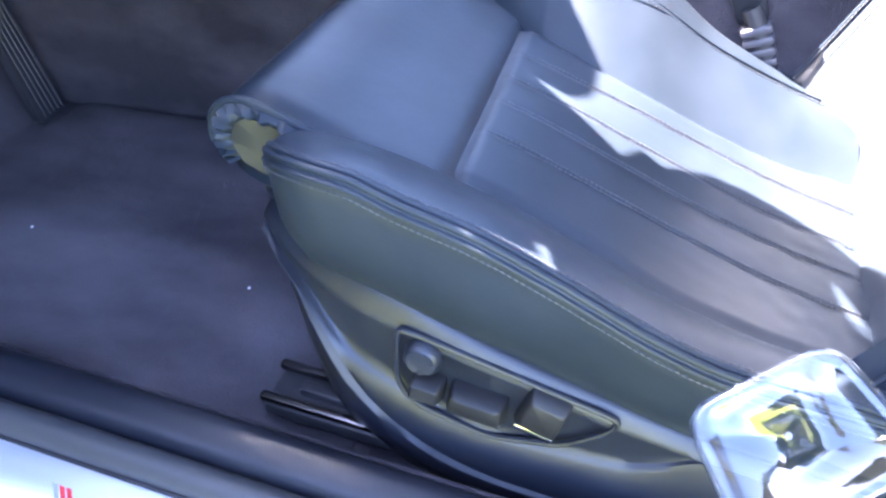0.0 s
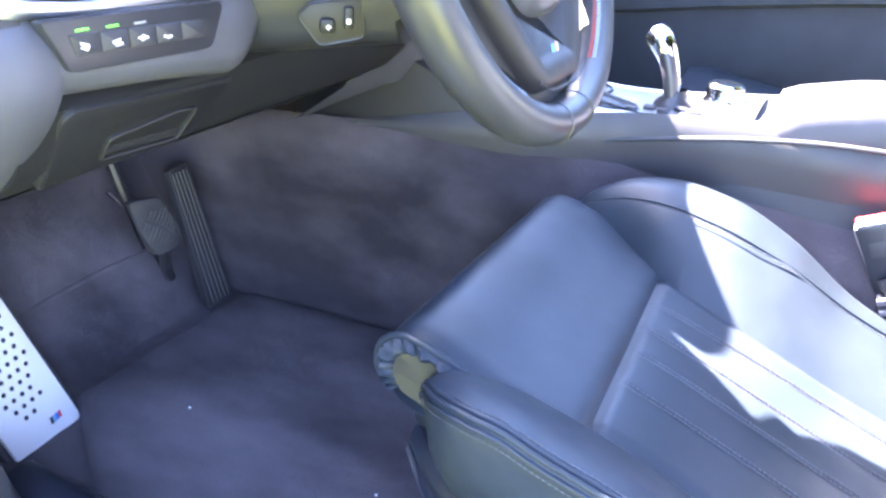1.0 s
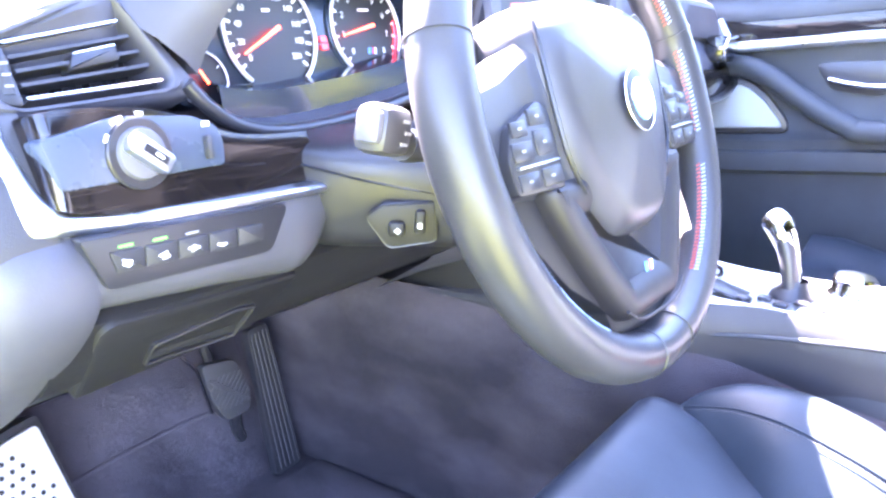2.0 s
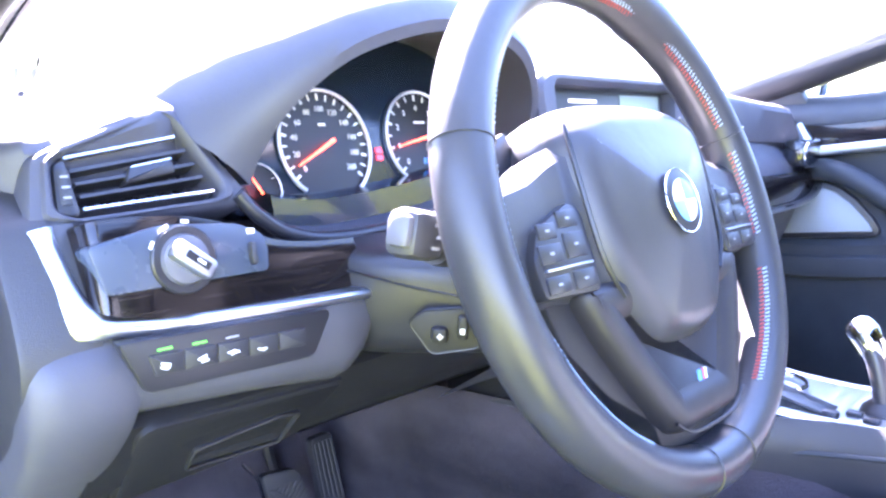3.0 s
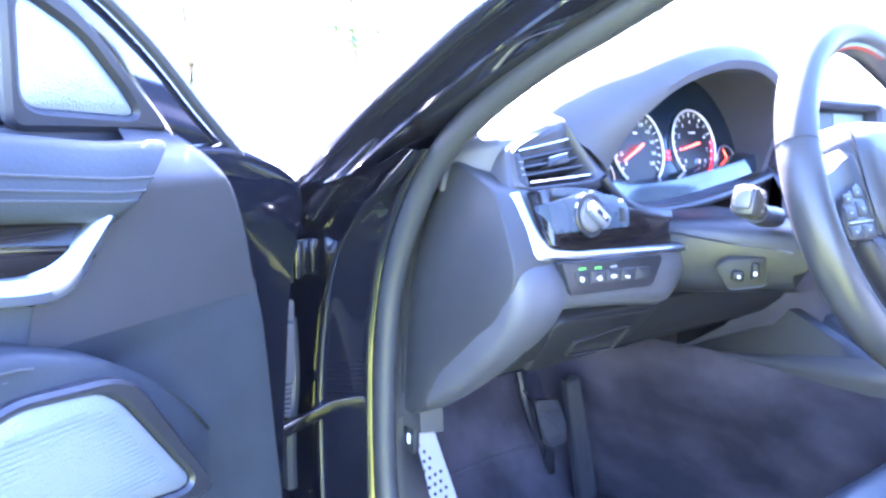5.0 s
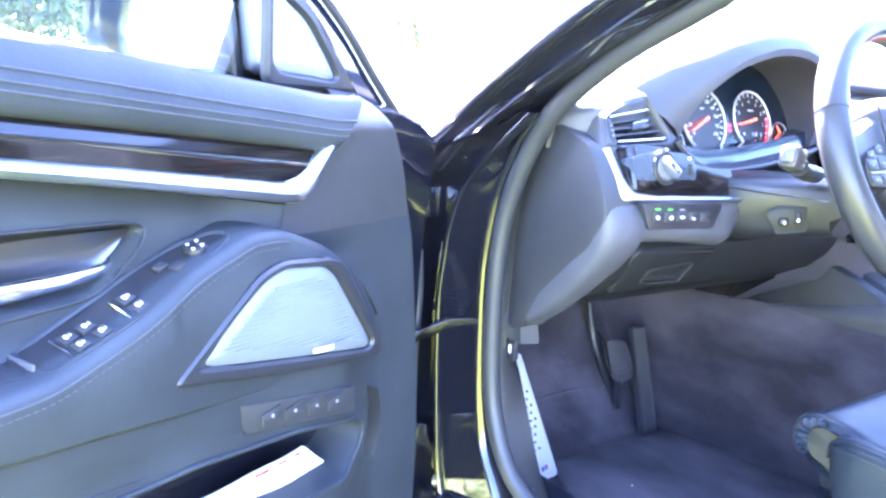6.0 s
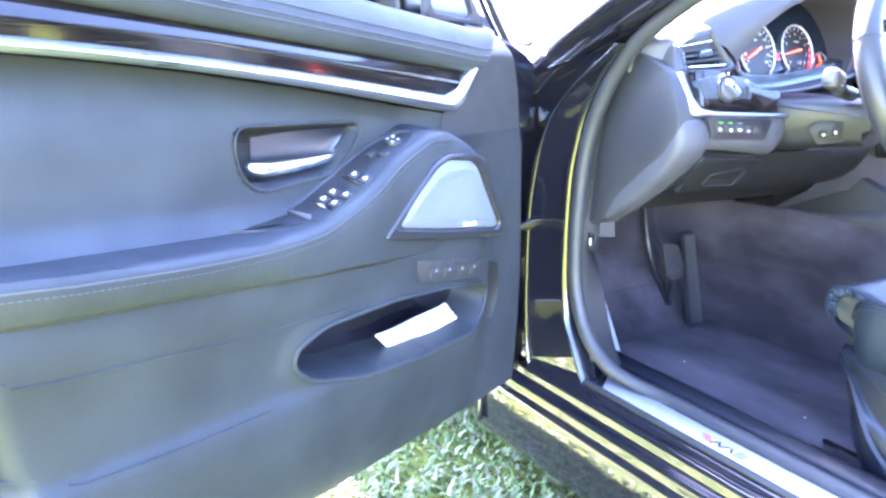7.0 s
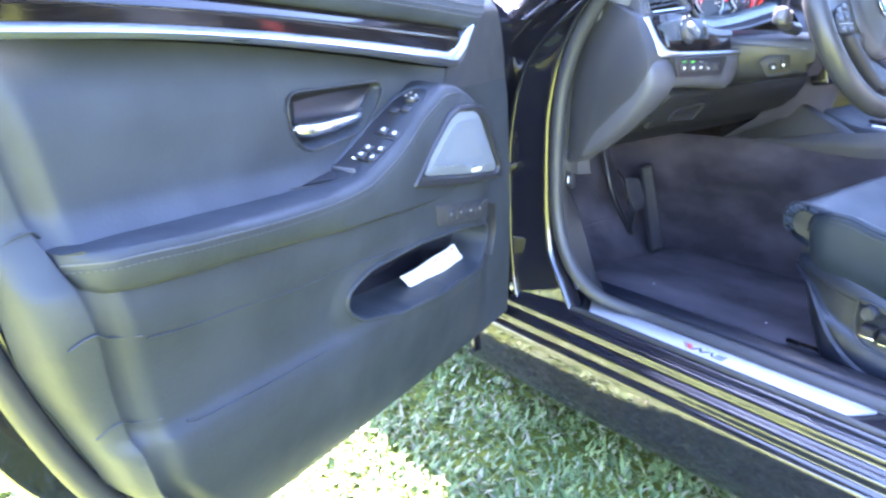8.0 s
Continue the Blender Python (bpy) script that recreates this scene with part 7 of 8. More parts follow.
def build_insert():
    rows = []
    lines = (-0.040, 0.013, 0.056, 0.107)
    for j in range(70):
        row = []
        for i in range(110):
            u = i / 109
            x = left_edge(-0.13 - 0.36 * j / 69) + (right_edge(-0.13 - 0.36 * j / 69) - left_edge(-0.13 - 0.36 * j / 69)) * u
            y = front_seam(x) - 0.36 * j / 69
            z = cushion_z(y) - 0.010 * math.sin(u * math.pi) * smoothstep(-0.13, -0.3, y)
            fade = smoothstep(0.0, 0.03, front_seam(x) - y)
            for ln in lines:
                z -= 0.0022 * fade * math.exp(-((x - ln) / 0.0020) ** 2)
            k = 0.0010 * fade * abs(math.sin((x + 0.040) / 0.0490 * math.pi)) if -0.04 < x < 0.112 else 0
            z += k - 0.004 * smoothstep(0.05, 0.0, min(u, 1 - u)) + 0.0016 * noise.noise((x * 16, y * 11, 2)) + 0.0006 * noise.noise((x * 60, y * 45, 5)) * smoothstep(-0.2, -0.42, y)
            z -= 0.0022 * smoothstep(-0.30, -0.44, y) * max(0.0, noise.noise((x * 9 + 3 * y, y * 38, 7.0)))
            z -= 0.006 * smoothstep(0.012, 0.0, front_seam(x) - y)
            row.append((x, y, z))
        rows.append(row)
    c = part("cushion", grid(rows, flip=True), LEATHER, seat, "fluted black leather seat cushion")
    for ln in lines:
        for d in (-0.0024, 0.0024):
            path = [(ln + d, y, cushion_z(y) - 0.0092 * math.sin((ln - X0) / (right_edge(y) - X0) * math.pi) * smoothstep(-0.13, -0.3, y) - 0.0002) for y in np.linspace(front_seam(ln) - 0.014, -0.46, 40)]
            part("stitching", stitches(path, 0.0032, 0.0046, 0.0006), THREAD, c)


def build_thigh():
    prof = spline([(-0.134, 0.588, 0), (-0.122, 0.598, 0), (-0.09, 0.606, 0), (-0.05, 0.617, 0), (-0.005, 0.633, 0), (0.024, 0.638, 0), (0.042, 0.629, 0), (0.049, 0.612, 0), (0.046, 0.596, 0), (0.034, 0.583, 0), (0.0, 0.572, 0)], 40)
    rows = []
    for i in range(48):
        u = i / 47
        x = -0.140 + 0.385 * u
        e = min(u, 1 - u)
        d = 0.012 * (1 - smoothstep(0.0, 0.07, e)) ** 2
        rows.append([(x, p.x - d * (p.x > 0) + (front_seam(x) + 0.131) * smoothstep(-0.02, -0.12, p.x), p.y - d * 0.9 + 0.001 * noise.noise((x * 14, p.x * 14, 3))) for p in prof])
    t = part("thigh_support", grid(rows), LEATHER, seat, "smooth black leather thigh support")
    # gathered end
    path = [Vector((-0.141, p.x, p.y)) for p in prof[3:35]]
    part("piping", tube([p + Vector((0.001, 0, 0.0)) for p in path], 0.0035, 8, up=(1, 0, 0)), LEATHER, t)
    rows = []
    n = 90
    for i in range(n):
        f = i / (n - 1) * (len(path) - 1)
        k = min(int(f), len(path) - 2)
        p = path[k].lerp(path[k + 1], f - k)
        c = Vector((-0.146, -0.010, 0.598))
        wv = 0.0032 * math.sin(i * 1.0) + 0.0012 * math.sin(i * 2.3)
        rows.append([p + Vector((0.002, 0, 0)), p + Vector((-0.004, 0, 0)) + (c - p) * 0.04 + Vector((-0.5 * wv, 0, 0)), p + Vector((-0.007 - wv, 0, 0)) + (c - p) * 0.14, p + Vector((-0.005 - wv * 0.6, 0, 0)) + (c - p) * 0.24, p + Vector((-0.001, 0, 0)) + (c - p) * 0.30])
    part("gathered_end", grid(rows), LEATHER, t, "gathered elastic leather end")
    cap = [Vector((-0.1435, p.x, p.y)) for p in prof[4:]]
    mid = Vector((-0.1435, -0.03, 0.592))
    part("end_cap", grid([[q.lerp(mid, 0.16) + Vector((0.004, 0, 0)) for q in cap], [q.lerp(mid, 0.22) for q in cap], [q.lerp(mid, 0.6) for q in cap], [q.lerp(mid, 0.99) for q in cap]]), PLASTIC_OLIVE, t, "olive-grey plastic end cap")
    part("underside", box((0.05, -0.045, 0.560), (0.37, 0.13, 0.04), 0.015), SEAT_SHELL, seat, "grey plastic under the thigh support")


def build_bolsters():
    left = [(-0.002, -0.150, 0.604), (-0.006, -0.158, 0.613), (-0.016, -0.174, 0.627), (-0.037, -0.199, 0.642), (-0.065, -0.215, 0.651), (-0.09, -0.219, 0.652), (-0.13, -0.221, 0.643), (-0.18, -0.223, 0.633), (-0.229, -0.225, 0.617), (-0.255, -0.225, 0.606), (-0.30, -0.226, 0.589), (-0.338, -0.226, 0.579), (-0.40, -0.224, 0.573), (-0.47, -0.222, 0.568)][::-1]
    ridge_x, ridge_z = [(p[0], p[1]) for p in left], [(p[0], p[2]) for p in left]
    rows, edge = [], []
    for i in range(72):
        y = -0.002 - 0.016 * min(i, 8) / 8 - 0.452 * max(0, i - 8) / 63
        rx, rz = lerp(ridge_x, y), lerp(ridge_z, y)
        ix = lerp([(-0.47, -0.112), (-0.35, -0.124), (-0.30, -0.129), (-0.25, -0.122), (-0.18, -0.112), (-0.06, -0.108), (-0.002, -0.118)], y)
        iz = min(cushion_z(y) - 0.007, rz - 0.004) - 0.004 * smoothstep(-0.134, 0.0, y)
        tip = smoothstep(-0.002, -0.03, y)
        sx = lerp([(-0.47, -0.203), (-0.17, -0.204), (-0.10, -0.197), (-0.057, -0.191), (-0.031, -0.175), (-0.012, -0.158), (-0.002, -0.150)], y)
        sz = lerp([(-0.47, 0.485), (-0.34, 0.492), (-0.25, 0.515), (-0.163, 0.536), (-0.10, 0.545), (-0.057, 0.552), (-0.031, 0.552), (-0.012, 0.572), (-0.002, 0.598)], y)
        out = 0.007 * tip
        rows.append([(ix + 0.02, y, iz - 0.012), (ix, y, iz + 0.002), (ix * 0.7 + rx * 0.3, y, iz * 0.62 + rz * 0.38 + 0.006 * tip), (ix * 0.36 + rx * 0.64, y, iz * 0.24 + rz * 0.76 + 0.006 * tip), (ix * 0.12 + rx * 0.88, y, iz * 0.05 + rz * 0.95 + 0.003 * tip), (rx, y, rz), (rx - 0.003 * tip, y, rz - 0.004 * tip), (rx - 0.005 * tip, y, rz - 0.010 * tip),
                     (rx * 0.8 + sx * 0.2 - out, y, rz * 0.75 + sz * 0.25), (rx * 0.6 + sx * 0.4 - out, y, rz * 0.5 + sz * 0.5), (rx * 0.3 + sx * 0.7 - out, y, rz * 0.24 + sz * 0.76), (sx - out * 0.6, y, rz * 0.05 + sz * 0.95), (sx + 0.006, y, sz - 0.012), (sx + 0.010, y, sz - 0.03)])
        edge.append(Vector((rx - 0.001, y, rz + 0.0006)))
    b = part("side_bolster", grid(rows), LEATHER, seat, "black leather outer seat bolster")
    side = [p + Vector((-0.0042, 0, -0.0110)) for p in edge]
    for dx, dz, r in ((0.0045, 0.0002, 0.0020), (-0.0006, -0.0012, 0.0024), (-0.0036, -0.0068, 0.0019)):
        part("welt", tube([p + Vector((dx, 0, dz)) for p in edge], r, 8), LEATHER, b, "raised leather seam")
    for q, off in ((edge, Vector((0.0085, 0, 0.0004))), (side, Vector((-0.0006, 0, -0.001)))):
        part("stitching", stitches([p + off for p in q], 0.0030, 0.0046, 0.0005), THREAD, b)
    inner_seam = [Vector((r[1][0] - 0.004, r[1][1], r[1][2] + 0.0015)) for r in rows[18:]]
    part("welt", tube(inner_seam, 0.0012, 6), LEATHER, b)
    right = [(0.02, 0.258, 0.605), (-0.01, 0.264, 0.643), (-0.06, 0.272, 0.666), (-0.10, 0.276, 0.671), (-0.16, 0.280, 0.662), (-0.23, 0.282, 0.632), (-0.31, 0.282, 0.579), (-0.36, 0.282, 0.556), (-0.41, 0.280, 0.538), (-0.47, 0.276, 0.522)][::-1]
    tx, tz = [(p[0], p[1]) for p in right], [(p[0], p[2]) for p in right]
    rows, edge = [], []
    for i in range(64):
        y = 0.02 - 0.49 * i / 63
        rx, rz = lerp(tx, y), lerp(tz, y)
        ix = right_edge(y) - 0.006
        iz = min(cushion_z(y) - 0.007, rz - 0.004)
        rows.append([(ix, y, iz - 0.02), (ix, y, iz), (ix * 0.72 + rx * 0.28, y, iz * 0.55 + rz * 0.45 + 0.004), (ix * 0.4 + rx * 0.6, y, iz * 0.15 + rz * 0.85 + 0.004), (rx - 0.006, y, rz), (rx + 0.01, y, rz - 0.004), (rx + 0.024, y, rz - 0.022), (rx + 0.03, y, rz - 0.06), (rx + 0.02, y, 0.46), (rx + 0.01, y, 0.42)])
        k = lerp([(-0.47, 0.85), (-0.33, 0.75), (-0.2, 0.56), (-0.10, 0.50), (-0.02, 0.42)], y)
        edge.append(Vector((ix + (rx - ix) * k, y, lerp([(0.28, iz * 0.55 + rz * 0.45), (0.6, iz * 0.15 + rz * 0.85), (0.95, rz)], k) + 0.0030)))
    b = part("side_bolster", grid(rows, flip=True), LEATHER, seat, "black leather inner seat bolster")
    part("welt", tube(edge, 0.0011, 6), LEATHER, b)
    part("stitching", stitches([p + Vector((-0.006, 0, -0.001)) for p in edge], 0.0034, 0.005, 0.0006), THREAD, b)


def build_shell():
    inward = Matrix.Translation((0.0572, 0.026, -0.0856)) @ Matrix.Diagonal((1.1, 1.1, 1.1, 1.0))  # tucked in under the bolster
    top = [(-0.47, 0.503), (-0.342, 0.520), (-0.249, 0.541), (-0.173, 0.561), (-0.134, 0.573), (-0.09, 0.579), (-0.05, 0.577), (-0.012, 0.574)]
    crease = [(-0.47, 0.492), (-0.34, 0.507), (-0.287, 0.515), (-0.233, 0.530), (-0.195, 0.538), (-0.137, 0.549), (-0.09, 0.556), (-0.05, 0.562), (-0.012, 0.566)]
    ledge = [(-0.47, 0.488), (-0.345, 0.503), (-0.321, 0.490), (-0.294, 0.478), (-0.22, 0.475), (-0.179, 0.479), (-0.137, 0.493), (-0.095, 0.510), (-0.06, 0.540), (-0.012, 0.562)]
    low = [(-0.47, 0.452), (-0.34, 0.430), (-0.226, 0.434), (-0.182, 0.442), (-0.138, 0.460), (-0.104, 0.488), (-0.08, 0.518), (-0.05, 0.545), (-0.012, 0.558)]
    rows = []
    for i in range(90):
        y = -0.012 - 0.46 * i / 89
        t, c, g, b = (lerp(q, y) for q in (top, crease, ledge, low))
        x = lerp([(-0.47, -0.230), (-0.2, -0.238), (-0.12, -0.232), (-0.08, -0.220), (-0.04, -0.200), (-0.012, -0.175)], y)
        h = max(0.001, min(1.0, (c - g) / 0.02))
        rows.append([(x + 0.022, y, t - 0.002), (x + 0.006, y, t + 0.001), (x + 0.001, y, t - 0.001), (x - 0.002, y, t * 0.75 + c * 0.25), (x - 0.0055, y, t * 0.3 + c * 0.7), (x - 0.0070, y, c + 0.0012),
                     (x - 0.0066, y, c - 0.0006), (x - 0.0066 + 0.0046 * h, y, c * 0.9 + g * 0.1), (x - 0.0018, y, c * 0.55 + g * 0.45), (x - 0.0012, y, c * 0.2 + g * 0.8), (x - 0.0020, y, c * 0.07 + g * 0.93),
                     (x - 0.0048, y, g), (x - 0.0066, y, g * 0.93 + b * 0.07), (x - 0.0092, y, g * 0.6 + b * 0.4), (x - 0.0112, y, g * 0.25 + b * 0.75), (x - 0.0105, y, b + 0.001), (x - 0.006, y, b - 0.002), (x + 0.02, y, b)])
    s = part("side_shell", moved(grid(rows), inward), SEAT_SHELL, seat, "dark grey plastic seat side cover")
    m = inward @ Matrix(((0, 0, -1, -0.2400), (-1, 0, 0, 0), (0, 1, 0, 0), (0, 0, 0, 1)))  # x = -y world, z outwards
    dish = rounded([(0.136, 0.556), (0.150, 0.556), (0.29, 0.528), (0.285, 0.512), (0.256, 0.485), (0.205, 0.472), (0.15, 0.485), (0.136, 0.505)], 0.012)
    rim = inset(dish, 0.002)
    part("control_rim", moved(tube([(x, y, 0.0022 + 0.002 * math.sin(3 * x)) for x, y in rim], 0.0022, 8, closed=True), m), SEAT_SHELL, s, "raised rim round the seat switches")
    part("lumbar_knob", moved(lathe([(0.0, 0.011), (0.006, 0.0105), (0.010, 0.0115), (0.0125, 0.009), (0.0135, 0.003)], 28), m @ Matrix.Translation((0.157, 0.537, 0))), SEAT_SHELL, seat, "round four-way lumbar button")
    for a in range(4):
        part("lumbar_mark", moved(bar(0.157 + 0.0085 * math.cos(a * 1.571), 0.537 + 0.0085 * math.sin(a * 1.571), 0.003, 0.003, 0.0112, a * 1.571 + 0.785, 0.0008), m), SATIN, seat, smooth=0)
    for x, y, ww, hh, rot, nm in ((0.161, 0.510, 0.024, 0.019, -4, "thigh_switch"), (0.196, 0.507, 0.042, 0.021, -4, "cushion_switch"), (0.240, 0.517, 0.030, 0.036, -14, "backrest_switch")):
        bm = m @ Matrix.Translation((x, y, 0.0)) @ Euler((0, 0, radians(rot))).to_matrix().to_4x4()
        o = rounded([(-ww / 2, -hh / 2), (ww / 2, -hh / 2), (ww / 2 * 0.92, hh / 2), (-ww / 2 * 0.92, hh / 2)], 0.003)
        rings = [[(a, b, 0.0) for a, b in o], [(a, b, 0.006) for a, b in o], [(a * 0.86, b * 0.72 + 0.002, 0.015) for a, b in o], [(a * 0.74, b * 0.6 + 0.002, 0.0165) for a, b in o]]
        v, f = grid(rings, closed_v=True)
        f.append(tuple(len(v) - len(o) + j for j in range(len(o))))
        k = part(nm, moved((v, f), bm), BLACK_GRAIN, seat, "satin black seat switch")
        part("switch_edge", moved(box((0, -hh / 2 + 0.0012, 0.0085), (ww * 0.9, 0.0034, 0.007), 0.001), bm), CHROME, k, "bright metal switch edge")
    rows = []
    for i in range(40):
        y = -0.045 - 0.42 * i / 39
        b = lerp(low, y) + 0.004
        x = lerp([(-0.47, -0.226), (-0.2, -0.236), (-0.10, -0.226), (-0.07, -0.214), (-0.045, -0.195)], y)
        zb = lerp([(-0.47, 0.425), (-0.3, 0.405), (-0.186, 0.406), (-0.141, 0.412), (-0.095, 0.434), (-0.07, 0.47), (-0.045, 0.52)], y)
        rows.append([(x + 0.01, y, b + 0.01), (x, y, b - 0.004), (x - 0.009, y, b * 0.94 + zb * 0.06), (x - 0.015, y, b * 0.8 + zb * 0.2), (x - 0.016, y, b * 0.55 + zb * 0.45), (x - 0.011, y, b * 0.2 + zb * 0.8), (x + 0.0, y, zb), (x + 0.02, y, zb - 0.002)])
    part("valance", moved(grid(rows), inward), SILL_PLASTIC, seat, "black plastic lower seat trim")
    for x in (-0.184, 0.29):
        r = part("seat_rail", merge(box((x, -0.27, 0.383), (0.050, 0.53, 0.014), 0.003), box((x, -0.28, 0.392), (0.014, 0.50, 0.012), 0.003)), SATIN, seat, "dark steel seat rail")
        for d in (-0.019, 0.019):
            part("runner", box((x + d, -0.268, 0.3925), (0.009, 0.536, 0.008), 0.003), GUNMETAL, r, "polished runner edge")
    part("seat_pan", box((0.05, -0.22, 0.435), (0.36, 0.34, 0.05), 0.02), PLASTIC, seat)
    for x in (-0.14, 0.26):
        part("seat_base", box((x, -0.28, 0.40), (0.05, 0.36, 0.05), 0.01), PLASTIC, seat)


def build_back():
    rows = []
    n = 40
    for i in range(30):
        u = i / 29
        z0 = 0.485 + 0.60 * u
        y0 = -0.455 - 0.19 * u - 0.03 * math.sin(u * 3.1)
        hw = 0.252 + 0.012 * math.sin(u * 3.1) - 0.05 * smoothstep(0.7, 1, u)
        row = []
        for k in range(n):
            v = -1 + 2 * k / (n - 1)
            wing = 0.085 * smoothstep(0.55, 0.95, abs(v)) * (1 - 0.6 * smoothstep(0.6, 1, u)) - 0.13 * smoothstep(0.93, 1.0, abs(v))
            flute = 0.003 * abs(math.sin(v * 10)) if abs(v) < 0.55 else 0
            row.append((0.055 + hw * v, y0 + wing + flute - 0.01 * math.cos(v * 1.5), z0))
        rows.append(row)
    b = part("backrest", grid(rows, flip=True), LEATHER, seat, "black leather backrest with side wings")
    for s in (-1, 1):
        path = []
        for i in range(30):
            u = i / 29
            row = rows[i]
            k = int((0.90 * s + 1) / 2 * (n - 1))
            path.append(Vector(row[k]) + Vector((0, 0.003, 0)))
        part("welt", tube(path, 0.002, 6, up=(0, 1, 0)), LEATHER, b)
        part("stitching", stitches([p + Vector((-0.008 * s, 0.001, 0)) for p in path], 0.0034, 0.005, 0.0006, up=(0, 1, 0)), THREAD, b)
    back = [[(x, y - 0.11, z) for x, y, z in (row[0], row[n // 3], row[2 * n // 3], row[-1])] for row in rows]
    part("back_shell", grid(back), PLASTIC, seat)


build_insert()
build_thigh()
build_bolsters()
build_shell()
build_back()


CONDUIT_DARK = material("dark_grey_sleeve", (0.07, 0.07, 0.085), 0.4)


def build_buckle():
    b = thing("seat_belt_buckle", (0.36, -0.24, 0.56), label="black seat belt buckle with a red release button", category="seat belt buckle")
    m = pose(0.313, -0.308, 0.660, -26, -4, 4)
    case = box((0, 0, -0.0425), (0.024, 0.044, 0.085), 0.005)
    case = [(x, y * (1.0 + 0.28 * z / 0.085), z) for x, y, z in case[0]], case[1]
    part("body", moved(case, m), SEAT_SHELL, b)
    part("recess", moved(box((-0.0118, 0.0, -0.030), (0.0012, 0.019, 0.019), 0.0004), m), RUBBER, b, "square moulded mark")
    part("release_button", moved(box((0.001, 0.0, 0.001), (0.013, 0.036, 0.008), 0.002), m), RED, b, "red release button")
    part("lip", moved(box((-0.0085, 0.0, 0.0005), (0.004, 0.036, 0.003), 0.001), m), GREY_MARK, b, "pale buckle lip")
    part("stalk", tube([(0.308, -0.338, 0.60), (0.304, -0.362, 0.565), (0.298, -0.395, 0.48)], 0.011, 10), RUBBER, b)
    for k in range(8):
        part("sleeve_ring", box(Vector((0.306, -0.350, 0.579)).lerp(Vector((0.299, -0.386, 0.500)), k / 7), (0.024, 0.033, 0.0095), 0.003, Euler((radians(-24), 0, 0)).to_matrix()), CONDUIT_DARK, b, "ribbed grey sleeve")


build_buckle()


def build_belt_guide():
    g = thing("belt_guide", (-0.31, -0.36, 0.60), label="clear glossy plastic seat belt guide beside the seat", category="seat belt guide")
    zaxis = Vector((-0.67, 0.24, 0.71)).normalized()
    xaxis = Vector((0.35, -0.62, 0.55))
    xaxis = (xaxis - xaxis.dot(zaxis) * zaxis).normalized()
    m = Matrix.Translation((-0.318, -0.352, 0.640)) @ Matrix((xaxis, zaxis.cross(xaxis), zaxis)).transposed().to_4x4()
    o = rounded([(-0.044, -0.040), (0.044, -0.034), (0.038, 0.026), (-0.034, 0.030)], 0.014, 6)
    n = len(o)
    rings = [[(x, y, -0.002) for x, y in o], [(x, y, 0.0) for x, y in inset(o, -0.0006)]]
    for k in range(10):
        u = k / 9
        ring = []
        for x, y in inset(o, 0.0015):
            px, py = x * (1 - 0.97 * u), y * (1 - 0.97 * u)
            fold = 0.007 * math.exp(-((px - 0.012 - 0.25 * py) / 0.007) ** 2) - 0.012 * math.exp(-((px + 0.012) / 0.02) ** 2 - (py / 0.016) ** 2)
            ring.append((px, py, 0.002 + smoothstep(0, 0.25, u) * (fold + 0.005 * noise.noise((px * 45, py * 45, 3)) - 0.004)))
        rings.append(ring)
    v, f = grid(rings, closed_v=True)
    f.append(tuple((len(rings) - 1) * n + j for j in range(n)))
    part("tray", moved((v, f), m), CLEAR_SHEET, g, "bent clear plastic tray", smooth=80)
    part("rim", moved(tube([(x, y, 0.002) for x, y in o], 0.0013, 8, closed=True), m), CLEAR_THIN, g)
    part("screw", moved(lathe([(0.0, -0.002), (0.0016, -0.002), (0.002, -0.006)], 12), m), GUNMETAL, g)
    part("webbing", tube(spline([(-0.30, -0.39, 0.61), (-0.33, -0.43, 0.70), (-0.345, -0.5, 0.85), (-0.34, -0.58, 1.1)], 16), 0.022, 8, flat=0.08, up=(1, 0.2, 0)), SATIN, g, "black belt webbing")


build_belt_guide()

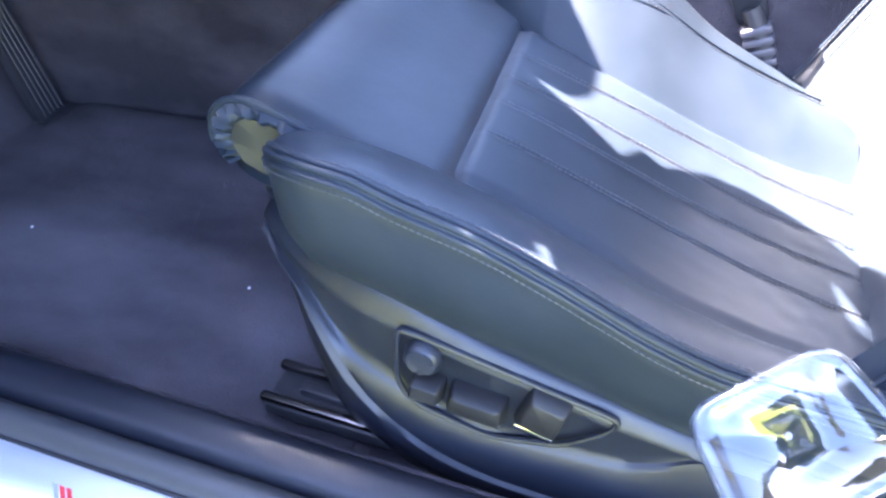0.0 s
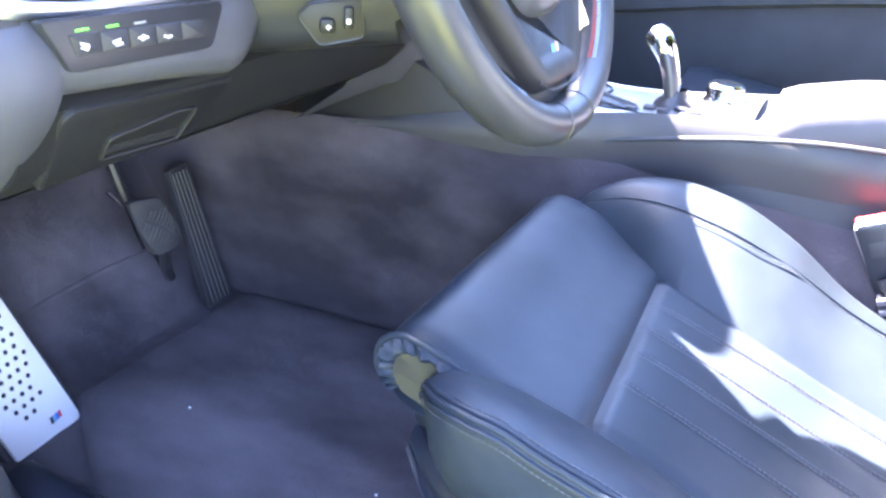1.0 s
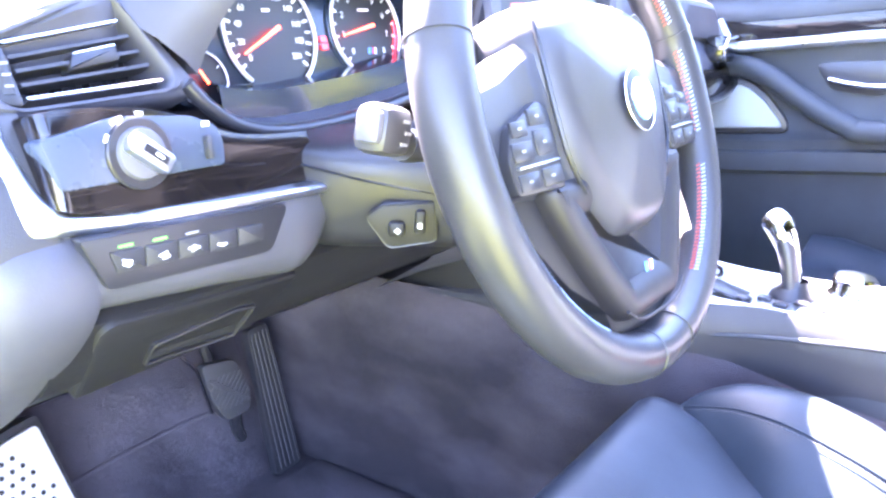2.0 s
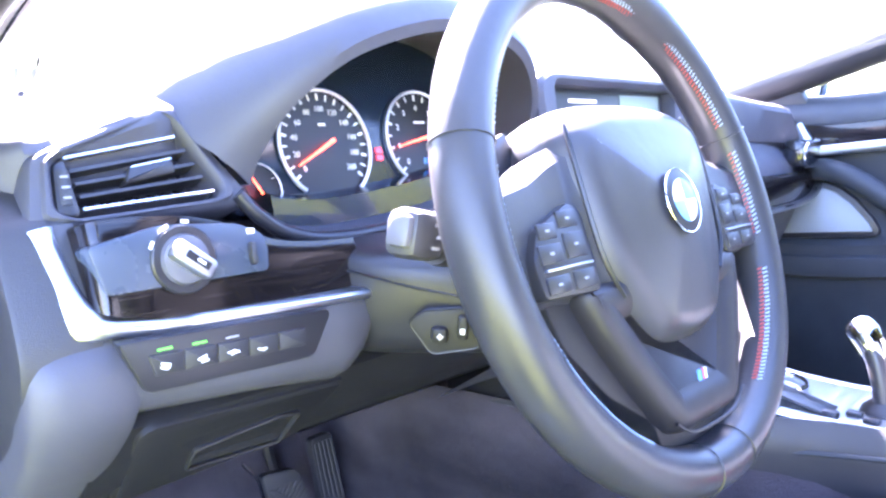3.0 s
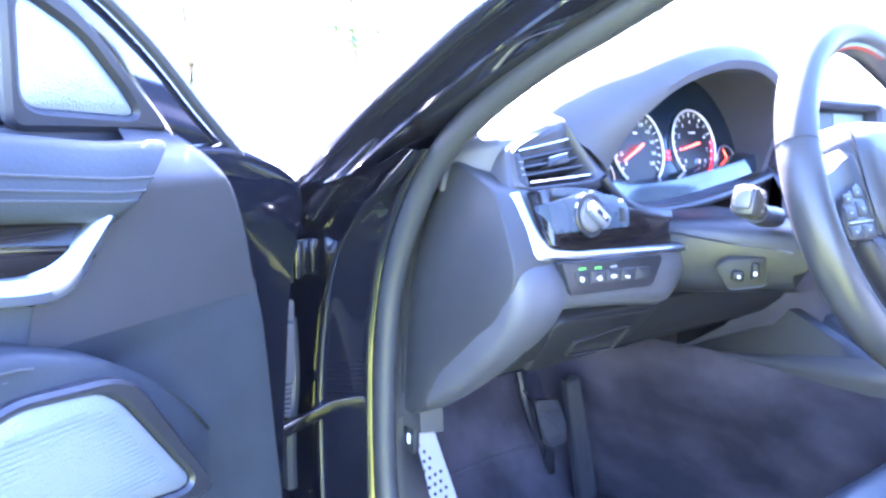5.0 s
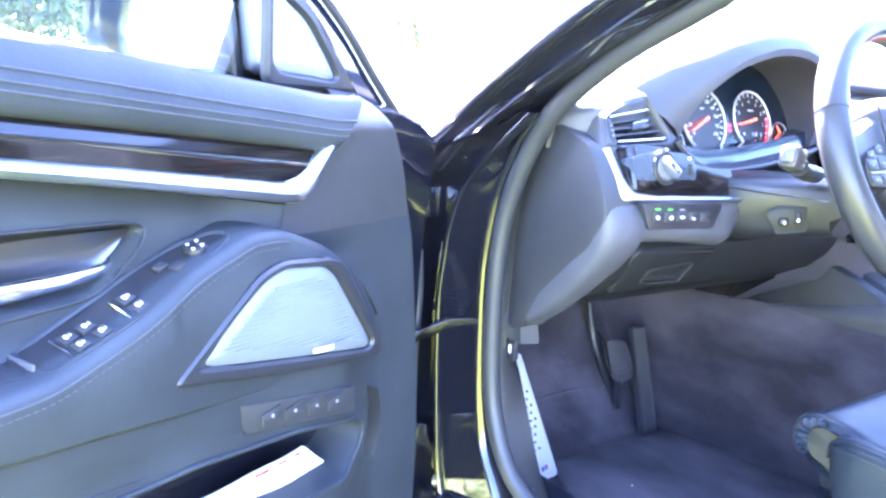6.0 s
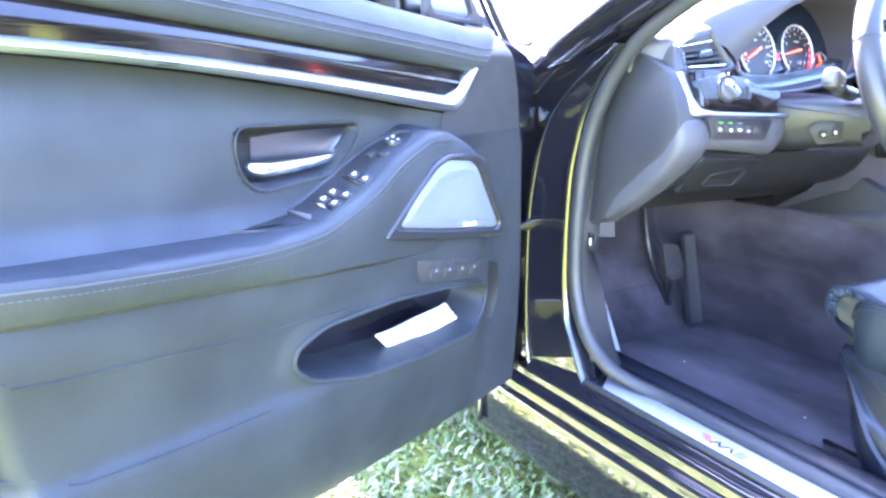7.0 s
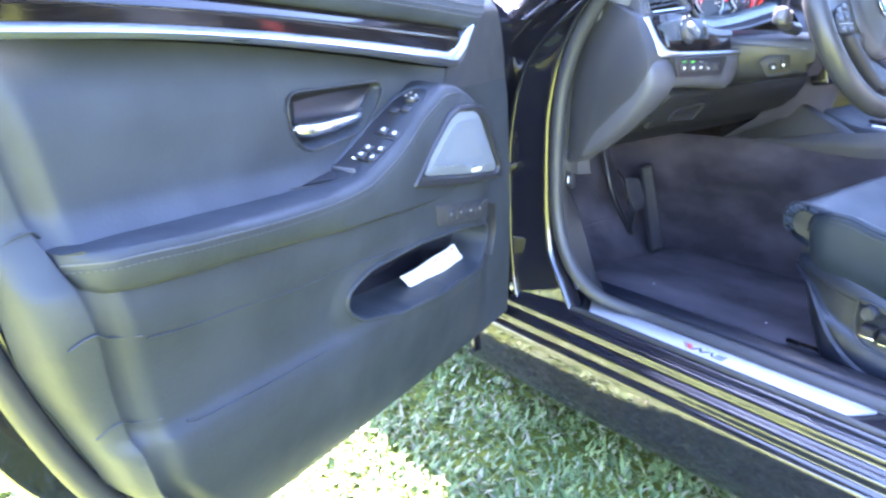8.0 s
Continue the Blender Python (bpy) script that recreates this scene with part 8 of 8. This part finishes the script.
# ---- centre console, passenger side ----
def build_console():
    c = thing("centre_console", (0.44, -0.1, 0.40), label="black centre console with bright trim and a padded armrest", category="console")
    zt = [(-0.75, 0.768), (-0.29, 0.757), (-0.17, 0.732), (0.05, 0.708), (0.16, 0.712), (0.24, 0.74)]
    rows = []
    for i in range(50):
        y = 0.24 - 0.99 * i / 49
        z = lerp(zt, y) - 0.006
        rows.append([(0.347, y, 0.58), (0.347, y, z - 0.035), (0.351, y, z - 0.026), (0.349, y, z - 0.012), (0.355, y, z - 0.002), (0.367, y, z), (0.44, y, z - 0.002), (0.513, y, z), (0.525, y, z - 0.002), (0.531, y, z - 0.012), (0.533, y, 0.58)])
    part("body", grid(rows, flip=True), LEATHER_DOOR, c)
    rows = []
    for i in range(40):
        y = 0.36 - 1.1 * i / 39
        z = lerp([(-0.75, 0.70), (-0.2, 0.70), (0.16, 0.672), (0.36, 0.655)], y)
        x = lerp([(-0.75, 0.342), (-0.05, 0.338), (0.12, 0.29), (0.36, 0.252)], y)
        e = lerp([(-0.05, 1.0), (0.16, 0.8), (0.30, 0.35), (0.36, 0.05)], y)
        rows.append([(x + 0.012, y, z + 0.03 * e), (x + 0.002, y, z + 0.012 * e), (x, y, z - 0.01 * e), (x + 0.008, y, z - 0.045 * e), (x + 0.01, y, z - 0.10 * e)])
    part("side_panel", grid(rows, flip=True), PLASTIC, c, "dark soft console side")
    # dark panel added beside the console to cover glare under the dashboard
    rows = []
    for i in range(20):
        y = 0.44 - 0.31 * i / 19
        z0 = lerp([(0.13, 0.67), (0.36, 0.645), (0.44, 0.635)], y)
        z1 = lerp([(0.13, 0.685), (0.20, 0.722), (0.30, 0.765), (0.44, 0.80)], y)
        x = lerp([(0.12, 0.302), (0.36, 0.264), (0.44, 0.262)], y)
        rows.append([(x, y, z0), (x + 0.002, y, z0 + (z1 - z0) * 0.5), (x + 0.010, y, z1 - 0.006), (x + 0.024, y, z1)])
    part("knee_cheek", grid(rows, flip=True), BLACK_GRAIN, c, "dark plastic cheek under the dashboard")
    part("side_crease", tube(spline([(0.300, 0.10, 0.664), (0.326, 0.03, 0.676), (0.337, -0.06, 0.695), (0.3395, -0.17, 0.716), (0.3415, -0.30, 0.729), (0.343, -0.60, 0.733)], 30), 0.0032, 8), LEATHER_DOOR, c, "raised crease along the console side")
    for x in (0.367, 0.513):
        part("trim_rail", tube([(x, y, lerp(zt, y) - 0.0035) for y in np.linspace(0.10, -0.17, 24)], 0.007, 8, flat=0.5), SILVER, c, "satin aluminium console trim")
    rows = []
    for k in range(16):
        y = 0.14 - 0.295 * k / 15
        z = lerp(zt, y) - 0.001
        rows.append([(0.374, y, z - 0.004), (0.377, y, z), (0.44, y, z + 0.001), (0.503, y, z), (0.506, y, z - 0.004)])
    part("shift_plate", grid(rows, flip=True), SILVER, c, "bright aluminium shift surround")
    part("ash_tray_lid", box((0.44, 0.12, 0.716), (0.12, 0.06, 0.008), 0.003), SATIN, c)
    # armrest lid
    rows = []
    for i in range(24):
        u = i / 23
        y = -0.172 - 0.40 * u
        z = lerp(zt, y) + 0.004
        e = 0.006 * (1 - smoothstep(0, 0.06, min(u, 1 - u)))
        rows.append([(0.348 + e, y, z - 0.032), (0.346 + e, y, z - 0.014), (0.354 + e, y, z + 0.006 - e), (0.375, y, z + 0.012 - e), (0.44, y, z + 0.014 - e), (0.505, y, z + 0.012 - e), (0.526 - e, y, z + 0.006 - e), (0.534 - e, y, z - 0.014), (0.532 - e, y, z - 0.032)])
    part("armrest_lid", grid(rows, closed_v=True, cap=True, flip=True), DASH, c, "padded black leather armrest lid")
    for k in range(5):
        part("button", box((0.388 + 0.013 * (k % 2), -0.005 - 0.02 * k, lerp(zt, -0.02 * k) + 0.002), (0.012, 0.016, 0.006), 0.002), SATIN, c)
    part("cupholder_rim", tube([(0.44 + 0.038 * math.cos(a), -0.02 + 0.09 + 0.03 * math.sin(a), 0.714) for a in (2 * math.pi * k / 24 for k in range(24))], 0.003, 6, closed=True), CHROME, c)
    d = thing("control_dial", (0.468, -0.105, 0.722), label="round chromed menu dial on the console", category="control dial")
    part("dial", moved(lathe([(0.0, 0.024), (0.020, 0.024), (0.024, 0.020), (0.024, 0.006), (0.028, 0.0)], 32), Matrix.Translation((0.468, -0.105, 0.722))), CHROME, d)
    g = thing("gear_selector", (0.43, -0.05, 0.712), label="chrome and black leather gear selector lever", category="gear lever")
    path = spline([(0.430, -0.050, 0.705), (0.432, -0.042, 0.74), (0.434, -0.032, 0.770), (0.437, -0.018, 0.792), (0.442, -0.002, 0.802)], 20)
    part("stem", tube(path, [0.013, 0.0125, 0.012, 0.012, 0.0115, 0.0115, 0.012, 0.0125, 0.013, 0.0135, 0.014, 0.015, 0.016, 0.0165, 0.017, 0.017, 0.0165, 0.016, 0.0135, 0.007], 14, flat=1.2, up=(1, 0, 0)), CHROME, g, "chromed lever body")
    part("grip", tube([p + Vector((-0.007, 0.0, 0)) for p in path[3:16]], 0.0105, 12, flat=1.1, up=(1, 0, 0)), LEATHER_RIM, g, "black leather grip")
    part("boot", moved(lathe([(0.028, 0.0), (0.026, 0.006), (0.016, 0.016), (0.013, 0.024)], 20), Matrix.Translation((0.430, -0.050, 0.712))), SATIN, g)
    part("release_button", box((0.442, -0.022, 0.796), (0.012, 0.014, 0.012), 0.003), GLOSS, g)
    part("side_plate", box((0.40, 0.03, 0.7145), (0.035, 0.07, 0.004), 0.0015, Euler((radians(9), 0, 0)).to_matrix()), SATIN, c)


build_console()


def build_passenger_door():
    d = thing("passenger_door", (1.07, 0.0, 0.4), label="closed passenger door with black leather, veneer and a silver speaker", category="car door")
    def rise(y):
        return lerp([(-0.72, 0.11), (-0.30, 0.082), (0.0, 0.041), (0.26, 0.0), (0.5, -0.015)], y)
    prof = [(1.09, 0.36), (1.062, 0.42), (1.054, 0.69), (1.050, 0.716), (1.034, 0.724), (1.031, 0.742), (1.033, 0.759), (1.041, 0.764), (1.040, 0.781), (1.052, 0.790), (1.060, 0.80), (1.066, 0.87), (1.064, 0.93), (1.060, 0.948), (1.058, 0.965), (1.058, 1.000), (1.050, 1.006), (1.048, 1.022), (1.056, 1.042), (1.08, 1.058), (1.13, 1.062)]
    rows = []
    for i in range(50):
        y = 0.50 - 1.2 * i / 49
        rows.append([(x, y, z + rise(y)) for x, z in prof])
    part("door_panel", grid(rows, flip=True), LEATHER_DOOR, d)
    rows = []
    for i in range(40):
        y = 0.252 - 0.93 * i / 39
        rows.append([(1.053, y + 0.024, 1.006 + rise(y)), (1.050, y + 0.010, 0.988 + rise(y)), (1.051, y, 0.966 + rise(y))])
    part("veneer", grid(rows, flip=True), WOOD, d, "dark streaked high-gloss wood veneer")
    part("silver_strip", tube(spline([(1.050, 0.290, 1.004), (1.048, 0.268, 0.974), (1.048, 0.252, 0.961), (1.048, 0.232, 0.9605), (1.048, 0.10, 0.984), (1.048, 0.0, 1.002), (1.050, -0.3, 1.043), (1.052, -0.66, 1.068)], 60), 0.010, 8, flat=0.5, up=(1, 0, 0)), SILVER, d, "satin aluminium trim strip")
    m = Matrix(((0, 0, -1, 1.052), (1, 0, 0, 0), (0, 1, 0, 0), (0, 0, 0, 1)))
    o = rounded([(0.31, 0.796), (0.136, 0.823), (0.146, 0.838), (0.177, 0.868), (0.205, 0.886), (0.226, 0.892), (0.265, 0.888), (0.31, 0.880)], 0.006)
    part("speaker_surround", moved(plate(inset(o, -0.010), -0.03, 0.004, 0.003), m), SATIN, d)
    part("speaker_grille", moved(plate(o, 0.0, 0.008, 0.002), m), GRILLE, d, "silver perforated speaker cover")
    part("pull_handle", tube(spline([(1.055, 0.265, 0.922), (1.038, 0.225, 0.926), (1.028, 0.175, 0.915), (1.022, 0.098, 0.876), (1.020, 0.027, 0.847), (1.022, -0.04, 0.842), (1.026, -0.4, 0.89)], 40), 0.017, 12, flat=1.2), LEATHER_DOOR, d, "black leather pull handle and armrest")
    part("handle_recess", moved(plate(rounded([(-0.10, 0.935), (0.0, 0.898), (0.070, 0.900), (0.104, 0.940), (0.08, 0.950), (-0.08, 0.968)], 0.014), -0.03, -0.010, 0.002), m), SATIN, d, "dark door handle cup")
    part("door_handle", tube(spline([(1.056, 0.075, 0.918), (1.044, 0.02, 0.915), (1.046, -0.06, 0.922)], 14), 0.006, 10), CHROME, d, "chromed inner door handle")
    g = [(1.09, 0.42, 1.045), (1.09, -0.68, 1.16), (1.0, -0.64, 1.31), (1.0, -0.42, 1.32), (1.06, 0.1, 1.16)]
    w = part("window_glass", ([*g, *[(x + 0.004, y, z) for x, y, z in g]], [tuple(range(5)), tuple(range(9, 4, -1))]), GLASS, d, "clear side window glass", smooth=0)
    w.visible_shadow = False
    o = rounded([(0.44, 1.03), (0.27, 1.03), (0.30, 1.075), (0.36, 1.085), (0.44, 1.05)], 0.012)
    part("mirror_triangle", moved(plate(o, -0.04, -0.01, 0.004), m), PLASTIC_GREY, d, "grey plastic mirror triangle")
    part("window_frame", tube(spline([(1.10, 0.45, 1.035), (1.075, 0.2, 1.13), (1.05, -0.05, 1.21), (1.01, -0.45, 1.325), (1.01, -0.7, 1.34)], 20), 0.02, 8), PAINT, d, "gloss black window frame")
    h = thing("door_mirror", (1.22, 0.36, 1.08), label="gloss black passenger door mirror", category="door mirror")
    part("housing", moved(lathe([(0.0, -0.09), (0.05, -0.08), (0.09, -0.04), (0.1, 0.0), (0.094, 0.006), (0.088, 0.0)], 28), Matrix.Translation((1.24, 0.34, 1.09)) @ Euler((radians(90), 0, 0)).to_matrix().to_4x4() @ Matrix.Diagonal((1.15, 0.7, 1, 1))), PAINT, h)
    part("glass", moved(lathe([(0.0, -0.004), (0.09, -0.004)], 28), Matrix.Translation((1.24, 0.34, 1.09)) @ Euler((radians(90), 0, 0)).to_matrix().to_4x4() @ Matrix.Diagonal((1.15, 0.7, 1, 1))), CHROME_MIRROR, h, "mirror glass")
    part("arm", tube([(1.13, 0.36, 1.045), (1.2, 0.37, 1.06)], 0.025, 10), PAINT, h)


build_passenger_door()


def build_passenger_seat():
    s = thing("passenger_seat", (0.77, -0.2, 0.38), label="black leather passenger seat", category="car seat")
    rows = []
    for i in range(24):
        u = i / 23
        a = u * 2 - 1
        x = 0.77 + 0.25 * a
        z = 0.60 + 0.035 * smoothstep(0.5, 0.9, abs(a)) - 0.06 * smoothstep(0.9, 1.0, abs(a))
        rows.append([(x, 0.02, z - 0.10), (x, 0.05, z - 0.04), (x, 0.035, z + 0.015), (x, -0.02, z + 0.02), (x, -0.15, z), (x, -0.3, z - 0.03), (x, -0.46, z - 0.06), (x, -0.50, z + 0.1), (x, -0.56, z + 0.3), (x, -0.64, z + 0.5)])
    part("cushion", grid(rows), LEATHER, s)
    part("base", box((0.77, -0.22, 0.45), (0.46, 0.46, 0.18), 0.03), PLASTIC, s)
    part("floor_carpet", box((0.77, 0.1, 0.335), (0.5, 1.3, 0.03), 0.005), CARPET, body)
    part("passenger_toe_board", box((0.77, 0.72, 0.6), (0.56, 0.03, 0.6), 0.005, Euler((radians(-25), 0, 0)).to_matrix()), CARPET, body)


build_passenger_seat()
